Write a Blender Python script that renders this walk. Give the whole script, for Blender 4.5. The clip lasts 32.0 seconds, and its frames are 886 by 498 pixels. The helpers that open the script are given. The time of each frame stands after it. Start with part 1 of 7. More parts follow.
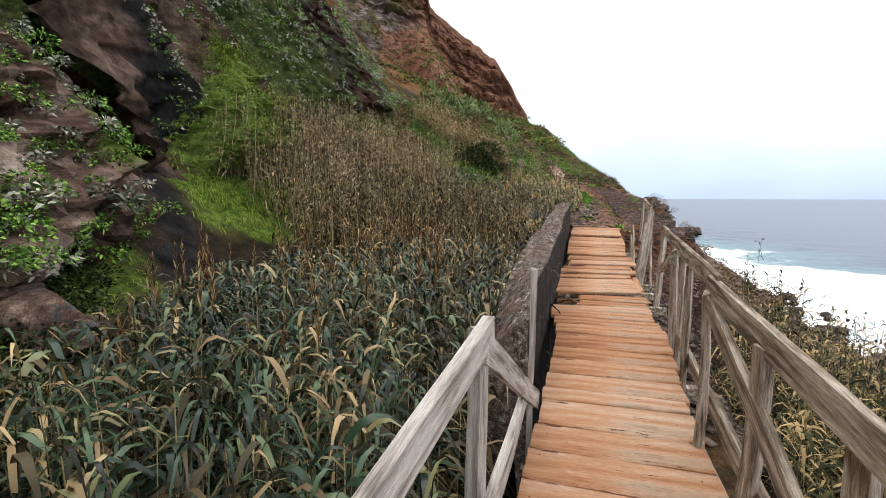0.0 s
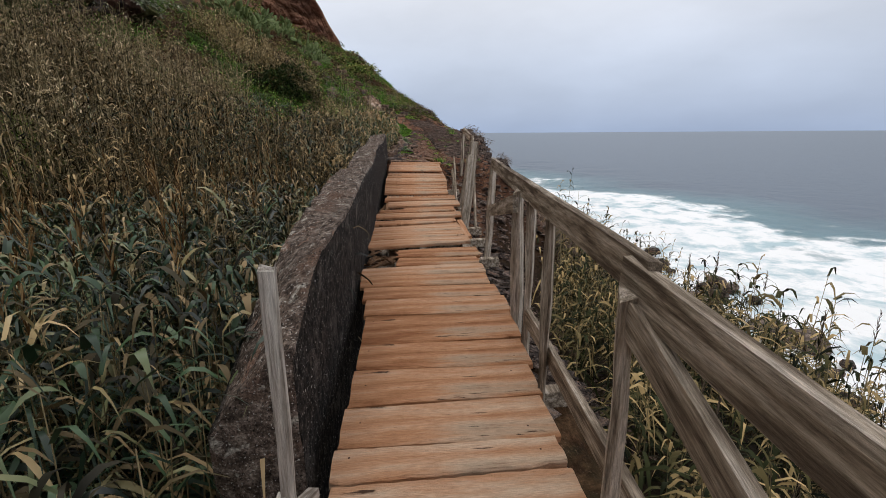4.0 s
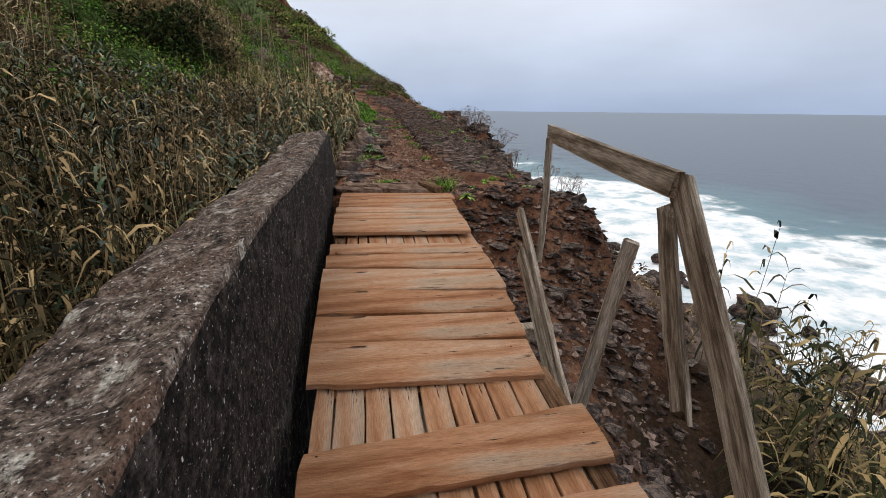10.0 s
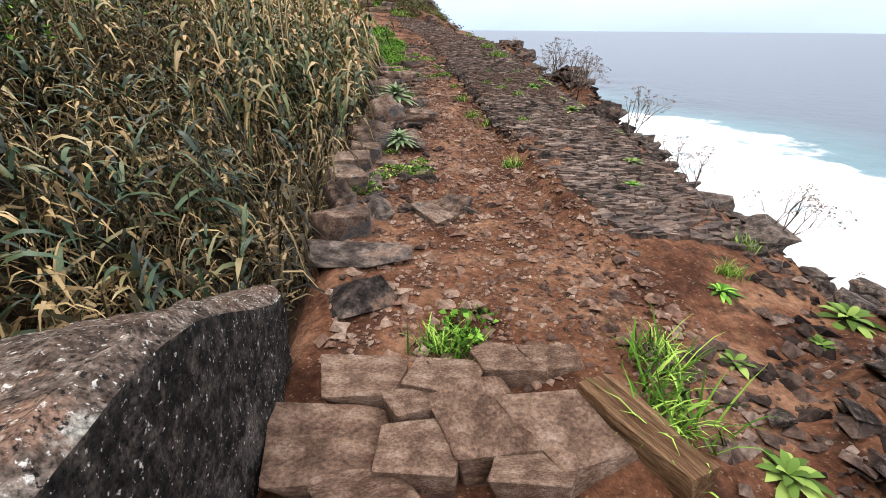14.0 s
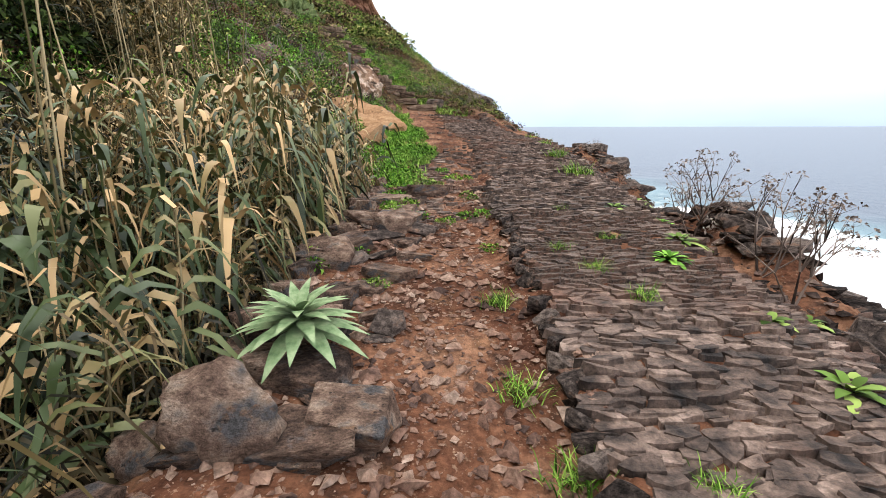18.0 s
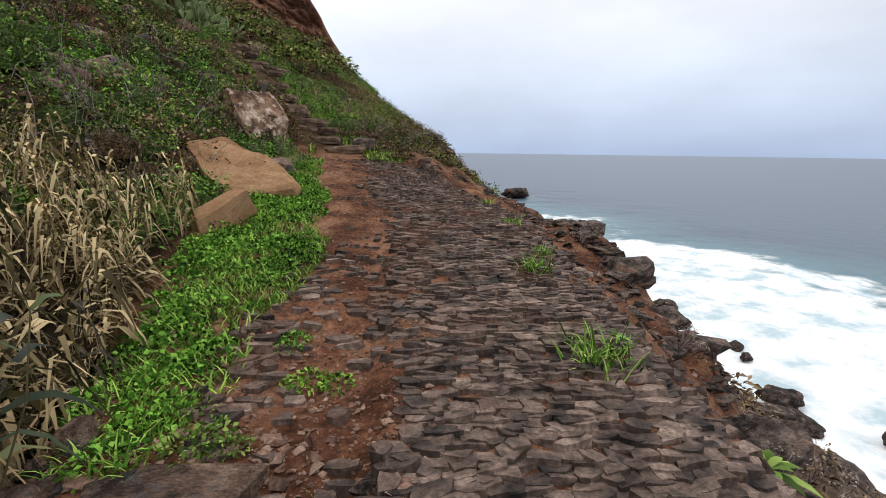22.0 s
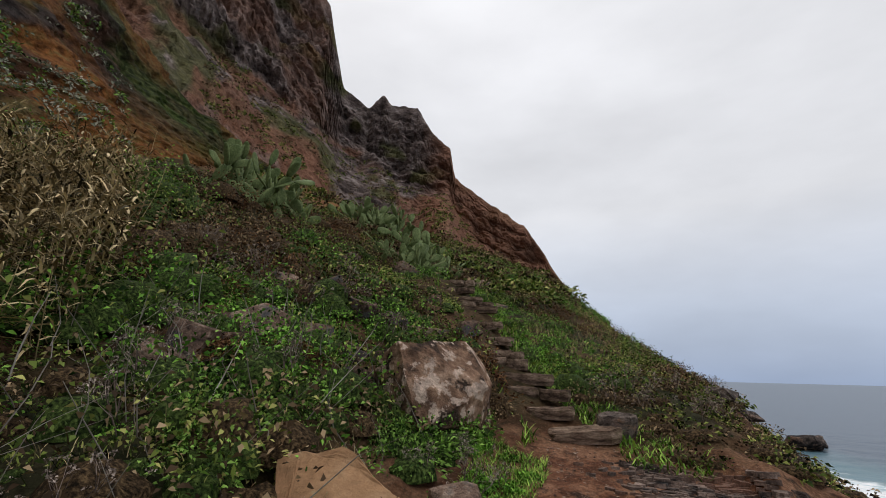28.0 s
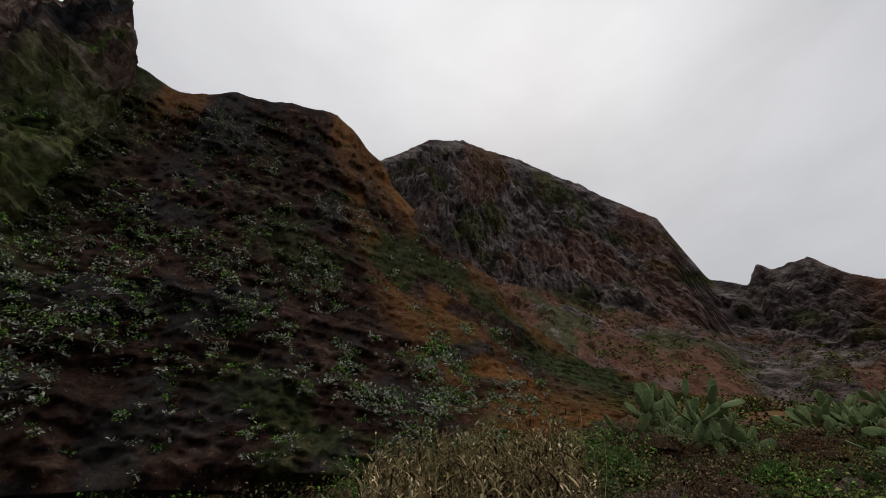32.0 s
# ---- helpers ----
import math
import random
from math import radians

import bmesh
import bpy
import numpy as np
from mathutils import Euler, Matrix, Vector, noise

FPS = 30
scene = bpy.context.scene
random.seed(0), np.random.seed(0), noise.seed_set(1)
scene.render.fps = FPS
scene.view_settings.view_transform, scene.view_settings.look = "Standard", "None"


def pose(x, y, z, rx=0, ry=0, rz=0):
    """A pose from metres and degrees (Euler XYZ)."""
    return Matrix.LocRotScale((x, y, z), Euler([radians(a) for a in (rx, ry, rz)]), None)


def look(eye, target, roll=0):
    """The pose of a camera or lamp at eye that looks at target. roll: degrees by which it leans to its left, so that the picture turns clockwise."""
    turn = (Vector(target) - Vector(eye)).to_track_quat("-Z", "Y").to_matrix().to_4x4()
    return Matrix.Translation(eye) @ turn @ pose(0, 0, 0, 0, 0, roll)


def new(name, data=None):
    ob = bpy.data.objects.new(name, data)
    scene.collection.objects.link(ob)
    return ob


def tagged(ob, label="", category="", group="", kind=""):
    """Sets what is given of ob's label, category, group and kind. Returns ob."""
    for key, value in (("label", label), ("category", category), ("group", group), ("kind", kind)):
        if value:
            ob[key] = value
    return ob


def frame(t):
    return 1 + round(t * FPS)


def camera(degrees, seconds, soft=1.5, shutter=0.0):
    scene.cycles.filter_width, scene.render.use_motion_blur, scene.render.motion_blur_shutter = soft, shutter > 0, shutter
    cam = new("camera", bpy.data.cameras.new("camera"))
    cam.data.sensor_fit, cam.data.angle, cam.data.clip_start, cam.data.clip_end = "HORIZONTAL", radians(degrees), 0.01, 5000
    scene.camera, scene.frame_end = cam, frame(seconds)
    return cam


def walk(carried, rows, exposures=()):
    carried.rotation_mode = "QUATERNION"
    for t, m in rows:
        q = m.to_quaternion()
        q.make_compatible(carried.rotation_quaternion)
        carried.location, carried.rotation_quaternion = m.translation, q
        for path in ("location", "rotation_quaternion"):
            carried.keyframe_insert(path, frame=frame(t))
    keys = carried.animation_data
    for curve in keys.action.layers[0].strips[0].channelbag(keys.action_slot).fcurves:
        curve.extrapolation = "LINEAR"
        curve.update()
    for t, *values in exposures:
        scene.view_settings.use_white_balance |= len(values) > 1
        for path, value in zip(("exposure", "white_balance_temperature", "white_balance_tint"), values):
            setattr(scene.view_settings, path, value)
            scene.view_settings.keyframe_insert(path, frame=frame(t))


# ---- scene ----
cam = camera(87.4, 32.0, 0.9)
PATH = [
    (0, (-0.267, 0.658, 0.927), (-0.834, 2.563, 0.706), 0.1),
    (0.5, (-0.232, 0.574, 0.877), (-0.572, 2.518, 0.551), -0.0),
    (1, (-0.196, 0.471, 0.866), (-0.39, 2.417, 0.447), -0.1),
    (1.5, (-0.17, 0.657, 0.808), (-0.276, 2.605, 0.364), -0.1),
    (2, (-0.193, 0.918, 0.805), (-0.166, 2.864, 0.344), 0.2),
    (2.5, (-0.198, 1.217, 0.812), (-0.071, 3.161, 0.358), 0.1),
    (3, (-0.147, 1.669, 0.803), (0.018, 3.604, 0.325), -0.2),
    (3.5, (-0.173, 2.096, 0.791), (-0.017, 4.03, 0.305), -0.2),
    (5.5, (-0.104, 4.415, 0.959), (0.117, 6.339, 0.46), -0.7),
    (6, (-0.192, 5.187, 0.953), (0.069, 7.109, 0.463), 0.4),
    (6.5, (-0.137, 6.024, 0.997), (0.147, 7.946, 0.521), -0.1),
    (7, (-0.147, 6.787, 1.03), (0.178, 8.701, 0.552), -0.0),
    (7.5, (-0.131, 7.41, 0.961), (0.222, 9.308, 0.436), 0.1),
    (8, (-0.246, 7.94, 0.906), (0.145, 9.81, 0.311), 0.1),
    (8.5, (-0.274, 8.457, 0.861), (0.092, 10.331, 0.265), 0.2),
    (9, (-0.243, 9.024, 0.979), (0.125, 10.897, 0.382), 0.1),
    (9.5, (-0.26, 9.553, 1.03), (0.114, 11.425, 0.432), 0.1),
    (10, (-0.21, 10.073, 1.022), (0.114, 11.961, 0.446), 0.6),
    (10.5, (-0.274, 10.542, 1.029), (0.013, 12.436, 0.454), 0.6),
    (11, (-0.341, 11.052, 1.029), (-0.076, 12.928, 0.386), 0.4),
    (11.5, (-0.326, 11.991, 0.928), (-0.092, 13.844, 0.213), 0.7),
    (12, (-0.273, 12.637, 1.039), (-0.039, 14.465, 0.262), 0.5),
    (12.5, (-0.238, 13.257, 1.186), (-0.024, 15.071, 0.371), 0.1),
    (13, (-0.18, 13.909, 1.207), (0.017, 15.714, 0.367), 0.7),
    (13.5, (-0.17, 14.564, 1.273), (0.029, 16.359, 0.414), 0.6),
    (15.5, (0.149, 17.018, 1.211), (0.394, 18.829, 0.399), 0.5),
    (16, (0.347, 17.635, 1.207), (0.585, 19.485, 0.485), 0.3),
    (16.5, (0.521, 18.262, 1.228), (0.713, 20.151, 0.601), 0.3),
    (17, (0.569, 18.796, 1.292), (0.639, 20.718, 0.744), 0.2),
    (17.5, (0.63, 19.231, 1.336), (0.601, 21.16, 0.807), -0.0),
    (18, (0.672, 19.685, 1.34), (0.623, 21.618, 0.827), -0.1),
    (18.5, (0.696, 20.12, 1.428), (0.652, 22.058, 0.935), -0.3),
    (19, (0.764, 20.564, 1.446), (0.771, 22.506, 0.97), 0.6),
    (19.5, (0.788, 21.149, 1.468), (0.881, 23.091, 0.999), 0.7),
    (20, (0.873, 21.636, 1.541), (1.025, 23.579, 1.093), 0.8),
    (20.5, (0.976, 22.136, 1.636), (1.249, 24.066, 1.187), 0.8),
    (21, (1.037, 22.624, 1.707), (1.348, 24.549, 1.262), 0.8),
    (21.5, (1.165, 23.074, 1.766), (1.389, 25.012, 1.323), 0.7),
    (22, (1.214, 23.558, 1.885), (1.349, 25.51, 1.474), 0.8),
    (22.5, (1.21, 24.02, 1.982), (1.269, 25.98, 1.588), 0.7),
    (23, (1.242, 24.364, 2.017), (1.214, 26.348, 1.761), 0.8),
    (23.5, (1.184, 24.808, 2.19), (1.078, 26.804, 2.112), 0.7),
    (24, (1.103, 25.253, 2.324), (0.906, 27.242, 2.404), 0.5),
    (24.5, (1.075, 25.734, 2.364), (0.808, 27.705, 2.569), 0.7),
    (26.5, (0.636, 27.638, 2.532), (0.169, 29.546, 2.904), 1.1),
    (27, (0.492, 27.895, 2.561), (-0.064, 29.772, 2.971), 1.6),
    (27.5, (0.467, 28.079, 2.622), (-0.187, 29.912, 3.083), 1.5),
    (28, (0.405, 28.12, 2.666), (-0.347, 29.899, 3.185), 1.4),
    (28.5, (0.389, 28.124, 2.689), (-0.463, 29.826, 3.304), 1.5),
    (29, (0.368, 28.043, 2.743), (-0.603, 29.629, 3.479), 1.4),
    (29.5, (0.352, 27.985, 2.8), (-0.727, 29.426, 3.671), 1.4),
    (30, (0.362, 27.914, 2.821), (-0.822, 29.184, 3.813), 1.4),
    (30.5, (0.372, 27.85, 2.853), (-0.908, 28.932, 3.945), 1.4),
    (31, (0.413, 27.793, 2.876), (-0.928, 28.687, 4.061), 1.3),
    (31.5, (0.481, 27.697, 2.866), (-0.907, 28.376, 4.136), 1.2),
    (32, (0.555, 27.64, 2.881), (-0.871, 28.064, 4.218), 1.1),
]

# ---- world, sun and exposure ----
EXPOSURES = [(0, 0.75), (1.0, 0.35), (2.0, 0.15), (3.0, -0.08), (8.5, -0.12), (10.0, 0.0), (12.0, 0.15), (13.0, 0.6), (14.5, 1.1), (16.0, 1.4), (17.5, 1.02), (19.5, 0.98), (21.0, 0.45), (22.0, 0.18), (24.5, 0.02),
             (27.0, -0.25), (30.0, -0.32), (32.0, -0.8)]
walk(cam, [(t, look(eye, target, roll)) for t, eye, target, roll in PATH], EXPOSURES)

SUN_AZ, SUN_EL = radians(-55), radians(60)


def build_world():
    w = bpy.data.worlds.new("overcast_sky")
    scene.world = w
    w.use_nodes = True
    nt = w.node_tree
    nt.nodes.clear()
    N = nt.nodes.new
    out, bg = N("ShaderNodeOutputWorld"), N("ShaderNodeBackground")
    sky = N("ShaderNodeTexSky")
    sky.sky_type, sky.sun_disc, sky.sun_elevation, sky.sun_rotation = "NISHITA", False, SUN_EL, SUN_AZ
    sky.air_density, sky.dust_density, sky.ozone_density = 1.2, 2.5, 1.0
    tc, sep, mp = N("ShaderNodeTexCoord"), N("ShaderNodeSeparateXYZ"), N("ShaderNodeMapping")
    mp.inputs["Scale"].default_value = (1.0, 1.0, 2.6)
    cloud = N("ShaderNodeTexNoise")
    cloud.inputs["Scale"].default_value, cloud.inputs["Detail"].default_value, cloud.inputs["Roughness"].default_value = 1.9, 6, 0.5
    nt.links.new(tc.outputs["Generated"], mp.inputs["Vector"])
    nt.links.new(tc.outputs["Generated"], sep.inputs[0])
    nt.links.new(mp.outputs[0], cloud.inputs["Vector"])
    # cloud cover: a pale grey sheet, thinner and bluer above the horizon
    lift = N("ShaderNodeMapRange")
    lift.inputs["From Min"].default_value, lift.inputs["From Max"].default_value = 0.0, 1.0
    nt.links.new(sep.outputs["Z"], lift.inputs["Value"])
    ramp = N("ShaderNodeValToRGB")
    e = ramp.color_ramp.elements
    e[0].position, e[0].color = 0.0, (4.3, 5.3, 7.3, 1)
    e[1].position, e[1].color = 1.0, (15.0, 15.0, 15.2, 1)
    for at_, tone in ((0.13, (6.1, 6.8, 8.2, 1)), (0.32, (8.9, 9.0, 9.4, 1)), (0.75, (10.2, 10.2, 10.5, 1))):
        ramp.color_ramp.elements.new(at_).color = tone
    nt.links.new(lift.outputs[0], ramp.inputs[0])
    shade = N("ShaderNodeMapRange")
    shade.inputs["From Min"].default_value, shade.inputs["From Max"].default_value = 0.3, 0.7
    shade.inputs["To Min"].default_value, shade.inputs["To Max"].default_value = 0.86, 1.14
    nt.links.new(cloud.outputs["Fac"], shade.inputs["Value"])
    mul = N("ShaderNodeVectorMath")
    mul.operation = "SCALE"
    nt.links.new(ramp.outputs[0], mul.inputs[0])
    nt.links.new(shade.outputs[0], mul.inputs["Scale"])
    mix = N("ShaderNodeMix")
    mix.data_type = "RGBA"
    mix.inputs["Factor"].default_value = 0.93
    nt.links.new(sky.outputs[0], mix.inputs["A"])
    nt.links.new(mul.outputs[0], mix.inputs["B"])
    nt.links.new(mix.outputs["Result"], bg.inputs["Color"])
    bg.inputs["Strength"].default_value = 0.105
    nt.links.new(bg.outputs[0], out.inputs[0])


build_world()
lamp = bpy.data.lights.new("sun", "SUN")
lamp.energy, lamp.angle, lamp.color = 0.8, radians(24), (1.0, 0.96, 0.9)
sun = new("sun", lamp)
away = Vector((math.sin(SUN_AZ) * math.cos(SUN_EL), math.cos(SUN_AZ) * math.cos(SUN_EL), math.sin(SUN_EL)))
sun.matrix_world = look(away * 300, (0, 0, 0))


# ---- noise ----
def hash3(i, j, k):
    h = (i * 374761393 + j * 668265263 + k * 2147483647 + 1013904223) & 0xFFFFFFFF
    h = ((h ^ (h >> 13)) * 1274126177) & 0xFFFFFFFF
    return ((h ^ (h >> 16)) & 0xFFFF) / 65535.0


def vnoise(x, y, z):
    x, y, z = (np.asarray(a, float) for a in np.broadcast_arrays(x, y, z))
    i, j, k = (np.floor(a).astype(np.int64) for a in (x, y, z))
    u, v, w = x - i, y - j, z - k
    u, v, w = (a * a * (3 - 2 * a) for a in (u, v, w))
    total = 0
    for a in (0, 1):
        for b in (0, 1):
            for c in (0, 1):
                total = total + hash3(i + a, j + b, k + c) * (u if a else 1 - u) * (v if b else 1 - v) * (w if c else 1 - w)
    return total * 2 - 1


def fbm(x, y, z=0.0, octaves=4, rough=0.5):
    total, amp = 0, 1.0
    for o in range(octaves):
        s = 2.03 ** o
        total = total + amp * vnoise(x * s + 17.3 * o, y * s + 5.1 * o, z * s + 9.7 * o)
        amp *= rough
    return total


def ridged(x, y, z=0.0, octaves=4):
    total, amp = 0, 1.0
    for o in range(octaves):
        s = 2.1 ** o
        total = total + amp * (1 - 2 * np.abs(vnoise(x * s + 3.3 * o, y * s + 7.7 * o, z * s + 1.9 * o)))
        amp *= 0.5
    return total


def smooth(a, b, x):
    t = np.clip((x - a) / (b - a), 0, 1)
    return t * t * (3 - 2 * t)


# ---- materials ----
def paint(name, stops, scale=3.0, detail=8, rough=0.9, bump=0.4, bump_scale=30.0, island=0.0, piece=0.0, patches=None, stretch=(1, 1, 1), spec=0.07, metal=0.0,
          sheet=None, grain=0.5):
    """A surface whose colour runs over stops by noise, with grain, relief and, by island or object, a change of shade."""
    m = bpy.data.materials.new(name)
    m.use_nodes = True
    nt = m.node_tree
    bsdf = nt.nodes["Principled BSDF"]
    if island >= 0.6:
        # foliage: low stops darkened, so leaf colour carries the shade between leaves
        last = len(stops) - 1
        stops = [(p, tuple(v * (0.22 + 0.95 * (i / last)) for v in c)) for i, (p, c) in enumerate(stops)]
    N, L = nt.nodes.new, nt.links.new
    tc, mp = N("ShaderNodeTexCoord"), N("ShaderNodeMapping")
    mp.inputs["Scale"].default_value = stretch
    L(tc.outputs["Object"], mp.inputs["Vector"])
    vec = mp.outputs[0]
    n1 = N("ShaderNodeTexNoise")
    n1.inputs["Scale"].default_value, n1.inputs["Detail"].default_value, n1.inputs["Roughness"].default_value = scale, detail, 0.62
    L(vec, n1.inputs["Vector"])
    fac = n1.outputs["Fac"]
    if island < 0.6:
        wide = N("ShaderNodeMapRange")
        wide.inputs["From Min"].default_value, wide.inputs["From Max"].default_value = 0.24, 0.76
        L(fac, wide.inputs["Value"])
        fac = wide.outputs[0]
    info = None
    if island or piece:
        info = N("ShaderNodeNewGeometry").outputs["Random Per Island"] if island else N("ShaderNodeObjectInfo").outputs["Random"]
        add = N("ShaderNodeMath")
        add.operation = "MULTIPLY_ADD"
        L(info, add.inputs[0])
        add.inputs[1].default_value = island or piece
        sub = N("ShaderNodeMath")
        sub.operation = "SUBTRACT"
        L(fac, sub.inputs[0])
        sub.inputs[1].default_value = (island or piece) / 2
        L(sub.outputs[0], add.inputs[2])
        fac = add.outputs[0]
    ramp = N("ShaderNodeValToRGB")
    els = ramp.color_ramp.elements
    while len(els) < len(stops):
        els.new(0.5)
    for el, (pos, col) in zip(els, stops):
        el.position, el.color = pos, (*col, 1)
    L(fac, ramp.inputs[0])
    col = ramp.outputs[0]
    for pcol, pscale, lo, hi in patches or ():
        n2 = N("ShaderNodeTexNoise")
        n2.inputs["Scale"].default_value, n2.inputs["Detail"].default_value, n2.inputs["Roughness"].default_value = pscale, 6, 0.6
        L(vec, n2.inputs["Vector"])
        mr = N("ShaderNodeMapRange")
        mr.inputs["From Min"].default_value, mr.inputs["From Max"].default_value = lo, hi
        L(n2.outputs["Fac"], mr.inputs["Value"])
        mx = N("ShaderNodeMix")
        mx.data_type = "RGBA"
        L(mr.outputs[0], mx.inputs["Factor"])
        L(col, mx.inputs["A"])
        mx.inputs["B"].default_value = (*pcol, 1)
        col = mx.outputs["Result"]
    if sheet:
        col = sheet(nt, col)
    n3 = None
    if bump:
        n3 = N("ShaderNodeTexNoise")
        n3.inputs["Scale"].default_value, n3.inputs["Detail"].default_value, n3.inputs["Roughness"].default_value = bump_scale, 6, 0.7
        L(vec, n3.inputs["Vector"])
        speck, grainy = N("ShaderNodeMapRange"), N("ShaderNodeVectorMath")
        speck.inputs["From Min"].default_value, speck.inputs["From Max"].default_value = 0.33, 0.67
        speck.inputs["To Min"].default_value, speck.inputs["To Max"].default_value = 1 - grain, 1 + grain
        L(n3.outputs["Fac"], speck.inputs["Value"])
        grainy.operation = "SCALE"
        L(col, grainy.inputs[0])
        L(speck.outputs[0], grainy.inputs["Scale"])
        col = grainy.outputs[0]
    L(col, bsdf.inputs["Base Color"])
    bsdf.inputs["Roughness"].default_value, bsdf.inputs["Specular IOR Level"].default_value, bsdf.inputs["Metallic"].default_value = rough, spec, metal
    if bump:
        bp = N("ShaderNodeBump")
        bp.inputs["Strength"].default_value, bp.inputs["Distance"].default_value = bump, 0.6 / bump_scale
        L(n3.outputs["Fac"], bp.inputs["Height"])
        L(bp.outputs[0], bsdf.inputs["Normal"])
    return m


def attribute_mix(name, *layers):
    """Lays further colours over a ground by the mesh's own named weights."""
    def sheet(nt, col):
        for key, stops, scale in layers:
            at = nt.nodes.new("ShaderNodeAttribute")
            at.attribute_name = key
            n = nt.nodes.new("ShaderNodeTexNoise")
            n.inputs["Scale"].default_value, n.inputs["Detail"].default_value = scale, 8
            tc = nt.nodes.new("ShaderNodeTexCoord")
            nt.links.new(tc.outputs["Object"], n.inputs["Vector"])
            r = nt.nodes.new("ShaderNodeValToRGB")
            els = r.color_ramp.elements
            while len(els) < len(stops):
                els.new(0.5)
            for el, (pos, c) in zip(els, stops):
                el.position, el.color = pos, (*c, 1)
            nt.links.new(n.outputs["Fac"], r.inputs[0])
            mx = nt.nodes.new("ShaderNodeMix")
            mx.data_type = "RGBA"
            nt.links.new(at.outputs["Fac"], mx.inputs["Factor"])
            nt.links.new(col, mx.inputs["A"])
            nt.links.new(r.outputs[0], mx.inputs["B"])
            col = mx.outputs["Result"]
        return col
    return sheet


DIRT = [(0.3, (0.07, 0.029, 0.017)), (0.5, (0.15, 0.066, 0.037)), (0.7, (0.25, 0.13, 0.078))]
# scrub ground, its green taken near black as shade between the plants
SCRUB_SHADE = [(0.3, (0.008, 0.009, 0.004)), (0.5, (0.025, 0.026, 0.011)), (0.7, (0.06, 0.05, 0.026))]
# leaf litter, blackened so its colour holds the shade under the reeds
LITTER_SHADE = [(0.3, (0.006, 0.005, 0.004)), (0.6, (0.028, 0.021, 0.013))]
ORANGE = [(0.3, (0.10, 0.045, 0.02)), (0.5, (0.2, 0.085, 0.03)), (0.7, (0.16, 0.14, 0.04))]
SHADE_ROCK = [(0.3, (0.04, 0.03, 0.025)), (0.5, (0.11, 0.08, 0.062)), (0.7, (0.2, 0.155, 0.125))]
MOSS = [(0.3, (0.02, 0.04, 0.006)), (0.5, (0.07, 0.12, 0.016)), (0.7, (0.15, 0.19, 0.035))]
WET = [(0.3, (0.004, 0.004, 0.004)), (0.7, (0.03, 0.028, 0.027))]
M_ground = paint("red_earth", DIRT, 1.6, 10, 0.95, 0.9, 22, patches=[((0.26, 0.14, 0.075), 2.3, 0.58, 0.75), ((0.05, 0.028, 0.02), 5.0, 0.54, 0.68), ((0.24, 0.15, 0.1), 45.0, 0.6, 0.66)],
                 sheet=attribute_mix("g", ("green", SCRUB_SHADE, 3.0), ("orange", ORANGE, 1.2), ("rock", SHADE_ROCK, 2.5), ("litter_shade", LITTER_SHADE, 4.0), ("moss", MOSS, 5.0), ("wet", WET, 3.0)))
M_cliff = paint("dark_basalt_cliff", [(0.2, (0.022, 0.015, 0.012)), (0.42, (0.115, 0.07, 0.052)), (0.6, (0.22, 0.145, 0.11)), (0.8, (0.4, 0.31, 0.26))], 0.7, 12, 0.95, 1.0, 3.0,
                stretch=(1, 1, 1.6), patches=[((0.05, 0.032, 0.026), 0.3, 0.54, 0.68)],
                sheet=attribute_mix("c", ("green", [(0.3, (0.02, 0.035, 0.006)), (0.5, (0.09, 0.15, 0.022)), (0.72, (0.2, 0.25, 0.06))], 2.6),
                                    ("orange", [(0.3, (0.12, 0.05, 0.022)), (0.5, (0.26, 0.125, 0.04)), (0.7, (0.3, 0.19, 0.07))], 0.8), ("rock", [(0.3, (0.01, 0.01, 0.011)), (0.7, (0.045, 0.043, 0.045))], 1.5)))
# dark soil, with the spur's backlit shade added by lowering its colour
M_spur = paint("backlit_red_brown_earth", [(0.28, (0.009, 0.005, 0.004)), (0.45, (0.029, 0.014, 0.009)), (0.6, (0.054, 0.027, 0.017)), (0.75, (0.1, 0.06, 0.044))], 1.3, 14, 0.95, 1.0, 5.0,
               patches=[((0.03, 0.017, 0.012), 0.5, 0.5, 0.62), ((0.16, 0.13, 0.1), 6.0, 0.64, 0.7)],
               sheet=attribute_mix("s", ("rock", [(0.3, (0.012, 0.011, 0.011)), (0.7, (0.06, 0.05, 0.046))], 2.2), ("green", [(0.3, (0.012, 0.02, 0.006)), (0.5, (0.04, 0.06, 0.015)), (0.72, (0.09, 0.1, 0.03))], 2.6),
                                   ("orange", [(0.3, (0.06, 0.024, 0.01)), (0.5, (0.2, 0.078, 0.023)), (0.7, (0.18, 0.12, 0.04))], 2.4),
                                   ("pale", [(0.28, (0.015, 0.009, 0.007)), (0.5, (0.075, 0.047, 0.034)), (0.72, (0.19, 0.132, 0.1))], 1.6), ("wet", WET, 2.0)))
M_far = paint("far_red_cliff", [(0.28, (0.06, 0.045, 0.04)), (0.45, (0.14, 0.105, 0.092)), (0.6, (0.22, 0.17, 0.15)), (0.75, (0.34, 0.28, 0.25))], 0.16, 12, 0.95, 1.0, 0.9,
              stretch=(1, 1, 2.0), sheet=attribute_mix("f", ("green", [(0.3, (0.05, 0.055, 0.02)), (0.7, (0.15, 0.14, 0.055))], 0.3),
                                                       ("orange", [(0.3, (0.15, 0.07, 0.042)), (0.7, (0.3, 0.15, 0.095))], 0.2)))
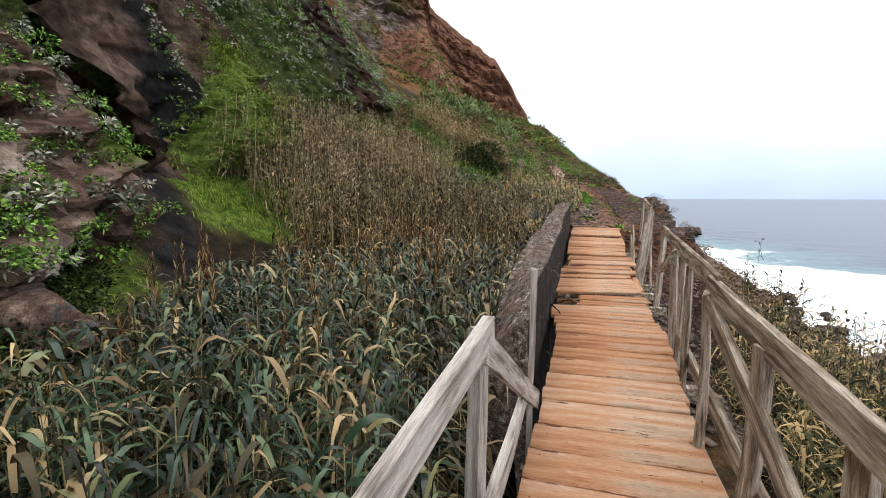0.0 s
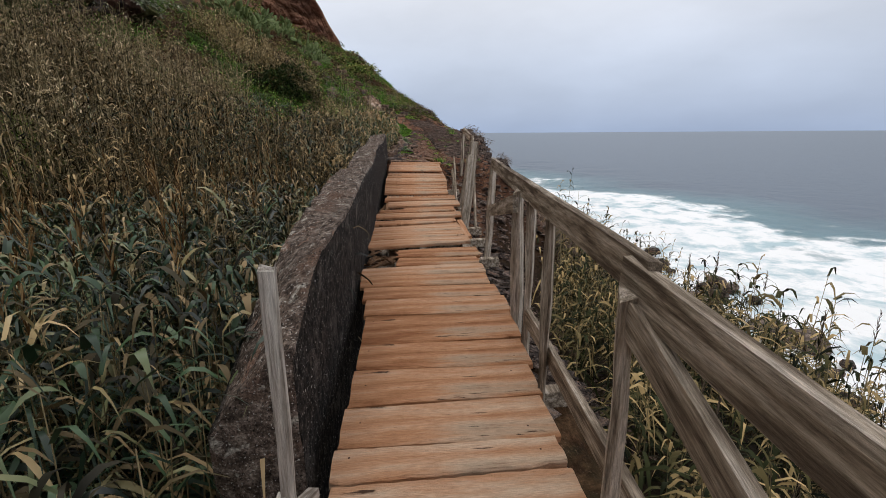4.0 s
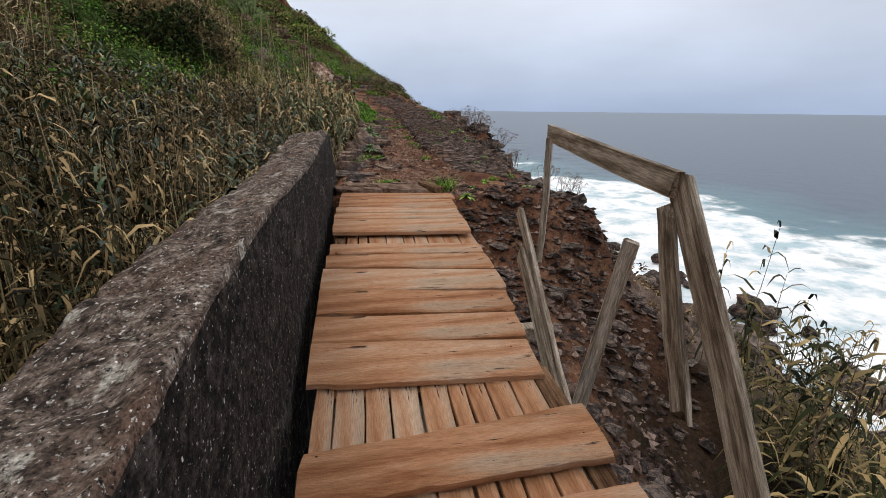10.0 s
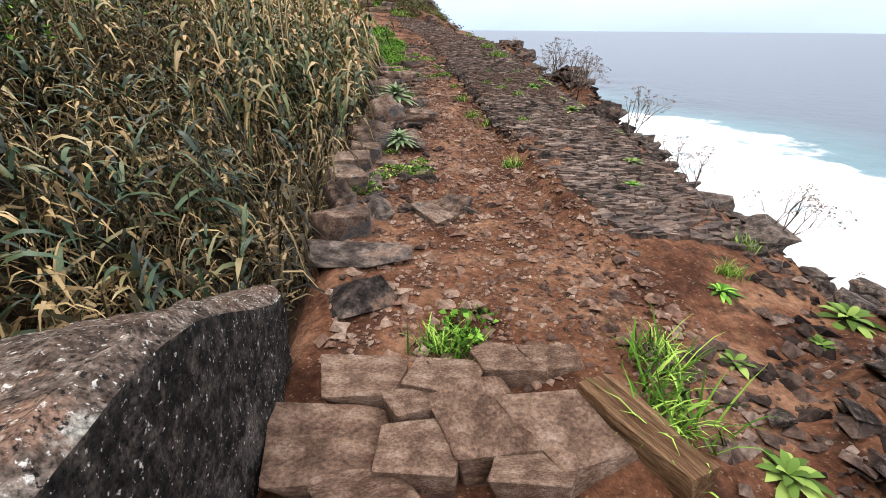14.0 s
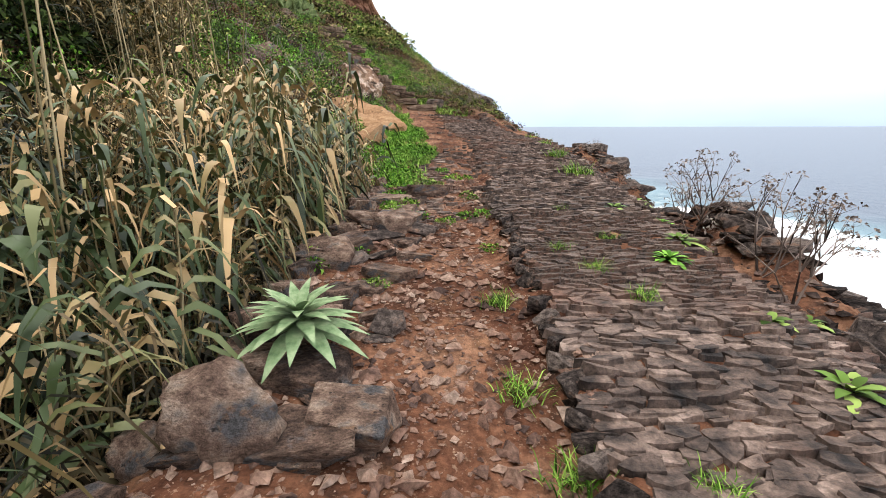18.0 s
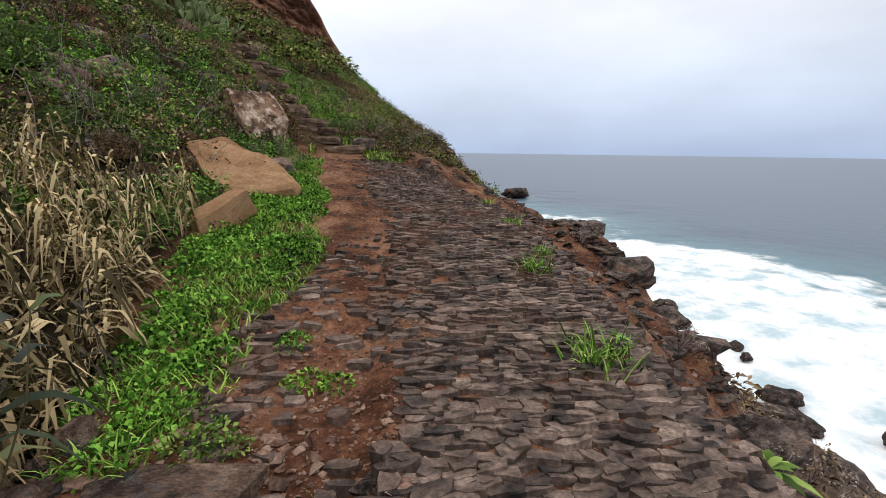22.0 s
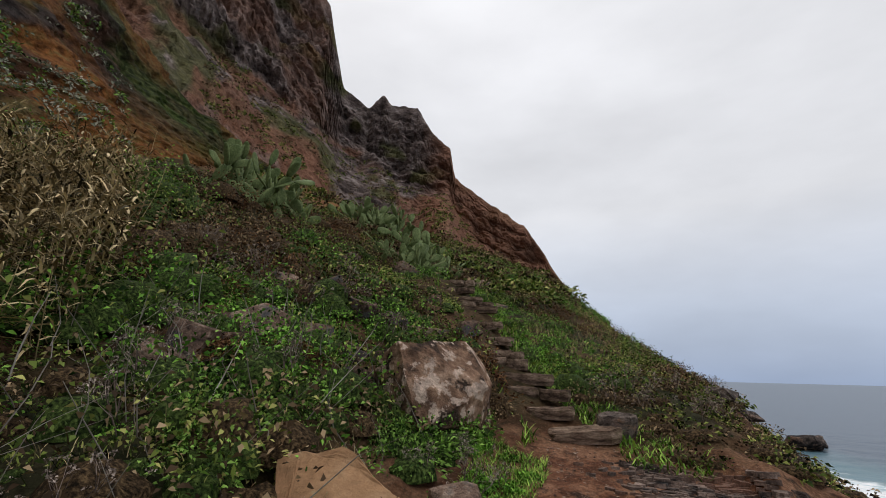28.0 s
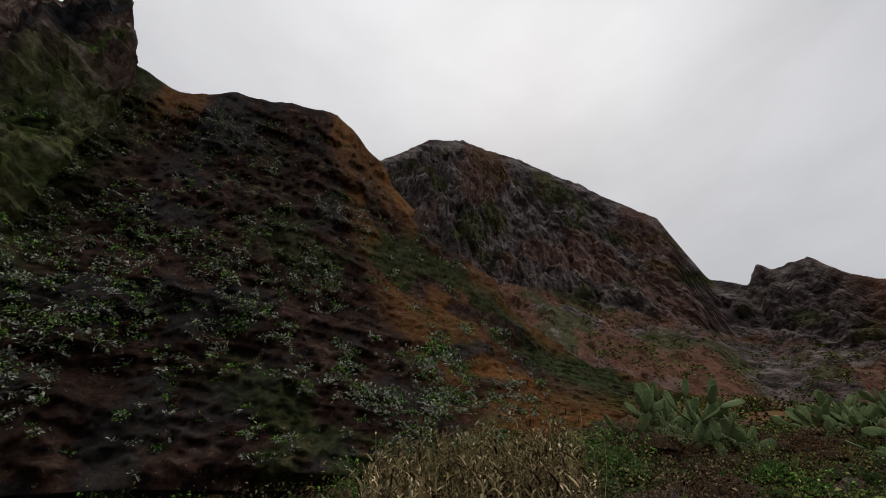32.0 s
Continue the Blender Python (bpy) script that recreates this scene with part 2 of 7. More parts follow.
M_wood = paint("pine_board", [(0.1, (0.26, 0.11, 0.05)), (0.4, (0.43, 0.215, 0.112)), (0.62, (0.5, 0.285, 0.17)), (0.95, (0.58, 0.42, 0.3))], 1.3, 10, 0.8, 0.6, 22, grain=0.22, piece=0.4, stretch=(1.0, 8, 8),
               patches=[((0.4, 0.3, 0.215), 0.6, 0.55, 0.68), ((0.2, 0.1, 0.055), 0.9, 0.63, 0.72), ((0.07, 0.038, 0.024), 2.3, 0.66, 0.7), ((0.04, 0.024, 0.016), 4.5, 0.7, 0.72)])
M_grey_wood = paint("weathered_grey_wood", [(0.25, (0.13, 0.10, 0.075)), (0.5, (0.3, 0.245, 0.19)), (0.75, (0.48, 0.41, 0.335))], 2.0, 10, 0.85, 0.6, 12, piece=0.2, stretch=(9, 9, 1.2),
                    patches=[((0.05, 0.035, 0.025), 1.5, 0.64, 0.74)])
M_grey_wood_x = paint("silvered_board", [(0.25, (0.15, 0.115, 0.085)), (0.45, (0.34, 0.275, 0.21)), (0.7, (0.56, 0.48, 0.4))], 2.0, 10, 0.85, 0.6, 12, piece=0.2, stretch=(1.0, 12, 12),
                      patches=[((0.05, 0.035, 0.025), 1.5, 0.64, 0.74)])
M_old_wood = paint("rotten_board", [(0.25, (0.06, 0.03, 0.017)), (0.5, (0.14, 0.075, 0.04)), (0.75, (0.25, 0.15, 0.085))], 2.0, 10, 0.85, 0.6, 12, piece=0.2, stretch=(1.0, 12, 12),
                   patches=[((0.04, 0.025, 0.018), 1.5, 0.6, 0.72)])
M_pale_wood = paint("bleached_rail", [(0.25, (0.2, 0.165, 0.135)), (0.45, (0.45, 0.4, 0.35)), (0.7, (0.66, 0.61, 0.55))], 2.0, 10, 0.85, 0.6, 14, piece=0.15, stretch=(1.0, 12, 12), grain=0.25,
                    patches=[((0.07, 0.05, 0.038), 1.5, 0.66, 0.74)])
M_rust = paint("rusty_iron", [(0.3, (0.03, 0.015, 0.01)), (0.7, (0.09, 0.045, 0.03))], 40, 4, 0.8, 0.2, 60, metal=0.4)
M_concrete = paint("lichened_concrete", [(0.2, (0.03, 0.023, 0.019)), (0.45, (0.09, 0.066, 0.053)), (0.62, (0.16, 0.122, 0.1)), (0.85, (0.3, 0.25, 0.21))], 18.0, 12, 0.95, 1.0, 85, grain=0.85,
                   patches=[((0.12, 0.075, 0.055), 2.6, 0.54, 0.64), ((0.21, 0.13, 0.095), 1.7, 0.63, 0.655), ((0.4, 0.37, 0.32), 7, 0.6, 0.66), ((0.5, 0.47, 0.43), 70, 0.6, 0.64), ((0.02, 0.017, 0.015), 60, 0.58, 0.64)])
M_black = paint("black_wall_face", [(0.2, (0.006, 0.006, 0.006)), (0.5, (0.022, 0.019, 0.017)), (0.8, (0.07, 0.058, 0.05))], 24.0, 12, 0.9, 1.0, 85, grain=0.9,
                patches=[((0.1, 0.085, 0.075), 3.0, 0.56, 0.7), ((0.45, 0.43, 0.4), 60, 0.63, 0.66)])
M_basalt = paint("basalt_stone", [(0.2, (0.016, 0.013, 0.012)), (0.5, (0.075, 0.058, 0.05)), (0.8, (0.21, 0.165, 0.14))], 5.0, 10, 0.85, 0.8, 25, piece=0.4,
                 patches=[((0.24, 0.13, 0.08), 2.6, 0.56, 0.72)])
SLATE = [(0.1, (0.012, 0.009, 0.008)), (0.4, (0.082, 0.056, 0.044)), (0.62, (0.155, 0.106, 0.082)), (0.9, (0.31, 0.225, 0.18))]
M_cobble = paint("paving_slate", SLATE, 7.0, 10, 0.8, 0.8, 40, piece=0.4, patches=[((0.15, 0.075, 0.048), 1.2, 0.52, 0.68)], spec=0.35)
M_cobble_rest = paint("paving_slate_far", SLATE, 7.0, 10, 0.8, 0.8, 40, island=0.4, patches=[((0.15, 0.075, 0.048), 1.2, 0.52, 0.68)], spec=0.35)
M_rubble = paint("loose_rubble", [(0.1, (0.07, 0.045, 0.037)), (0.4, (0.19, 0.11, 0.08)), (0.65, (0.26, 0.165, 0.12)), (0.95, (0.38, 0.28, 0.22))], 5.0, 8, 0.9, 0.7, 30, island=0.59)
M_dark_rubble = paint("dark_rubble", [(0.1, (0.016, 0.012, 0.011)), (0.4, (0.06, 0.042, 0.035)), (0.65, (0.13, 0.085, 0.068)), (0.9, (0.26, 0.19, 0.155))], 5.0, 8, 0.9, 0.7, 30, island=0.59)
M_tan_rock = paint("tan_tuff_boulder", [(0.2, (0.27, 0.15, 0.08)), (0.5, (0.37, 0.215, 0.115)), (0.8, (0.45, 0.29, 0.17))], 1.6, 12, 0.95, 0.8, 18, grain=0.18,
                   patches=[((0.06, 0.035, 0.022), 7.0, 0.67, 0.69), ((0.28, 0.16, 0.09), 1.5, 0.55, 0.7)])
M_pale_rock = paint("brown_boulder", [(0.2, (0.05, 0.036, 0.03)), (0.45, (0.165, 0.107, 0.08)), (0.6, (0.26, 0.175, 0.13)), (0.78, (0.4, 0.3, 0.23))], 3.0, 12, 0.92, 1.0, 26, piece=0.35,
                    patches=[((0.1, 0.095, 0.095), 1.6, 0.52, 0.6), ((0.27, 0.14, 0.07), 2.4, 0.6, 0.7), ((0.03, 0.025, 0.022), 9, 0.62, 0.7)])


M_flag = paint("brown_flagstone", [(0.2, (0.1, 0.06, 0.043)), (0.5, (0.22, 0.14, 0.1)), (0.8, (0.33, 0.235, 0.18))], 3.0, 10, 0.9, 0.7, 25, piece=0.25, patches=[((0.12, 0.06, 0.04), 2.0, 0.56, 0.7)])


def build_sea_material():
    m = bpy.data.materials.new("sea_water")
    m.use_nodes = True
    nt = m.node_tree
    b = nt.nodes["Principled BSDF"]
    N, L = nt.nodes.new, nt.links.new
    tc, sep = N("ShaderNodeTexCoord"), N("ShaderNodeSeparateXYZ")
    L(tc.outputs["Object"], sep.inputs[0])
    big, fine, streak = N("ShaderNodeTexNoise"), N("ShaderNodeTexNoise"), N("ShaderNodeTexNoise")
    for n, s, d in ((big, 0.035, 5), (fine, 0.35, 10), (streak, 0.12, 9)):
        n.inputs["Scale"].default_value, n.inputs["Detail"].default_value, n.inputs["Roughness"].default_value = s, d, 0.62
        L(tc.outputs["Object"], n.inputs["Vector"])
    # distance from the shore, bent by the swell
    far = N("ShaderNodeAttribute")
    far.attribute_name = "offing"
    near = N("ShaderNodeMapRange")
    near.inputs["From Min"].default_value, near.inputs["From Max"].default_value = 5.0, -10.0
    L(far.outputs["Fac"], near.inputs["Value"])
    lace = N("ShaderNodeMapRange")
    lace.inputs["From Min"].default_value, lace.inputs["From Max"].default_value = 0.42, 0.6
    L(streak.outputs["Fac"], lace.inputs["Value"])
    both = N("ShaderNodeMath")
    both.operation = "MULTIPLY_ADD"
    L(near.outputs[0], both.inputs[0])
    both.inputs[1].default_value = 1.7
    sub = N("ShaderNodeMath")
    sub.operation = "MULTIPLY_ADD"
    L(lace.outputs[0], sub.inputs[0])
    sub.inputs[1].default_value, sub.inputs[2].default_value = 0.9, -1.15
    L(sub.outputs[0], both.inputs[2])
    foam = N("ShaderNodeMath")
    foam.operation = "MULTIPLY_ADD"
    foam.use_clamp = True
    L(fine.outputs["Fac"], foam.inputs[0])
    foam.inputs[1].default_value = 0.9
    L(both.outputs[0], foam.inputs[2])
    soft = N("ShaderNodeMapRange")
    soft.inputs["From Min"].default_value, soft.inputs["From Max"].default_value = 0.35, 0.85
    L(foam.outputs[0], soft.inputs["Value"])
    teal = N("ShaderNodeMapRange")
    teal.inputs["From Min"].default_value, teal.inputs["From Max"].default_value = 16.0, -2.0
    L(far.outputs["Fac"], teal.inputs["Value"])
    water = N("ShaderNodeMix")
    water.data_type = "RGBA"
    water.inputs["A"].default_value, water.inputs["B"].default_value = (0.07, 0.1, 0.14, 1), (0.10, 0.2, 0.235, 1)
    L(teal.outputs[0], water.inputs["Factor"])
    mix = N("ShaderNodeMix")
    mix.data_type = "RGBA"
    L(soft.outputs[0], mix.inputs["Factor"])
    L(water.outputs["Result"], mix.inputs["A"])
    froth = N("ShaderNodeMix")
    froth.data_type = "RGBA"
    froth.inputs["A"].default_value, froth.inputs["B"].default_value = (0.45, 0.58, 0.63, 1), (0.88, 0.89, 0.9, 1)
    curd = N("ShaderNodeMapRange")
    curd.inputs["From Min"].default_value, curd.inputs["From Max"].default_value = 0.36, 0.52
    L(fine.outputs["Fac"], curd.inputs["Value"])
    L(curd.outputs[0], froth.inputs["Factor"])
    L(froth.outputs["Result"], mix.inputs["B"])
    L(mix.outputs["Result"], b.inputs["Base Color"])
    rg = N("ShaderNodeMapRange")
    rg.inputs["To Min"].default_value, rg.inputs["To Max"].default_value = 0.35, 0.9
    L(soft.outputs[0], rg.inputs["Value"])
    L(rg.outputs[0], b.inputs["Roughness"])
    b.inputs["Specular IOR Level"].default_value = 0.3
    bp = N("ShaderNodeBump")
    bp.inputs["Strength"].default_value, bp.inputs["Distance"].default_value = 0.5, 0.5
    L(fine.outputs["Fac"], bp.inputs["Height"])
    L(bp.outputs[0], b.inputs["Normal"])
    return m


M_sea = build_sea_material()


# ---- mesh helpers ----
def mesh_of(name, verts, faces, material, flat=False):
    me = bpy.data.meshes.new(name)
    me.from_pydata([tuple(map(float, v)) for v in verts], [], [tuple(map(int, f)) for f in faces])
    me.materials.append(material)
    if not flat:
        me.shade_smooth()
    return me


def fast_mesh(name, verts, faces, material, flat=False):
    """From arrays: verts n x 3, faces m x 3 or m x 4."""
    verts, faces = np.asarray(verts, np.float32), np.asarray(faces, np.int32)
    me = bpy.data.meshes.new(name)
    me.vertices.add(len(verts))
    me.vertices.foreach_set("co", verts.ravel())
    k = faces.shape[1]
    me.loops.add(faces.size)
    me.loops.foreach_set("vertex_index", faces.ravel())
    me.polygons.add(len(faces))
    me.polygons.foreach_set("loop_start", np.arange(0, faces.size, k, dtype=np.int32))
    me.polygons.foreach_set("loop_total", np.full(len(faces), k, np.int32))
    me.polygons.foreach_set("use_smooth", np.full(len(faces), not flat))
    me.update(calc_edges=True)
    me.materials.append(material)
    return me


def weights(me, key, values):
    me.attributes.new(key, "FLOAT", "POINT").data.foreach_set("value", np.asarray(values, np.float32).ravel())


def grid_faces(n, m):
    i = np.arange(n * m).reshape(n, m)
    return np.stack([i[:-1, :-1], i[:-1, 1:], i[1:, 1:], i[1:, :-1]], -1).reshape(-1, 4)


def part(name, me, parent, label=""):
    ob = new(name, me)
    ob.parent = parent
    if label:
        ob["label"] = label
    return ob


def chamfer_box(sx, sy, sz, c=0.008):
    """Corners cut: 24 points."""
    v, f, idx = [], [], {}
    for a in (-1, 1):
        for b in (-1, 1):
            for d in (-1, 1):
                for axis in range(3):
                    p = [a * sx / 2, b * sy / 2, d * sz / 2]
                    for k in range(3):
                        if k != axis:
                            p[k] -= math.copysign(min(c, (sx, sy, sz)[k] * 0.4), p[k])
                    idx[a, b, d, axis] = len(v)
                    v.append(p)
    order = ((-1, -1), (1, -1), (1, 1), (-1, 1))
    for axis in range(3):
        o = [k for k in range(3) if k != axis]
        for s in (-1, 1):
            q = []
            for m_, n_ in order:
                key = [0, 0, 0]
                key[axis], key[o[0]], key[o[1]] = s, m_, n_
                q.append(idx[(*key, axis)])
            f.append(q)
    for axis in range(3):
        o = [k for k in range(3) if k != axis]
        for m_, n_ in order:
            q = []
            for s, ax in ((-1, o[0]), (1, o[0]), (1, o[1]), (-1, o[1])):
                key = [0, 0, 0]
                key[axis], key[o[0]], key[o[1]] = s, m_, n_
                q.append(idx[(*key, ax)])
            f.append(q)
    for a in (-1, 1):
        for b in (-1, 1):
            for d in (-1, 1):
                f.append([idx[a, b, d, k] for k in range(3)])
    return v, f


def fix_normals(me):
    bm = bmesh.new()
    bm.from_mesh(me)
    bmesh.ops.recalc_face_normals(bm, faces=bm.faces)
    bm.to_mesh(me)
    bm.free()
    return me


def stone_mesh(name, seed, material, size=(1, 1, 1), cuts=2, rough=0.16, flat=True, boxy=0.5):
    """A broken stone: a rounded lump cut by a few planes."""
    rnd = random.Random(seed)
    bm = bmesh.new()
    bmesh.ops.create_icosphere(bm, subdivisions=cuts, radius=1.0)
    planes = [(Vector((rnd.gauss(0, 1), rnd.gauss(0, 1), rnd.gauss(0, 1))).normalized(), rnd.uniform(0.55, 0.85)) for _ in range(9)]
    for v in bm.verts:
        p = v.co.copy()
        big = max(abs(p.x), abs(p.y), abs(p.z))
        p = p.lerp(p / big * 0.85, boxy)
        for n, d in planes:
            over = p.dot(n) - d
            if over > 0:
                p -= n * over * 0.9
        p *= 1 + rough * noise.noise(p * 2.2 + Vector((seed * 3.1, 0, 0)))
        v.co = Vector((p.x * size[0], p.y * size[1], p.z * size[2]))
    me = bpy.data.meshes.new(name)
    bm.to_mesh(me)
    bm.free()
    me.materials.append(material)
    if not flat:
        me.shade_smooth()
    return me


# ---- plan of the land ----
STATIONS = {}


def station(y, *xz):
    STATIONS[y] = xz


station(-60, (-20, 8), (-10, 2), (-6, -1.5), (-2, -3.0), (1.5, -3.2), (4, -4.4), (9, -7), (14, -9.2), (20, -11))
station(-6, (-12, 6), (-7, 0.2), (-5, -1.2), (-2, -2.6), (1.5, -2.8), (4, -4.2), (9, -7), (14, -9.2), (20, -11))
station(3, (-12, 6), (-7, 0.0), (-5, -1.2), (-2, -2.5), (1.5, -2.6), (4, -4.0), (9, -6.8), (14, -9.0), (20, -11))
station(9, (-15, 6), (-10, 1.4), (-7, -0.2), (-2, -2.2), (0.8, -1.7), (1.5, -1.9), (2.1, -2.7), (4, -3.7), (8, -6.2), (14, -9.0), (20, -11))
station(13.5, (-18, 6), (-13, 3.2), (-7, 0.7), (-2, -1.5), (1.05, -0.95), (1.75, -1.35), (2.5, -2.2), (5, -4.0), (14, -9.0), (20, -11))
station(15.3, (-18, 6.2), (-13, 3.6), (-7, 1.0), (-1.6, -1.2), (0.9, -0.95), (2.5, -1.0), (3.2, -1.7), (14, -9.0), (20, -11))
station(16.1, (-18, 6.4), (-13, 3.7), (-7, 1.1), (-1.2, -1.0), (-0.62, -0.06), (0.9, -0.08), (2.5, -0.3), (3.0, -0.5), (3.9, -2.6), (14, -9.0), (20, -11))
station(20, (-18, 7), (-13, 4.3), (-7, 1.6), (-0.85, -0.4), (-0.46, 0.1), (1.12, 0.04), (1.22, 0.18), (2.5, 0.11), (3.15, -0.12), (4.1, -2.4), (14, -9.0), (20, -11))
station(25, (-18, 8), (-13, 5.0), (-7, 2.1), (-0.75, 0.15), (-0.3, 0.58), (1.0, 0.56), (1.1, 0.66), (2.4, 0.6), (3.45, 0.26), (4.4, -2.0), (15, -9.0), (21, -11))
station(30, (-18, 9.4), (-12, 6.2), (-6, 2.9), (-1.9, 1.3), (-0.9, 1.12), (0.7, 1.1), (2.5, 1.0), (3.7, 0.6), (4.6, -1.6), (15, -9.0), (22, -11))
station(34.3, (-18, 10.5), (-12, 7.2), (-6, 4.1), (-2.2, 2.2), (-0.9, 1.68), (0.6, 1.62), (1.6, 1.45), (2.7, 0.95), (4.6, -1.4), (15, -9.0), (22, -11))
station(40, (-18, 11.6), (-12, 8.4), (-6, 5.2), (-2.4, 3.7), (-0.5, 3.1), (1.0, 2.7), (2.0, 2.2), (4, -0.2), (15, -9.0), (22, -11))
station(48, (-18, 13), (-12, 9.9), (-6, 6.9), (-3, 5.7), (0, 4.0), (2.7, 2.1), (5, -0.8), (15, -9.0), (22, -11))
station(60, (-20, 15.2), (-12, 12.0), (-5, 9.0), (-1.6, 6.4), (2.5, 0.8), (12, -9.0), (22, -11))
station(72, (-26, 19), (-14, 14.2), (-6.6, 10.4), (-2, 5), (8, -9.0), (22, -11.4))
station(95, (-40, 26), (-20, 16), (-10, 8), (2, -9.0), (22, -11.4))
station(400, (-40, 10), (-20, 0), (-10, -8), (2, -11), (22, -11.4))


def land(x, y):
    """Height of the land, before stones and tufts."""
    x, y = np.asarray(x, float), np.asarray(y, float)
    ys = sorted(STATIONS)
    rows = [np.interp(x, [p[0] for p in STATIONS[s]], [p[1] for p in STATIONS[s]]) for s in ys]
    left = [STATIONS[s][0] for s in ys]
    rows = [r + np.where(x < l[0], (l[0] - x) * 0.55, 0) for r, l in zip(rows, left)]
    out = rows[0]
    for a, b, r in zip(ys[:-1], ys[1:], rows[1:]):
        t = np.clip((y - a) / (b - a), 0, 1)
        out = out + (r - out) * np.where(y >= a, t, 0)
    return out


def trail(x, y):
    """1 on the walked strip and the paving, 0 off it."""
    left = np.interp(y, [15.9, 20, 25, 27, 30, 35], [-0.55, -0.4, -0.22, -0.5, -0.75, -0.9])
    right = np.interp(y, [15.9, 17, 20, 25, 30, 34.5], [0.95, 2.3, 2.8, 3.0, 3.2, 1.4])
    return smooth(-0.15, 0.15, x - left) * smooth(-0.15, 0.15, right - x) * smooth(15.7, 16.0, y) * (1 - smooth(34.4, 35.0, y))


def height(x, y):
    z = land(x, y)
    on = trail(x, y)
    wild = 1 - on
    steep = smooth(2.5, 5, x) * (1 - smooth(15, 20, x))
    z = z + wild * (0.22 * fbm(x * 0.55, y * 0.55, 1.0, 4) + 0.07 * fbm(x * 2.3, y * 2.3, 4.0, 3)) * smooth(-0.9, -2.2, np.where(x < 1, x, -9)) * 1.0
    z = z + steep * 0.5 * ridged(x * 0.35, y * 0.35, 2.0, 4)
    z = z + on * (0.03 * fbm(x * 1.3, y * 1.3, 7.0, 3) + 0.014 * fbm(x * 7, y * 7, 3.0, 2))
    return z


def axis_lines(*spans):
    out = [spans[0][0]]
    for a, b, step in spans:
        n = max(1, round((b - a) / step))
        out += [a + (b - a) * (i + 1) / n for i in range(n)]
    return np.array(out)


def moss_hump(x, y):
    """1 on the mossy swelling under the wet rock, 0 off it."""
    d = np.hypot((x + 8.3) / 2.0, (y - 11.2) / 3.2) + 0.18 * fbm(x * 0.9, y * 0.9, 3, 3)
    lip = np.hypot((x + 6.6) / 0.9, (y - 5.6) / 1.6) + 0.2 * fbm(x * 1.2, y * 1.2, 8, 3)
    return np.maximum(smooth(1.05, 0.8, d), smooth(1.05, 0.75, lip) * 0.9)


def wet_streak(x, y):
    """1 in the dark runnel beside the moss."""
    mid = np.interp(x, [-12, -10.5, -8.6, -6.8, -5.8], [9.2, 9.0, 8.4, 6.9, 6.0])
    return smooth(0.75, 0.45, np.abs(y - mid) + 0.25 * fbm(x * 1.5, y * 1.5, 5, 3)) * smooth(-5.5, -6.3, x) * smooth(-13.5, -12, x)


def build_ground():
    xs = axis_lines((-420, -60, 40), (-60, -24, 3), (-24, -4, 0.4), (-4, -1.4, 0.16), (-1.4, 4.6, 0.07), (4.6, 16, 0.35), (16, 40, 3), (40, 60, 10))
    ys = axis_lines((-420, -60, 45), (-60, -8, 3), (-8, 12, 0.35), (12, 36, 0.08), (36, 50, 0.2), (50, 90, 0.8), (90, 140, 5), (140, 600, 46))
    X, Y = np.meshgrid(xs, ys)
    Z = height(X, Y)
    me = fast_mesh("ground", np.stack([X, Y, Z], -1).reshape(-1, 3), grid_faces(len(ys), len(xs)), M_ground)
    on = trail(X, Y)
    hill = smooth(-0.8, -2.5, X) * smooth(14, 18, Y) + smooth(33, 37, Y) * smooth(3.0, 1.0, X)
    # this green layer carries the painted shade between shrubs
    weights(me, "green", np.clip(hill, 0, 1) * (1 - on) * (0.75 + 0.5 * fbm(X * 0.3, Y * 0.3, 2, 3)).clip(0, 1) + (1 - on) * smooth(15, 10, Y) * 0.6)
    weights(me, "orange", smooth(-7, -11, X) * smooth(38, 46, Y) * smooth(0.0, 0.4, fbm(X * 0.12, Y * 0.12, 5, 3) + 0.25) * 0.9)
    weights(me, "rock", smooth(3.2, 4.2, X) * (1 - on) * smooth(40, 30, Y) * 0.9 + smooth(9, 13, X) * 0.8)
    # extent of the reed beds, where the ground is painted as shaded litter
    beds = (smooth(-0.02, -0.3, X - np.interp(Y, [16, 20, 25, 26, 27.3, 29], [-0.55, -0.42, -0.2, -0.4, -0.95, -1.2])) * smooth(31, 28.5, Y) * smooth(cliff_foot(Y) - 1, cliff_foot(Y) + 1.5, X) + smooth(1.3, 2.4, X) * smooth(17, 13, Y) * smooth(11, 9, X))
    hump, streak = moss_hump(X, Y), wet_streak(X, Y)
    weights(me, "litter_shade", np.clip(beds, 0, 1) * 0.92 * (1 - hump))
    weights(me, "moss", hump * (1 - streak))
    weights(me, "wet", streak)
    return tagged(new("ground", me), "red volcanic earth and scrubby slope falling to the shore", "ground", kind="structure")


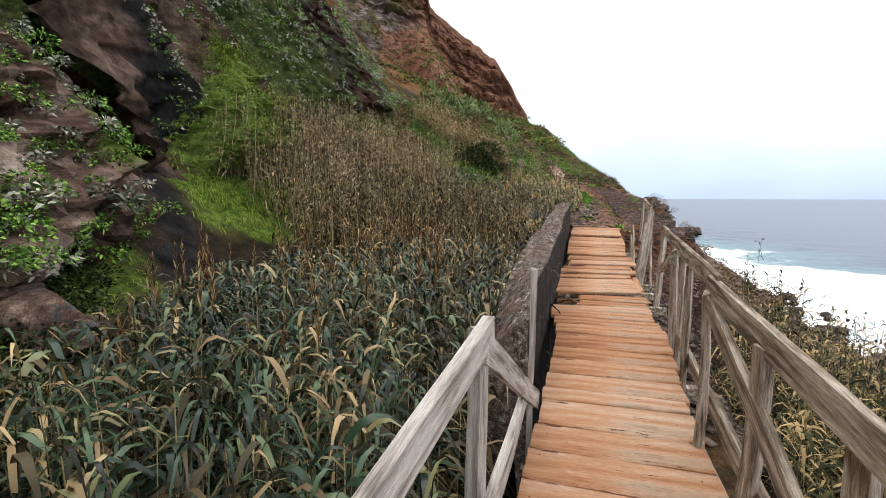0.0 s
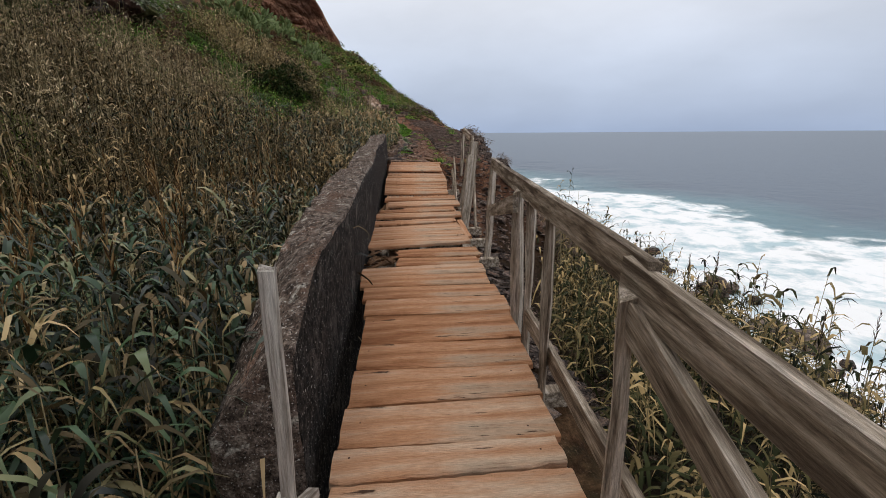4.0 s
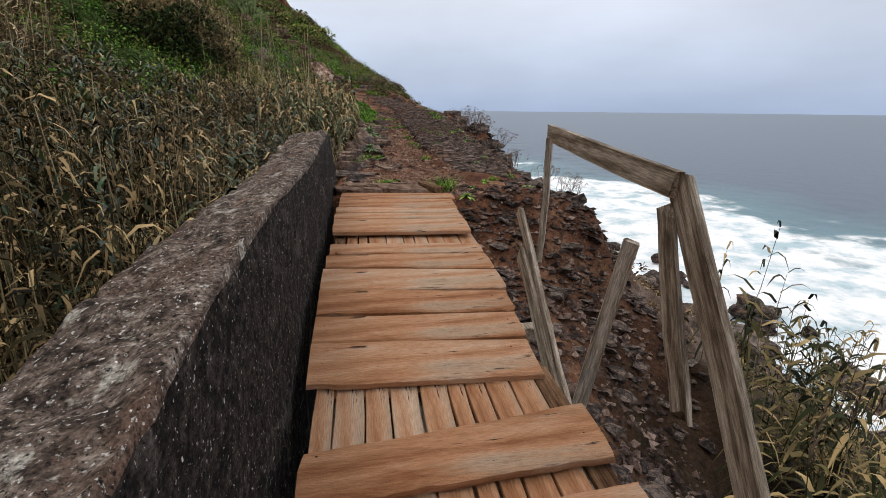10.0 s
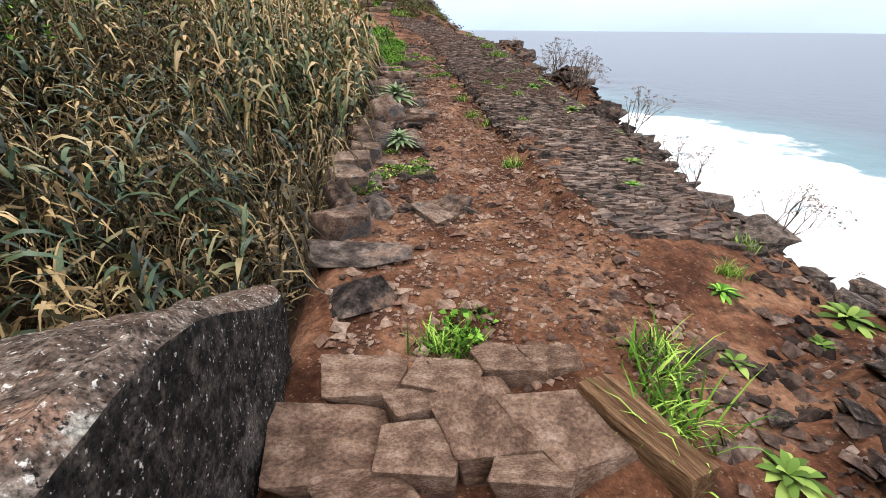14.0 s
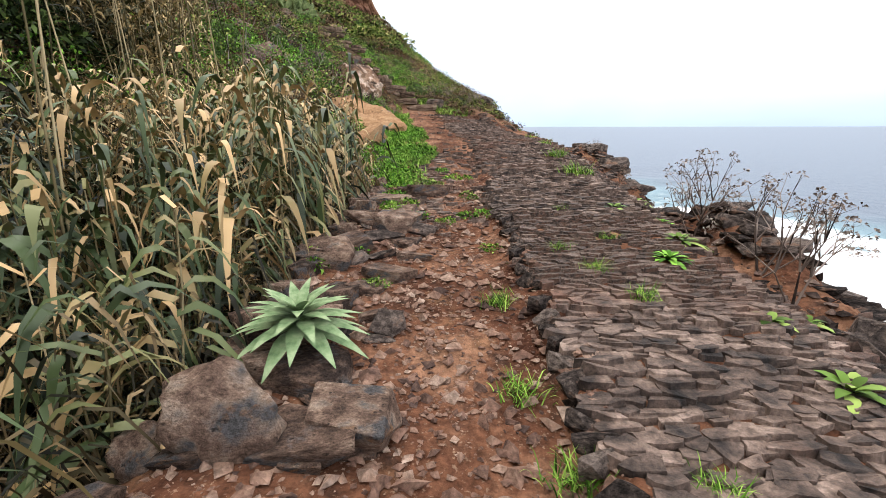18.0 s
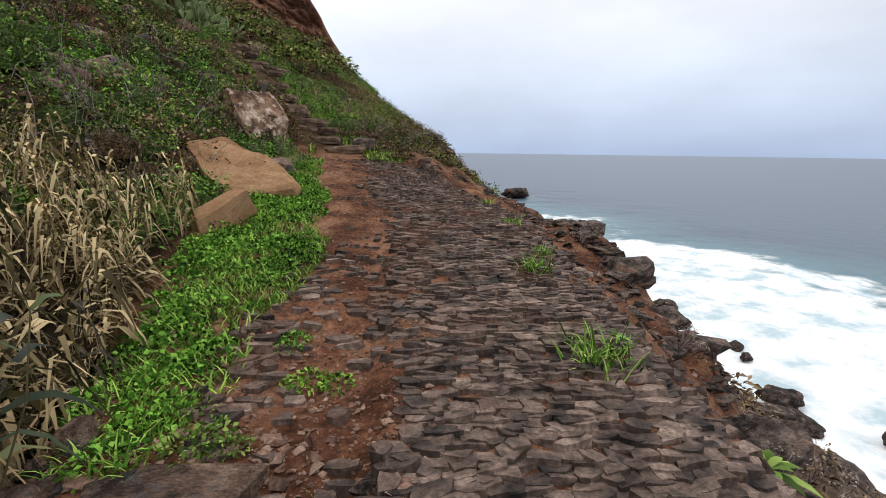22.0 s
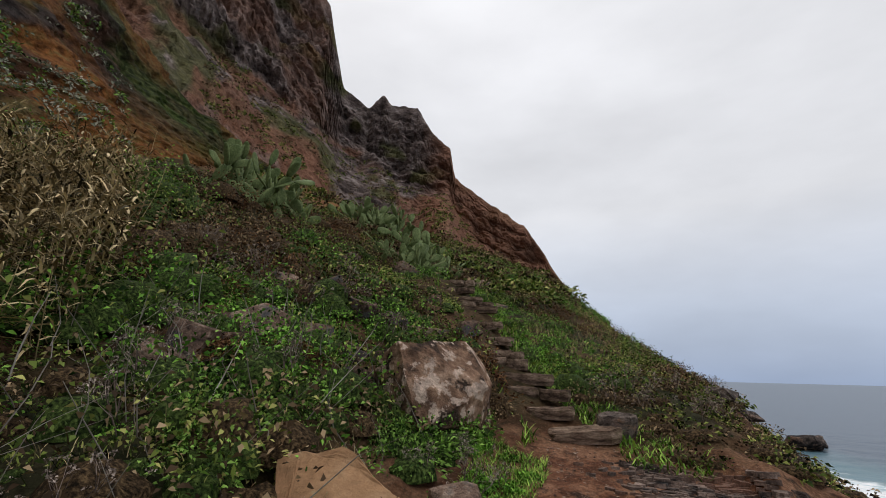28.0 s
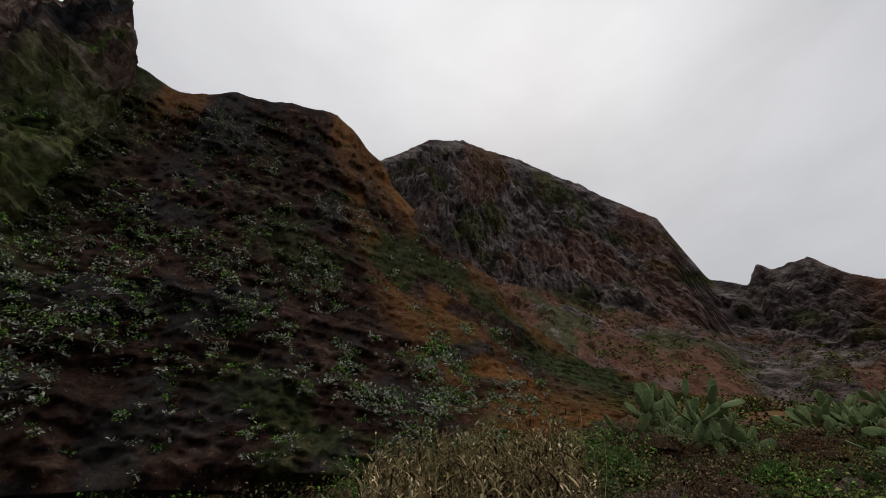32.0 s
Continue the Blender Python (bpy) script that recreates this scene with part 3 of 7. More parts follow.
def build_sea():
    xs = axis_lines((-600, 0, 200), (0, 90, 1.0), (90, 200, 10), (200, 4600, 1100))
    ys = axis_lines((-4600, -200, 1100), (-200, -40, 20), (-40, 200, 1.0), (200, 400, 20), (400, 4600, 1050))
    X, Y = np.meshgrid(xs, ys)
    near = smooth(70, 25, X) * smooth(-40, 0, Y) * smooth(200, 150, Y)
    Z = -9.4 + near * (0.35 * fbm(X * 0.12, Y * 0.12, 0, 4) + 0.1 * fbm(X * 0.9, Y * 0.9, 5, 2))
    me = fast_mesh("sea", np.stack([X, Y, Z], -1).reshape(-1, 3), grid_faces(len(ys), len(xs)), M_sea)
    edge = np.interp(Y, [-60, 0, 45, 62, 76, 88, 105, 120, 136, 200, 400], [52, 50, 46, 43, 40, 34, 32, 26.5, 20, 14, 0])
    weights(me, "offing", X - edge + 5 * fbm(X * 0.06, Y * 0.06, 2, 3) + 2.2 * fbm(X * 0.3, Y * 0.3, 4, 2))
    return tagged(new("water", me), "grey-blue sea with white surf along the rocky shore", "sea", kind="structure")


def cliff_foot(y):
    return np.interp(y, [-40, -4, 3, 6, 8.7, 12, 16, 21, 24, 34, 41, 48], [-7, -6.4, -6.6, -7.4, -9.4, -10.4, -11.8, -13.2, -12.8, -12.5, -14.5, -22])


def cliff_point(y, v):
    """A point of the near cliff at y along its foot and v metres up its face."""
    fx = cliff_foot(y)
    fz = land(fx, y) - 0.8
    past = np.maximum(0, y - (42 - 0.42 * v))
    run = np.interp(y, [-4, 6, 9, 14, 22, 30], [0.42, 0.42, 0.34, 0.32, 0.26, 0.24]) * v + 1.4 * smooth(2.5, 6, v) * (0.5 + 0.5 * fbm(y * 0.12, 0, 3, 2)) + 1.25 * past
    run = run - np.interp(y, [8, 10.5, 14], [0, 0.3, 0.27]) * np.maximum(0, v - 12)
    run = run + 2.6 * np.exp(-((y - 9.0 - 0.08 * v) / 1.5) ** 2) * smooth(0.5, 4, v) * smooth(18, 12, v)
    run = run - 1.5 * np.exp(-((y - 13.2) / 2.4) ** 2 - ((v - 4.5) / 2.6) ** 2)
    n = 1.2 * fbm(y * 0.16, v * 0.16, 0, 5, 0.55) + 0.7 * ridged(y * 0.5, v * 0.5, 2, 5) + 0.35 * ridged(y * 1.7, v * 2.0, 4, 3) + 0.2 * ridged(y * 3.6, v * 3.6, 5, 3)
    x = fx - run + n * smooth(0, 1.5, v)
    yy = y + 0.5 * fbm(y * 0.3, v * 0.3, 8, 3)
    top = np.interp(y, [-40, -6, 0, 8, 14, 19, 24, 34, 48], [0.95, 0.95, 0.95, 0.92, 0.86, 0.7, 0.74, 0.78, 0.7])
    return np.stack(np.broadcast_arrays(x, yy, fz + v * top), -1)


def cliff_edge(co):
    """Turns the near cliff back at the bearing where its seaward wall ends."""
    bearing = np.degrees(np.arctan2(co[..., 0] - 0.55, co[..., 1] - 27.6))
    bearing = np.where(bearing > 0, -180, bearing)
    rows = np.arange(len(co))
    rise = np.degrees(np.arctan2(co[..., 2] - 2.88, np.hypot(co[..., 0] - 0.55, co[..., 1] - 27.6)))
    first = np.argmax(bearing > np.clip(-127.7 - 1.38 * (rise - 49.3), -134, -126) + 0.3 * np.sin(co[..., 2] * 0.9), axis=1)
    cut = co[rows, first]
    over = np.maximum(0, np.arange(co.shape[1])[None] - first[:, None]) * 0.16
    turn = np.radians(-140)
    back = cut[:, None] + over[..., None] * np.array([math.sin(turn), math.cos(turn), 0.0])
    return np.where(over[..., None] > 0, back, co)


def build_near_cliff():
    ys = axis_lines((-40, -8, 0.8), (-8, 30, 0.16))
    vs = axis_lines((0, 12, 0.15), (12, 34, 0.25), (34, 66, 0.5), (66, 100, 8))
    Y, V = np.meshgrid(ys, vs)
    co = cliff_point(Y, np.minimum(V, 66))
    co[..., 0] -= np.maximum(0, V - 66) * 1.0
    co = cliff_edge(co)
    me = fast_mesh("cliff", co.reshape(-1, 3), grid_faces(len(vs), len(ys)), M_cliff, True)
    high = smooth(9, 12, Y) * smooth(18.5, 16.5, Y) * smooth(13, 16, V) * smooth(31, 25, V + 0.8 * (Y - 13))
    wet = np.exp(-((Y - 8.7 - 0.07 * V) / 1.05) ** 4) * smooth(0.7, -0.1, fbm(Y * 0.6, V * 0.15, 2, 3))
    hump = smooth(9.6, 10.6, Y) * smooth(19.5, 17.5, Y) * smooth(6.2, 4.6, V + 0.25 * np.abs(Y - 13))
    moss = smooth(0.15, 0.45, 0.75 * fbm(Y * 0.55, V * 0.2, 9, 4) - 0.42 + hump + 0.45 * smooth(8, 6.5, Y) * smooth(1.5, 2.5, V) * smooth(7, 5.5, V) + 0.3 * smooth(12, 15, Y) * smooth(12, 15, V) * smooth(30, 22, V))
    moss = np.maximum(moss, 0.55 * high)
    weights(me, "green", moss * 0.95 * (1 - wet))
    weights(me, "orange", np.clip(smooth(0.3, 0.6, 0.8 * fbm(Y * 0.2, V * 0.2, 12, 4)), 0, 1) * 0.6 * (1 - moss))
    weights(me, "rock", wet)
    return tagged(new("cliff_near", me), "steep dark volcanic cliff with moss and hanging plants", "cliff", kind="structure")


SPUR_AZ = [-152, -140, -133, -128, -121, -114, -105, -96, -90.4, -85, -78, -66.6, -60.8, -54, -45.2, -40, -34]


def spur_point(az, s):
    """A point of the high spur behind the trail, by bearing from the upper trail and by share of its height."""
    top = np.interp(az, SPUR_AZ, [30, 42, 47.5, 49.3, 49.9, 52.8, 54.6, 55.7, 53.7, 51, 45.4, 38.2, 31.8, 27.3, 23.0, 20.5, 17])
    d0 = np.interp(az, SPUR_AZ, [22, 18, 15.5, 14.5, 13.6, 13.2, 13.0, 13.0, 13.0, 13.0, 13.2, 14.5, 16, 19, 25, 30, 36])
    d1 = np.interp(az, SPUR_AZ, [30, 28, 27, 26, 26, 26, 26, 26, 26, 26, 26, 27.5, 29, 31, 35, 39, 44])
    foot = np.interp(az, SPUR_AZ, [-5, 0, 3, 6, 8, 10, 12, 13, 13.5, 14, 14.5, 16, 16.5, 17, 16, 15, 12])
    a, el = np.radians(az), np.radians(foot + (top - foot) * s)
    u = az * 0.35
    m = d0 + (d1 - d0) * s ** 1.25
    px, py, pz = m * np.sin(a), m * np.cos(a), m * np.tan(el)
    n = 0.9 * fbm(px * 0.22, py * 0.22, pz * 0.22, 3) + 0.45 * ridged(px * 0.55, py * 0.55, pz * 0.5, 4) + 0.26 * ridged(px * 1.7, py * 1.7, pz * 1.5, 3) + 0.12 * vnoise(px * 5, py * 5, pz * 5)
    turn = smooth(-94, -72, az)
    side = 0.6 * n * turn * smooth(0, 0.06, s)
    n = n * (1 - 0.85 * turn)
    d = d0 + (d1 - d0) * s ** 1.25 - n * smooth(0, 0.06, s) * smooth(1.03, 0.93, s)
    lift = 0.35 * fbm(u * 0.9, 3.0, 0, 3) * smooth(0.9, 1, s)
    return np.stack(np.broadcast_arrays(0.55 + d * np.sin(a) + side * np.cos(a), 27.6 + d * np.cos(a) - side * np.sin(a), 2.88 + d * np.tan(el) + lift), -1)


def build_spur():
    az, sv = np.linspace(-152, -34, 400), np.linspace(0, 1, 180)
    A, S = np.meshgrid(az, sv)
    co = spur_point(A, S)
    a = np.radians(az)
    back = co[-1] + np.stack([np.sin(a) * 14, np.cos(a) * 14, np.full(len(az), -3.0)], -1)
    co = np.concatenate([co, back[None]])
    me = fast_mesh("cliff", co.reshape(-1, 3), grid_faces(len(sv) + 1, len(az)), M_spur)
    pad = lambda w: np.concatenate([w, w[-1:]])  # noqa: E731
    strip = smooth(-100, -92, A - 34 * (1 - S)) * smooth(-72, -84, A - 34 * (1 - S))
    low = smooth(-72, -62, A) * smooth(0.75, 0.35, S)
    weights(me, "orange", pad(np.clip(strip * 0.75 * smooth(-0.4, 0.4, fbm(A * 0.16, S * 12, 3, 4)) + low * 0.8 + 0.6 * smooth(0.86, 0.97, S) * smooth(-0.1, 0.3, fbm(A * 0.15, 1, 3, 2)), 0, 1)))
    patch = smooth(-0.1, 0.25, fbm(A * 0.3, S * 7, 21, 4))
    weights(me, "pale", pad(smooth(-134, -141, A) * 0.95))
    weights(me, "wet", pad(smooth(2.4, 1.2, np.abs(A + 148.6 - 9 * S + 1.2 * fbm(S * 8, A * 0.2, 4, 3))) * smooth(0.75, 0.5, S)))
    weights(me, "green", pad(np.clip(smooth(-118, -132, A) * 0.9 * np.where(A < -137, patch, 1.0) + 0.55 * smooth(0.1, 0.5, fbm(A * 0.12, S * 8, 8, 4)) * smooth(-110, -90, A) + 0.5 * smooth(-64, -54, A), 0, 1)))
    weights(me, "rock", pad(smooth(0.25, 0.6, fbm(A * 0.14, S * 9, 15, 4)) * 0.75))
    return tagged(new("cliff_spur", me), "red-brown earth spur, coloured dark as backlit, dotted with pale succulents", "cliff", kind="structure")


FAR_SLOPE = []


def build_far_cliff():
    """Seen from the end of the trail, its skyline by bearing: the columned wall, the notch with a pinnacle, the red shoulder."""
    az = np.linspace(-112, -3, 420)
    el = np.interp(az, [-112, -96, -85, -77, -70, -59, -49.3, -44, -40, -37.2, -33.6, -33, -31.7, -30.5, -26.9, -24.7, -22.2, -21.6, -16.6, -12.6, -10.9, -8.2, -5.6, -3],
                   [44, 49, 52.5, 55.3, 55.2, 52.3, 47.7, 44, 41.3, 33.1, 31.2, 31.6, 32.9, 31.9, 31.8, 29, 27.2, 23.8, 20.4, 17.9, 15.4, 11, 4, -4])
    dist = np.interp(az, [-112, -80, -60, -42, -36, -22, -3], [85, 100, 120, 145, 156, 155, 155])
    foot = np.interp(az, [-112, -60, -40, -30, -20, -3], [9, 9, 9, 8, 3, -10])
    vs = np.linspace(0, 1, 170)
    A, V = np.meshgrid(np.arange(len(az)), vs)
    AZ, EL, D = np.radians(az[A]), np.radians(el[A]), dist[A]
    ztop = 2.7 + D * np.tan(EL) + 0.5 * fbm(az[A] * 1.5, 0, 0, 3)
    z = foot[A] + (ztop - foot[A]) * V
    lean = 0.25 * (z - ztop)
    ledge_el = np.interp(az[A], [-90, -75, -58, -45, -35, -22, -15], [40, 36, 31, 27.5, 25, 20, 10])
    seen = np.degrees(np.arctan2(z - 2.7, D)) + 1.6 * fbm(az[A] * 0.15, z * 0.03, 9, 3)
    low = smooth(0.8, -0.8, seen - ledge_el)
    lean = lean - 0.8 * smooth(-70, -56, az[A]) * np.maximum(0, 2.7 + D * np.tan(np.radians(ledge_el)) - z)
    red = smooth(-27, -22, az[A])
    wall = smooth(-36, -41, az[A])
    lean = lean * (1 + 0.9 * red * 1.0)
    u = az[A] * 2.5
    tilt = z + 0.42 * u
    strata = tilt * 0.21 + 0.5 * fbm(u * 0.05, z * 0.05, 6, 3)
    ledge = 2.4 * (strata - np.floor(strata)) ** 2
    column = np.abs(vnoise(u * 0.3 + 0.35 * tilt * 0.2, tilt * 0.2, 2)) * 0.9
    rough = 3.4 * fbm(u * 0.07, z * 0.07, 0, 5, 0.62) + 2.2 * ridged(u * 0.16, tilt * 0.17, 3, 5) + ledge * (0.3 + 0.25 * red) + column * wall + 0.8 * ridged(u * 0.45, z * 0.4, 8, 3) + 0.35 * vnoise(u * 1.9, z * 1.7, 3)
    d = D + lean + rough * smooth(1.0, 0.9, V) * (1 - 0.55 * low)
    X, Y = 0.4 + d * np.sin(AZ), 28.1 + d * np.cos(AZ)
    co = np.stack([X, Y, z], -1)
    back = co[-1] + np.stack([np.sin(AZ[-1]) * 60, np.cos(AZ[-1]) * 60, np.full(len(az), -25.0)], -1)
    co = np.concatenate([co, back[None]])
    me = fast_mesh("cliff_far", co.reshape(-1, 3), grid_faces(len(vs) + 1, len(az)), M_far, True)
    pad = lambda a: np.concatenate([a, a[-1:]])  # noqa: E731
    weights(me, "green", pad(smooth(0.12, 0.4, fbm(az[A] * 0.2, z * 0.1, 4, 4) + 0.6 * smooth(30, 16, z) - 0.25 * red - 0.1 + 0.55 * low) * 0.85))
    weights(me, "orange", pad(np.clip(red * 0.9 + wall * smooth(0.15, 0.5, fbm(az[A] * 0.12, z * 0.05, 7, 3)) * 0.55 + low * smooth(-0.3, 0.1, fbm(az[A] * 0.22, z * 0.06, 17, 3)) * 0.85, 0, 1)))
    foot_slope = co[:-1][(low > 0.6) & (az[A] > -54)]
    FAR_SLOPE.append(foot_slope[np.random.default_rng(3).integers(0, len(foot_slope), 1500)])
    return tagged(new("cliff_far", me), "high dark cliff with a red shoulder and rock pinnacle", "cliff", kind="structure")


build_ground()
build_sea()
build_near_cliff()
build_spur()
build_far_cliff()


# ---- footbridge ----
def deck_z(y):
    return float(np.interp(y, [-3, 2.5, 5.5, 8, 11, 12.3, 13.4, 14.6, 16.1], [-0.72, -0.68, -0.66, -0.58, -0.52, -0.44, -0.26, -0.14, 0.0]))


def deck_right(y):
    return float(np.interp(y, [-3, 4, 7, 8, 10.3, 13, 16], [0.55, 0.56, 0.66, 0.74, 0.82, 0.84, 0.96]))


def beam(p, q, w, h, roll=0.0):
    """Box mesh along z from p to q, as a mesh and a pose."""
    p, q = Vector(p), Vector(q)
    v, f = chamfer_box(w, h, (q - p).length, 0.006)
    return v, f, Matrix.Translation((p + q) / 2) @ (q - p).to_track_quat("Z", "Y").to_matrix().to_4x4() @ Matrix.Rotation(radians(roll), 4, "Z")


def beam_part(name, p, q, w, h, material, parent, label="", roll=0.0):
    v, f, m = beam(p, q, w, h, roll)
    ob = part(name, fix_normals(mesh_of(name, v, f, material, True)), parent, label)
    ob.matrix_basis = m
    return ob


def weathered(name, sx, sy, sz, material, seed, bend=0.006, chew=0.0, rag=0.0):
    """A sawn board with slightly wavy edges and, with chew, broken ends. Long side along x."""
    rnd = random.Random(seed)
    n = 19 if rag else 11
    v, f = [], []
    torn = [(rnd.uniform(0, rag) * (rnd.random() < 0.6), rnd.uniform(0, rag) * (rnd.random() < 0.4)) for _ in range(n)]
    ph = [rnd.uniform(0, 6.3) for _ in range(4)]
    for i in range(n):
        t = i / (n - 1) * 2 - 1
        for k, (a, b) in enumerate(((-1, -1), (-1, 0.6), (-0.93, 1), (0.93, 1), (1, 0.6), (1, -1))):
            edge = bend * math.sin(3.1 * t + ph[0 if a < 0 else 1]) + 0.4 * bend * math.sin(9 * t + ph[2])
            x = t * sx / 2
            if i in (0, n - 1) and chew:
                x -= math.copysign(rnd.uniform(0, chew), x)
            edge += torn[i][0] if a < -0.95 and b > 0 else 0
            edge -= torn[i][1] if a > 0.95 and b > 0 else 0
            v.append((x, a * sy / 2 + edge, b * sz / 2 + bend * 0.5 * math.sin(2 * t + ph[3])))
    for i in range(n - 1):
        for k in range(6):
            f.append((i * 6 + k, i * 6 + (k + 1) % 6, (i + 1) * 6 + (k + 1) % 6, (i + 1) * 6 + k))
    f += [tuple(range(5, -1, -1)), tuple(range((n - 1) * 6, n * 6))]
    return fix_normals(mesh_of(name, v, f, material, True))


def board_mesh(name, front, back, left, right, material, seed, thick=0.045, rag=0.006, chew=0.012, notch=None):
    """A board across the deck: its near and far edges at its two ends, wavy and splintered, about its middle."""
    rnd = random.Random(seed)
    n = 25
    my, mx = (front[0] + front[1] + back[0] + back[1]) / 4, (left + right) / 2
    ph = [rnd.uniform(0, 6.3) for _ in range(4)]
    v, f = [], []
    for i in range(n):
        t = i / (n - 1)
        x = left + (right - left) * t
        ya, yb = front[0] + (front[1] - front[0]) * t, back[0] + (back[1] - back[0]) * t
        if notch and x < notch[0]:
            yb -= notch[1]
        wave = 0.004 * math.sin(5 * t + ph[0]) + 0.002 * math.sin(17 * t + ph[1])
        worn = rag * rnd.random() ** 2 * (2.6 if t < 0.12 or t > 0.88 else 1.0)
        ya, yb = ya + wave + worn, yb + 0.004 * math.sin(6 * t + ph[2]) - rag * 0.6 * rnd.random() ** 2
        for k, (side, up) in enumerate(((0, -1), (0, 0.55), (0.05, 1), (0.35, 1.03), (0.65, 0.99), (0.95, 1), (1, 0.55), (1, -1))):
            xx = x
            if i in (0, n - 1):
                xx += (1 if i == 0 else -1) * rnd.random() ** 2 * chew
            v.append((xx - mx, ya + (yb - ya) * side - my, up * thick / 2 + 0.0025 * math.sin(4 * t + ph[3])))
    for i in range(n - 1):
        for k in range(8):
            f.append((i * 8 + k, i * 8 + (k + 1) % 8, (i + 1) * 8 + (k + 1) % 8, (i + 1) * 8 + k))
    f += [tuple(range(7, -1, -1)), tuple(range((n - 1) * 8, n * 8))]
    return fix_normals(mesh_of(name, v, f, material, True)), mx, my


def build_bridge():
    rnd = random.Random(5)
    top = tagged(new("footbridge"), "narrow plank footbridge of pine boards, some broken or missing", "footbridge")
    knots = [-3, 2.5, 5.5, 8, 11, 12.3, 13.4, 14.6, 16.0]
    for x, w in ((-0.44, 0.1), (0.08, 0.1), (0.56, 0.1)):
        for a, b in zip(knots[:-1], knots[1:]):
            shift = 0.14 * smooth(6, 11, (a + b) / 2) * (x > 0.3)
            beam_part("stringer", (x + shift, a, deck_z(a) - 0.2), (x + shift, b + 0.02, deck_z(b) - 0.2), w, 0.15, M_grey_wood, top, "grey weathered beam")
    # older boards laid lengthwise, showing in the gaps
    k = 0
    for y0, y1 in ((8.9, 11.1), (11.0, 12.45), (12.3, 13.5), (13.4, 14.75)):
        x = -0.52
        while x < deck_right((y0 + y1) / 2) - 0.06:
            w = rnd.uniform(0.09, 0.17)
            if not (y0 < 9 and -0.4 < x < 0.1 and rnd.random() < 0.75):
                ob = part("under_board", weathered("under_board", math.hypot(y1 - y0, deck_z(y1) - deck_z(y0)), w - 0.012, 0.03, M_wood if rnd.random() < 0.7 else M_old_wood, 40 + k, 0.004, 0.06), top, "old lengthwise board")
                ob.matrix_basis = pose(x + w / 2, (y0 + y1) / 2, (deck_z(y0) + deck_z(y1)) / 2 - 0.066 - 0.006 * rnd.random(), 0, 0, 90) @ pose(0, 0, 0, 0, -math.degrees(math.atan2(deck_z(y1) - deck_z(y0), y1 - y0)), 0)
            x += w
            k += 1
    # cross beams that stick out on the seaward side
    for y in (3.4, 5.1, 7.95, 8.9, 9.63, 11.3, 12.9):
        beam_part("cross_beam", (-0.5, y, deck_z(y) - 0.17), (deck_right(y) + 0.24, y + 0.03, deck_z(y) - 0.15), 0.1, 0.11, M_grey_wood_x, top, "grey cross beam end")
    # an upright board against the wall where planks are missing
    old = part("side_board", weathered("side_board", 1.3, 0.13, 0.035, M_old_wood, 90, 0.006, 0.05), top, "old board standing on edge")
    old.matrix_basis = pose(-0.56, 10.95, -0.6, 78, 0, 86)
    count = [0]

    def board(front_l, front_r, back_l, back_r, left, right, lift=0.0, rag=0.006, chew=0.012, notch=None):
        count[0] += 1
        me, mx, my = board_mesh("plank", (front_l, front_r), (back_l, back_r), left, right, M_wood, 100 + count[0], 0.045, rag, chew, notch)
        ob = part("plank", me, top)
        w = back_l - front_l
        slope = math.degrees(math.atan2(deck_z(my + w / 2) - deck_z(my - w / 2), w))
        ob.matrix_basis = pose(mx, my, deck_z(my) - 0.0225 + lift + rnd.uniform(-0.003, 0.003), slope + rnd.uniform(-0.5, 0.5), rnd.uniform(-0.3, 0.3), 0)
        for xn in (left + rnd.uniform(0.06, 0.1), right - rnd.uniform(0.08, 0.16)):
            nail = part("nail", NAIL, ob, "rusty nail head")
            nail.matrix_basis = pose(xn - mx, rnd.uniform(-0.28, 0.28) * w, 0.0245)

    y = -2.6
    for w in (0.33, 0.3, 0.36, 0.31, 0.35, 0.29, 0.34, 0.33, 0.3, 0.36, 0.32, 0.33, 0.3, 0.34, 0.34):
        board(y, y, y + w - 0.005, y + w - 0.005, -0.53 + rnd.uniform(-0.02, 0.02), 0.55 + rnd.uniform(-0.02, 0.03))
        y += w
    board(2.3, 2.3, 2.58, 2.58, -0.54, 0.54)
    board(2.585, 2.585, 2.88, 2.87, -0.53, 0.56)
    board(2.885, 2.875, 3.2, 3.21, -0.55, 0.55)
    board(3.205, 3.215, 3.55, 3.54, -0.55, 0.54, 0, 0.012)
    board(3.555, 3.545, 3.885, 3.885, -0.54, 0.54, 0.004)
    board(3.89, 3.89, 4.3, 4.33, -0.52, 0.57, 0, 0.02)
    board(4.31, 4.335, 4.54, 4.55, -0.53, 0.57, 0.003, 0.015)
    board(4.545, 4.555, 4.89, 4.93, -0.52, 0.6)
    board(4.895, 4.935, 5.3, 5.29, -0.51, 0.62)
    board(5.305, 5.295, 5.65, 5.68, -0.5, 0.66, 0.003)
    board(5.655, 5.685, 6.16, 6.15, -0.5, 0.69)
    board(6.165, 6.155, 6.5, 6.52, -0.52, 0.72, 0.004)
    board(6.505, 6.525, 6.82, 6.84, -0.56, 0.7)
    board(6.825, 6.845, 7.12, 7.15, -0.61, 0.66, 0.002, 0.01)
    board(7.13, 7.16, 7.4, 7.47, -0.63, 0.68, 0.004, 0.015, 0.02)
    board(7.43, 7.49, 7.74, 7.76, -0.27, 0.7, 0.004, 0.02, 0.12)
    board(7.77, 7.785, 8.08, 8.18, -0.29, 0.76, 0.006, 0.03, 0.12)
    board(8.12, 8.32, 8.44, 8.66, -0.63, 0.68, 0.035, 0.015, 0.02)
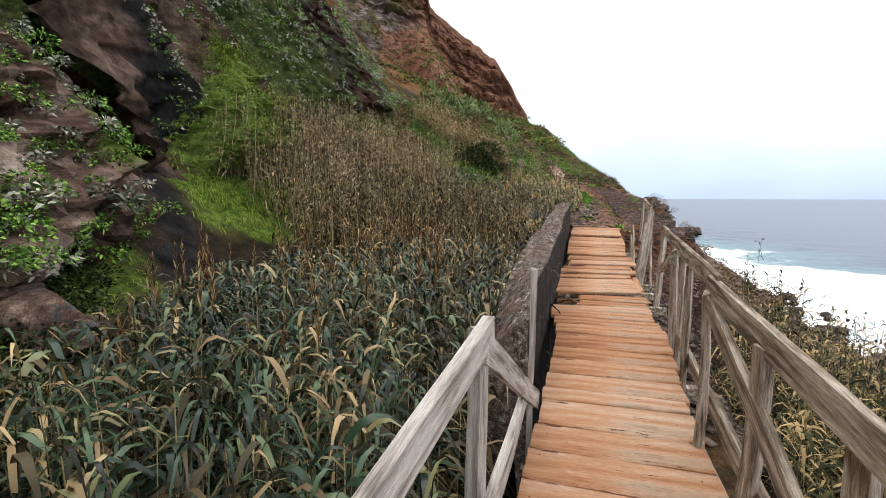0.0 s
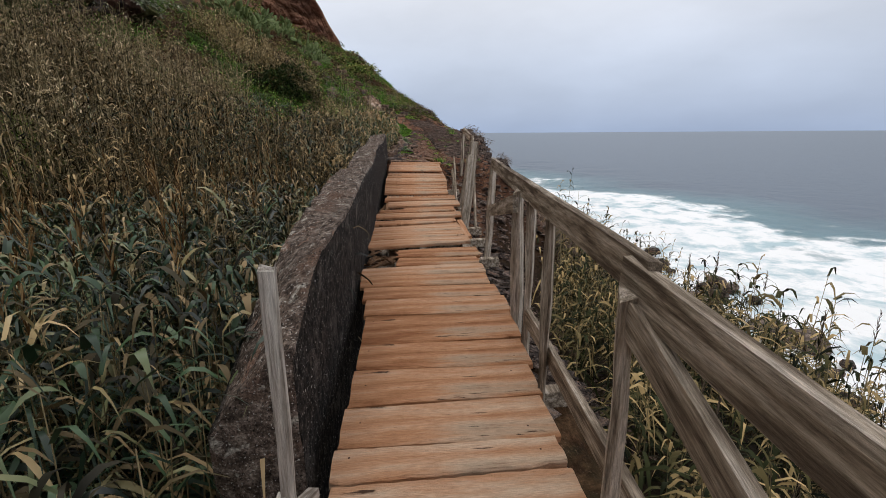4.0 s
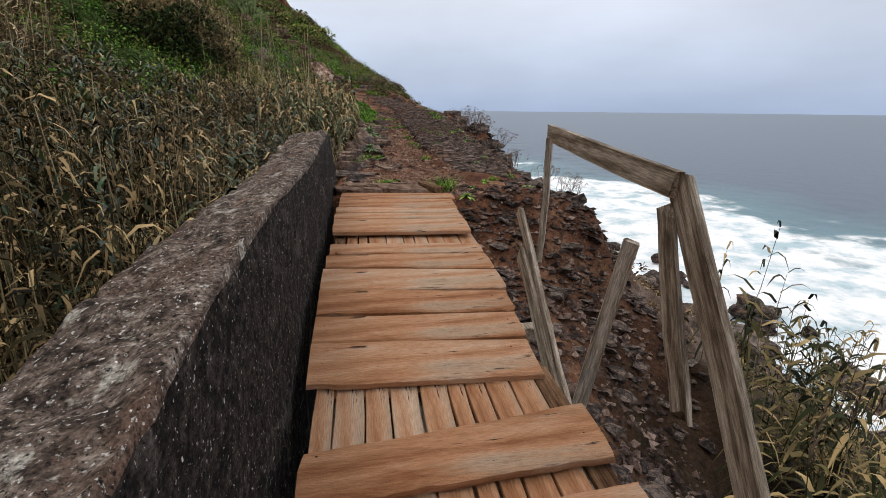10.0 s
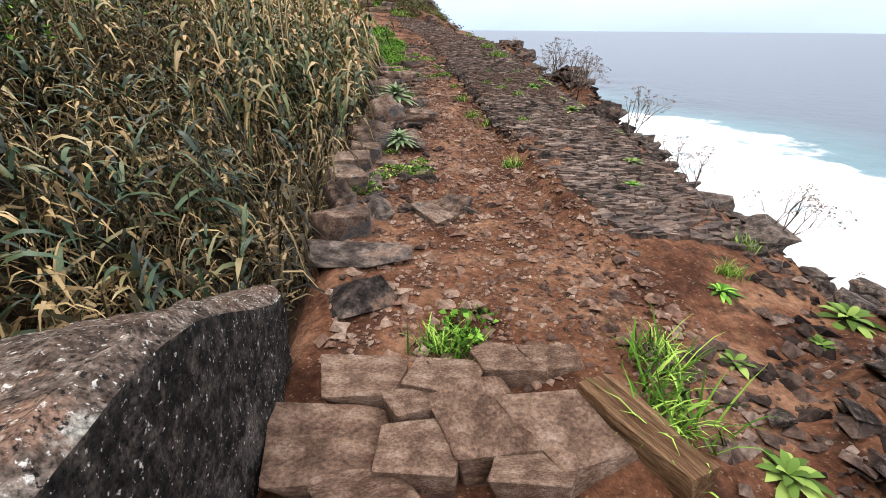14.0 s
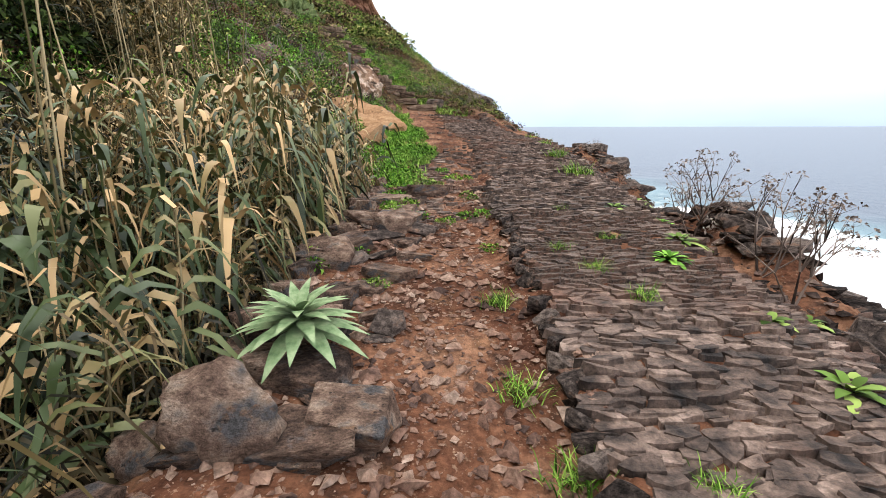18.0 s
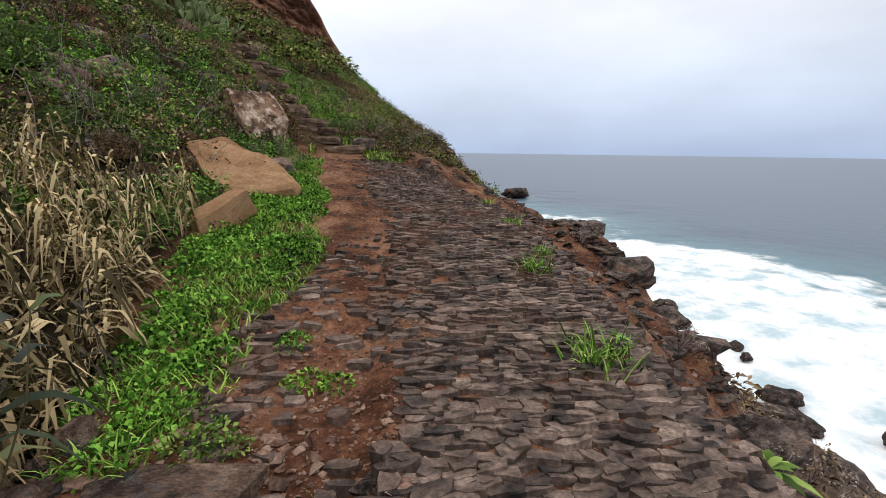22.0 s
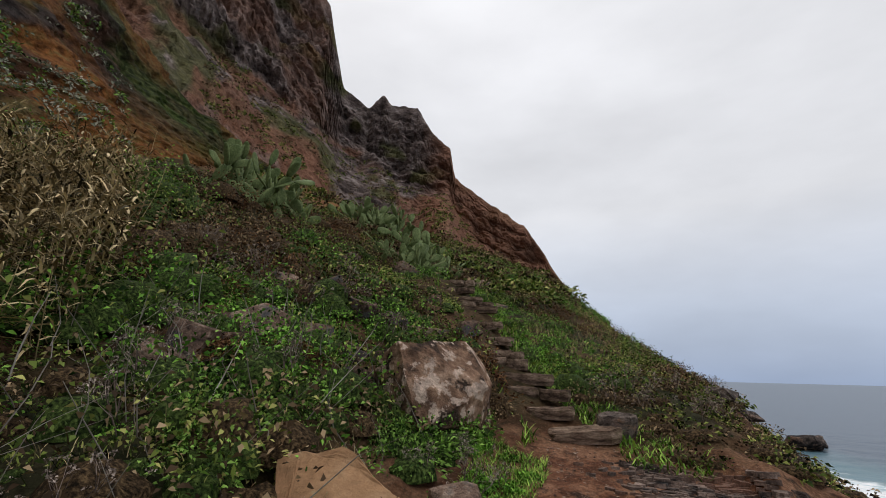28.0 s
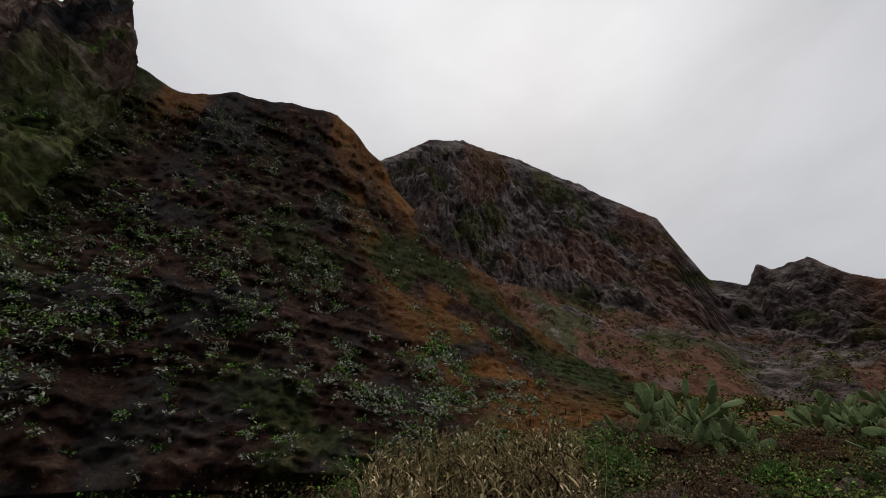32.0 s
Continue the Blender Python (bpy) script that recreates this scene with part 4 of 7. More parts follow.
    board(8.54, 8.74, 8.95, 9.1, -0.66, 0.67, 0.012, 0.045, 0.03)
    board(8.96, 9.115, 9.34, 9.58, -0.66, 0.66, 0.012, 0.01, 0.03)
    board(9.5, 9.68, 9.82, 9.96, -0.66, 0.66, 0.012, 0.035, 0.03)
    board(9.95, 10.1, 10.29, 10.45, -0.63, 0.8, 0.03, 0.01, 0.02)
    board(10.42, 10.6, 10.84, 11.0, -0.58, 0.73, 0.02, 0.012, 0.02, (-0.17, 0.15))
    board(11.01, 11.08, 11.39, 11.5, -0.46, 0.88, 0.03, 0.008, 0.015)
    board(11.58, 11.65, 11.87, 12.02, -0.54, 0.87, 0.02, 0.012, 0.02)
    board(12.36, 12.3, 12.74, 12.65, -0.57, 0.78, 0.008, 0.008)
    board(12.75, 12.66, 13.05, 12.95, -0.57, 0.8, 0.004)
    board(13.06, 12.96, 13.39, 13.25, -0.57, 0.82, 0.002, 0.01)
    board(13.4, 13.26, 13.78, 13.6, -0.57, 0.84)
    board(13.79, 13.61, 14.03, 13.95, -0.56, 0.84, 0.003, 0.01)
    board(14.04, 13.96, 14.28, 14.2, -0.54, 0.84, 0, 0.015)
    board(14.55, 14.46, 14.94, 14.84, -0.54, 0.83, 0.03)
    board(14.95, 14.85, 15.14, 15.05, -0.54, 0.83, 0.026)
    board(15.15, 15.06, 15.35, 15.23, -0.53, 0.83, 0.024)
    board(15.36, 15.24, 15.76, 15.62, -0.51, 0.84, 0.02, 0.01)
    board(15.77, 15.63, 16.03, 15.9, -0.5, 0.89, 0.016)
    # splinters of the boards that have given way
    for j in range(22):
        ob = part("splinter", weathered("splinter", rnd.uniform(0.1, 0.3), rnd.uniform(0.02, 0.06), 0.014, M_old_wood, 300 + j, 0.006, 0.06), top, "rotten splinter")
        ob.matrix_basis = pose(-0.44 + rnd.uniform(-0.13, 0.13), 7.78 + rnd.uniform(-0.28, 0.26), deck_z(7.7) - 0.05 + 0.003 * j, rnd.uniform(-14, 14), rnd.uniform(-14, 14), rnd.uniform(0, 180))


def build_parapet():
    ys = axis_lines((4.4, 16.9, 0.045))
    n_in, n_top, n_out = 26, 20, 10
    rows = []
    for y in ys:
        z = 0.2 + 0.056 * (y - 6) - 0.5 * float(smooth(15.6, 17.0, y)) ** 1.4 + 0.03 * math.sin(y * 1.7) - 0.22 * float(smooth(5.2, 4.3, y))
        out = 0.05 + 0.3 * float(smooth(6.5, 4.6, y)) + 0.10 * math.exp(-((y - 9.6) / 0.35) ** 2)
        base = deck_z(y) - 1.7
        row = [(-0.63 + 0.02 * math.sin(y * 0.9), y, base + (z - 0.03 - base) * k / (n_in - 1)) for k in range(n_in)]
        row += [(-0.645 - 0.37 * k / (n_top - 1), y, z - out * (k / (n_top - 1)) ** 1.5) for k in range(n_top)]
        row += [(-1.04, y, z - out - 0.04 - (z - out - base) * k / (n_out - 1)) for k in range(n_out)]
        rows.append(row)
    co = np.array(rows)
    x, y, z = co[..., 0], co[..., 1], co[..., 2]
    rough = 0.014 * fbm(x * 5, y * 5, z * 5, 4) + 0.008 * fbm(x * 16, y * 16, z * 16, 2)
    top = np.zeros(co.shape[:2])
    top[:, n_in:n_in + n_top] = 1
    chips = smooth(0.2, 0.9, fbm(y * 2.2, 4.0, 0, 3)) * np.exp(-((np.arange(co.shape[1]) - n_in) / 2.0) ** 2) * 0.028
    co[..., 2] += top * (rough * 1.6) - chips
    co[..., 0] += (1 - top) * rough * 0.6 - chips * 0.5
    end = [np.append(co[0].mean(0), []), np.append(co[-1].mean(0), [])]
    n, m = co.shape[:2]
    verts = np.concatenate([co.reshape(-1, 3), end])
    faces = [tuple(q) for q in grid_faces(n, m)]
    faces += [(k, n * m, k + 1) for k in range(m - 1)] + [((n - 1) * m + k + 1, n * m + 1, (n - 1) * m + k) for k in range(m - 1)]
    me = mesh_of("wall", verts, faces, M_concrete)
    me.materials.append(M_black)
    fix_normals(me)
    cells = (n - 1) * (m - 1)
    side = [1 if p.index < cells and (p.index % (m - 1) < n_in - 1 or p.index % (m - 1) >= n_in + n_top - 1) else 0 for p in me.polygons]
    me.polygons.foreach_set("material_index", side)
    return tagged(new("wall_parapet", me), "low lichen-spotted concrete wall beside the footbridge", "wall", kind="structure")


NAIL = mesh_of("nail", [(0.006 * math.cos(a), 0.006 * math.sin(a), 0) for a in np.linspace(0, 5.24, 6)] + [(0, 0, 0.002)], [(i, (i + 1) % 6, 6) for i in range(6)], M_rust)


def old_post(name, p, q, w, h, parent, seed, roll=0.0, chew=0.03):
    ob = part(name, weathered(name, (Vector(q) - Vector(p)).length, w, h, M_grey_wood_x, seed, 0.006, chew), parent)
    p, q = Vector(p), Vector(q)
    ob.matrix_basis = Matrix.Translation((p + q) / 2) @ (q - p).to_track_quat("X", "Z").to_matrix().to_4x4() @ Matrix.Rotation(radians(roll), 4, "X")
    return ob


def build_railings():
    near = tagged(new("railing"), "long grey timber handrail with posts and diagonal brace", "railing", group="bridge railings")
    old_post("handrail", (0.8, -2.2, -0.33), (0.53, 3.9, 0.38), 0.045, 0.14, near, 1)
    old_post("handrail", (0.54, 3.75, 0.39), (0.93, 8.25, 0.45), 0.045, 0.13, near, 2)
    old_post("brace", (0.5, 3.85, 0.3), (0.61, 1.95, -0.6), 0.045, 0.11, near, 3)
    old_post("post", (0.52, 3.87, -0.8), (0.5, 3.82, 0.36), 0.05, 0.085, near, 4)
    old_post("post", (0.545, 3.15, -0.95), (0.56, 3.06, 0.26), 0.05, 0.1, near, 5)
    old_post("post", (0.66, 2.42, -0.95), (0.655, 2.44, 0.2), 0.06, 0.1, near, 6)
    old_post("post", (0.69, 0.5, -1.2), (0.69, 0.5, 0.0), 0.07, 0.1, near, 7)
    old_post("post", (0.8, -1.6, -1.2), (0.8, -1.6, -0.2), 0.07, 0.1, near, 8)
    old_post("post", (0.63, 5.0, -0.8), (0.64, 5.02, 0.36), 0.05, 0.07, near, 9)
    old_post("post", (0.69, 5.6, -0.8), (0.7, 5.62, 0.38), 0.05, 0.07, near, 10)
    old_post("post", (0.74, 6.08, -0.85), (0.71, 6.03, 0.4), 0.07, 0.11, near, 11)
    old_post("post", (0.83, 8.04, -0.85), (0.94, 8.17, 0.5), 0.05, 0.09, near, 15)
    old_post("mid_rail", (0.9, 8.2, -0.13), (0.66, 5.9, 0.3), 0.04, 0.13, near, 12, 0, 0.08)
    old_post("toe_rail", (0.7, 5.62, -0.46), (0.59, 2.6, -0.54), 0.045, 0.12, near, 13)
    old_post("toe_rail", (0.6, 2.7, -0.56), (0.8, -1.9, -0.8), 0.045, 0.12, near, 14)

    broken = tagged(new("railing"), "collapsed grey timber handrail with leaning boards", "railing", group="bridge railings")
    old_post("handrail", (1.29, 13.78, 0.85), (1.2, 11.95, 0.7), 0.04, 0.13, broken, 20, 0, 0.06)
    old_post("post", (1.2, 13.55, -0.2), (1.27, 13.68, 0.82), 0.05, 0.07, broken, 21)
    old_post("leaning_board", (1.14, 10.75, -1.05), (1.23, 12.02, 0.74), 0.04, 0.15, broken, 22, 0, 0.06)
    old_post("hanging_board", (1.22, 11.7, -0.42), (1.2, 12.05, 0.62), 0.03, 0.11, broken, 23, 0, 0.14)
    old_post("post", (1.04, 12.4, -0.85), (1.22, 12.3, 0.36), 0.05, 0.085, broken, 24)
    old_post("leaning_board", (0.97, 12.3, -0.78), (1.04, 13.66, 0.24), 0.035, 0.11, broken, 25, 0, 0.06)
    old_post("leaning_board", (0.93, 12.3, -0.82), (0.97, 13.4, -0.02), 0.035, 0.1, broken, 26, 10, 0.06)
    old_post("post", (0.76, 10.2, -1.4), (1.01, 10.26, 0.68), 0.07, 0.15, broken, 27, 25, 0.04)
    old_post("post_splint", (0.8, 10.13, -0.62), (0.93, 10.16, 0.5), 0.045, 0.07, broken, 28, 10, 0.08)

    left = tagged(new("railing"), "short broken grey timber handrail beside the reeds", "railing", group="bridge railings")
    old_post("handrail", (-0.7, -2.4, 0.1), (-0.67, 2.78, 0.31), 0.05, 0.12, left, 30)
    old_post("post", (-0.72, 2.66, -1.6), (-0.69, 2.64, 0.36), 0.06, 0.085, left, 31)
    old_post("post", (-0.72, 0.2, -1.7), (-0.71, 0.2, 0.3), 0.06, 0.085, left, 32)
    old_post("slanting_board", (-0.66, 2.62, 0.26), (-0.55, 4.15, -0.62), 0.04, 0.13, left, 33)
    old_post("lower_rail", (-0.6, 3.95, -0.42), (-0.66, 1.2, -0.62), 0.045, 0.12, left, 34)
    old_post("stake", (-0.58, 3.97, -1.5), (-0.575, 3.91, 0.45), 0.045, 0.05, left, 35)
    for piece in left.children:
        piece.data.materials[0] = M_pale_wood


build_bridge()
build_parapet()
build_railings()


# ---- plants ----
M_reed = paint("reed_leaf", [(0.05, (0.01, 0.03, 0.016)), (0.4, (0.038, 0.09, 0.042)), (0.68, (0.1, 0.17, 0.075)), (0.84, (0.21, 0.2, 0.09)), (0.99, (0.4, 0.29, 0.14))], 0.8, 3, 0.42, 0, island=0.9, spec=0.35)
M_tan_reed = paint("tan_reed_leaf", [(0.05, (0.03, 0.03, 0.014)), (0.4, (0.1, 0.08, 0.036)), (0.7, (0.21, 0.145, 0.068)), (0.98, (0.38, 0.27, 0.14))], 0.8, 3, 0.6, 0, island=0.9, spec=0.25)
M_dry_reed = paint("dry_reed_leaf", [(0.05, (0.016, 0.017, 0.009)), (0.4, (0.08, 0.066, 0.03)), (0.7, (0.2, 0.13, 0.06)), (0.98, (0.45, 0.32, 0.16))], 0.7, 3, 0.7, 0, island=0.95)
M_plume = paint("reed_plume", [(0.1, (0.10, 0.05, 0.02)), (0.5, (0.24, 0.13, 0.05)), (0.9, (0.4, 0.27, 0.13))], 3, 3, 0.9, 0, island=0.8)
M_lush = paint("lush_leaf", [(0.05, (0.012, 0.045, 0.006)), (0.45, (0.105, 0.27, 0.03)), (0.8, (0.25, 0.48, 0.07))], 1.5, 3, 0.6, 0, island=0.8)
M_grass = paint("grass_blade", [(0.05, (0.045, 0.11, 0.014)), (0.5, (0.165, 0.36, 0.04)), (0.85, (0.36, 0.52, 0.1))], 1.5, 3, 0.65, 0, island=0.8)
M_shrub = paint("shrub_leaf", [(0.05, (0.01, 0.022, 0.006)), (0.35, (0.1, 0.16, 0.03)), (0.65, (0.23, 0.3, 0.06)), (0.95, (0.46, 0.42, 0.14))], 0.5, 3, 0.65, 0, island=0.8)
M_dry_shrub = paint("dry_scrub", [(0.05, (0.03, 0.018, 0.011)), (0.45, (0.138, 0.088, 0.05)), (0.8, (0.325, 0.231, 0.131))], 0.5, 3, 0.85, 0, island=0.8)
M_grey_leaf = paint("grey_green_succulent", [(0.05, (0.06, 0.085, 0.055)), (0.42, (0.22, 0.25, 0.165)), (0.85, (0.58, 0.56, 0.44))], 1.0, 3, 0.6, 0, island=0.7)
M_cactus = paint("cactus_pad", [(0.05, (0.05, 0.085, 0.035)), (0.5, (0.17, 0.225, 0.085)), (0.9, (0.34, 0.38, 0.17))], 1.5, 5, 0.6, 0.2, 20, island=0.6)
M_bank = paint("bank_leaf", [(0.05, (0.009, 0.022, 0.005)), (0.4, (0.085, 0.19, 0.03)), (0.75, (0.25, 0.42, 0.08))], 0.9, 3, 0.6, 0, island=0.8)
M_rust_herb = paint("rust_red_herb", [(0.05, (0.03, 0.012, 0.008)), (0.45, (0.12, 0.05, 0.026)), (0.85, (0.24, 0.132, 0.06))], 0.8, 3, 0.85, 0, island=0.8)
# fill under the leaves: shade inside the shrubs put into a dark colour
M_heart_shade = paint("shrub_heart_shade", [(0.25, (0.007, 0.012, 0.004)), (0.5, (0.032, 0.052, 0.012)), (0.75, (0.095, 0.135, 0.034))], 28, 6, 0.9, 1.0, 45)
M_dry_heart_shade = paint("dry_shrub_heart_shade", [(0.25, (0.01, 0.007, 0.004)), (0.5, (0.05, 0.031, 0.016)), (0.75, (0.14, 0.092, 0.046))], 28, 6, 0.9, 1.0, 45)
M_twig = paint("bare_twig", [(0.1, (0.09, 0.065, 0.055)), (0.5, (0.24, 0.18, 0.15)), (0.9, (0.42, 0.34, 0.29))], 2, 4, 0.9, 0, island=0.8)
M_stalk = paint("reed_stalk", [(0.1, (0.09, 0.09, 0.04)), (0.5, (0.25, 0.2, 0.1)), (0.9, (0.42, 0.33, 0.19))], 2, 4, 0.7, 0, island=0.8)
M_bright = paint("bright_rosette_leaf", [(0.05, (0.06, 0.13, 0.02)), (0.5, (0.192, 0.324, 0.06)), (0.9, (0.36, 0.456, 0.12))], 1.5, 3, 0.55, 0, island=0.7)


def ribbons(base, way, length, width, droop, segs=4, shape=(0.55, 1.0, 0.9, 0.6, 0.06), rng=None):
    """Arched leaf blades, as vertex and face arrays."""
    base, way = np.asarray(base, float), np.asarray(way, float)
    n = len(base)
    way = way / np.linalg.norm(way, axis=1, keepdims=True)
    t = np.linspace(0, 1, segs + 1)
    p = base[:, None] + way[:, None] * (length[:, None] * t)[..., None]
    p[..., 2] -= droop[:, None] * length[:, None] * t ** 2
    flat = np.stack([-way[:, 1], way[:, 0], np.zeros(n)], 1) + 1e-6
    flat /= np.linalg.norm(flat, axis=1, keepdims=True)
    if rng is not None:
        flat = flat + rng.normal(0, 0.35, (n, 3))
    w = np.interp(t, np.linspace(0, 1, len(shape)), shape)[None] * width[:, None] / 2
    v = np.stack([p - flat[:, None] * w[..., None], p + flat[:, None] * w[..., None]], 2).reshape(-1, 3)
    k = np.arange(segs)
    f = np.stack([2 * k, 2 * k + 1, 2 * k + 3, 2 * k + 2], 1)
    f = (f[None] + (np.arange(n) * 2 * (segs + 1))[:, None, None]).reshape(-1, 4)
    return v, f


def stalks(base, tip, r, bow=None):
    """Thin three-sided stems."""
    n = len(base)
    t = np.linspace(0, 1, 4)
    p = base[:, None] + (tip - base)[:, None] * t[None, :, None]
    if bow is not None:
        p = p + bow[:, None] * (np.sin(t * math.pi))[None, :, None]
    a = np.arange(3) * 2.094
    ring = np.stack([np.cos(a), np.sin(a), 0 * a], -1)
    v = (p[:, :, None] + ring[None, None] * (r[:, None] * (1 - 0.6 * t))[..., None, None]).reshape(-1, 3)
    f = []
    for s in range(3):
        for k in range(3):
            f.append((s * 3 + k, s * 3 + (k + 1) % 3, s * 3 + 3 + (k + 1) % 3, s * 3 + 3 + k))
    f = (np.array(f)[None] + (np.arange(n) * 12)[:, None, None]).reshape(-1, 4)
    return v, f


def reed_arrays(rng, x, y, tall, leaves=13, leaf=0.55, width=0.035, droop=0.55, z=None, low=0.15, segs=4):
    """Reeds: a bowed cane with its blades in two ranks, rising and then arching over."""
    n = len(x)
    z = (height(x, y) if z is None else z) - 0.1
    base = np.stack([x, y, z], 1)
    lean = rng.normal(0, 0.13, (n, 3)) * tall[:, None]
    lean[:, 2] = 0
    tip = base + lean + np.stack([0 * tall, 0 * tall, tall], 1)
    stem = stalks(base, tip, 0.006 + 0.004 * rng.random(n), lean * 0.2)
    t = np.tile(np.linspace(low, 1.0, leaves), n) + rng.normal(0, 0.015, n * leaves)
    rb, rt = np.repeat(base, leaves, 0), np.repeat(tip, leaves, 0)
    at = rb + (rt - rb) * t[:, None]
    ang = np.tile((np.arange(leaves) % 2) * math.pi, n) + np.repeat(rng.random(n) * 6.3, leaves) + rng.normal(0, 0.3, n * leaves)
    rise = 0.55 + 1.1 * np.clip(t, 0, 1.05) ** 3 + rng.normal(0, 0.18, n * leaves)
    way = np.stack([np.cos(ang), np.sin(ang), rise], 1)
    L = leaf * (0.65 + 0.55 * rng.random(n * leaves)) * (1.2 - 0.4 * t)
    blades = ribbons(at, way, L, width * (0.7 + 0.6 * rng.random(n * leaves)), droop * (0.7 + 0.8 * rng.random(n * leaves)), segs, (0.75, 1.0, 0.85, 0.5, 0.04), rng=rng)
    return stem, blades


def plume_arrays(rng, base, size):
    n, m = len(base), 26
    t = np.tile(np.linspace(0, 1, m), n)
    at = np.repeat(base, m, 0) + np.stack([0 * t, 0 * t, t * np.repeat(size, m)], 1)
    ang = rng.random(n * m) * 6.3
    way = np.stack([np.cos(ang) * 0.35, np.sin(ang) * 0.35, np.ones(n * m)], 1)
    return ribbons(at, way, 0.3 * np.repeat(size, m) * (1.1 - 0.7 * t), np.full(n * m, 0.014), np.full(n * m, 0.15), 2, (0.5, 1, 0.2))


def stuff(name, arrays, material, label, category, flat=False):
    v, f = arrays
    return tagged(new(name, fast_mesh(name, v, f, material, flat)), label, category, kind="stuff")


def scatter(rng, n, x0, x1, y0, y1, keep=None):
    x, y = rng.uniform(x0, x1, n), rng.uniform(y0, y1, n)
    if keep is not None:
        k = keep(x, y)
        x, y = x[k], y[k]
    return x, y


def build_reeds():
    rng = np.random.default_rng(11)
    # green bed below the bridge, landward
    x, y = scatter(rng, 2500, -6.2, -1.15, -3, 11, lambda x, y: (x > np.interp(y, [-3, 1.5, 3, 5, 7.5, 9.5, 11], [-4.4, -3.9, -4.2, -5.0, -5.8, -5.2, -4.0])))
    tall = np.clip(rng.uniform(-0.35, 0.2, len(x)) - 0.06 * np.maximum(0, -x - 2) - height(x, y), 0.9, 2.3)
    stem, blades = reed_arrays(rng, x, y, tall, 18, 0.66, 0.028, 0.85)
    old = np.repeat(rng.random(len(x)) < 0.3, 18 * 4)
    old_v = np.repeat(old.reshape(-1, 4)[:, 0], 10)
    for name, keep, mat, label in (("reed_bed", ~old_v, M_reed, "green giant reeds crowding the gully beside the bridge"), ("drying_reed_bed", old_v, M_tan_reed, "drying tan giant reeds among the green ones")):
        count = int(keep.sum()) // 10
        faces = np.array([(0, 1, 3, 2), (2, 3, 5, 4), (4, 5, 7, 6), (6, 7, 9, 8)])
        stuff(name, (blades[0][keep], (faces[None] + (np.arange(count) * 10)[:, None, None]).reshape(-1, 4)), mat, label, "reeds")
    stuff("reed_stems", stem, M_stalk, "pale stems of giant reeds in the gully", "reeds")
    tops = stem[0].reshape(-1, 12, 3)[:, 9:].mean(1) - np.array([0, 0, 0.05])
    pick = (rng.random(len(x)) < 0.09) & (x < -1.8) & (y > 3)
    stuff("reed_plumes", plume_arrays(rng, tops[pick], rng.uniform(0.45, 0.75, pick.sum())), M_plume, "brown feathery reed plumes", "reed plumes")
    # drier thicket up the slope
    x, y = scatter(rng, 4300, -11.5, -1.2, 8.5, 26, lambda x, y: (x < -1.25) & (x > np.maximum(cliff_foot(y) + 0.8, -4.6 - 8 * (y < 18.5))) & (moss_hump(x, y) < 0.2) & (x > -6.2 - 1.5 * np.maximum(0, y - 11)))
    tall = rng.uniform(1.3, 2.2, len(x)) * (1 - 0.58 * smooth(14.5, 18, y)) * (1 - 0.45 * smooth(-2.2, -1.2, x) * smooth(13, 16, y))
    stem, blades = reed_arrays(rng, x, y, tall, 16, 0.42, 0.021, 0.95, segs=3)
    stuff("dry_reed_bed", blades, M_dry_reed, "half-dry brown reed thicket on the slope", "reeds")
    stuff("dry_reed_stems", stem, M_stalk, "straw-coloured stems of the reed thicket", "reeds")
    # pale thicket at the foot of the cliff
    x, y = scatter(rng, 1500, -11, -5.2, 10.5, 20.5, lambda x, y: x > cliff_foot(y) + 0.6)
    stem, blades = reed_arrays(rng, x, y, rng.uniform(1.5, 2.5, len(x)), 14, 0.34, 0.017, 0.7, segs=3)
    stuff("pale_thicket", blades, M_thicket, "tall pale brown thicket at the foot of the cliff", "thicket")
    stuff("pale_thicket_stems", stem, M_stalk, "straw stems of the pale thicket", "thicket")
    x, y = scatter(rng, 420, -6.5, -1.2, 12, 24)
    stem, blades = reed_arrays(rng, x, y, rng.uniform(1.0, 1.7, len(x)) * (1 - 0.4 * smooth(15, 18, y)), 16, 0.5, 0.026, 0.55)
    stuff("green_reeds", blades, M_reed, "green reeds among the dry thicket", "reeds")
    # tall leafy reeds beside the trail
    x, y = scatter(rng, 190, -2.3, -0.4, 20.4, 25.6, lambda x, y: x < -0.62 + 0.035 * (y - 20))
    stem, blades = reed_arrays(rng, x, y, rng.uniform(0.9, 1.75, len(x)) * (0.72 + 0.28 * smooth(21.5, 23.2, y)), 19, 0.54, 0.036, 1.15)
    stuff("trailside_reeds", blades, M_tall, "tall drying reeds with broad arching leaves by the trail", "reeds")
    stuff("trailside_reed_stems", stem, M_stalk, "stems of tall reeds beside the trail", "reeds")
    # dead leaves hanging low along the edge of the thicket
    x, y = scatter(rng, 620, -2.1, -0.35, 17.2, 26.0, lambda x, y: x < -0.66 + 0.035 * (y - 18))
    stem, blades = reed_arrays(rng, x, y, rng.uniform(0.35, 0.85, len(x)), 13, 0.4, 0.016, 1.5, segs=3)
    stuff("hanging_dead_leaves", blades, M_tan_reed, "pale dead reed leaves hanging over the trail edge", "reeds")
    x, y = scatter(rng, 26, -3.4, -1.2, 20.5, 25.5)
    b = np.stack([x, y, height(x, y)], 1)
    tip = b + np.stack([rng.normal(0, 0.2, 26), rng.normal(0, 0.2, 26), rng.uniform(2.2, 3.0, 26)], 1)
    stuff("bare_canes", stalks(b, tip, np.full(26, 0.011)), M_stalk, "bare straw canes above the reeds", "canes")
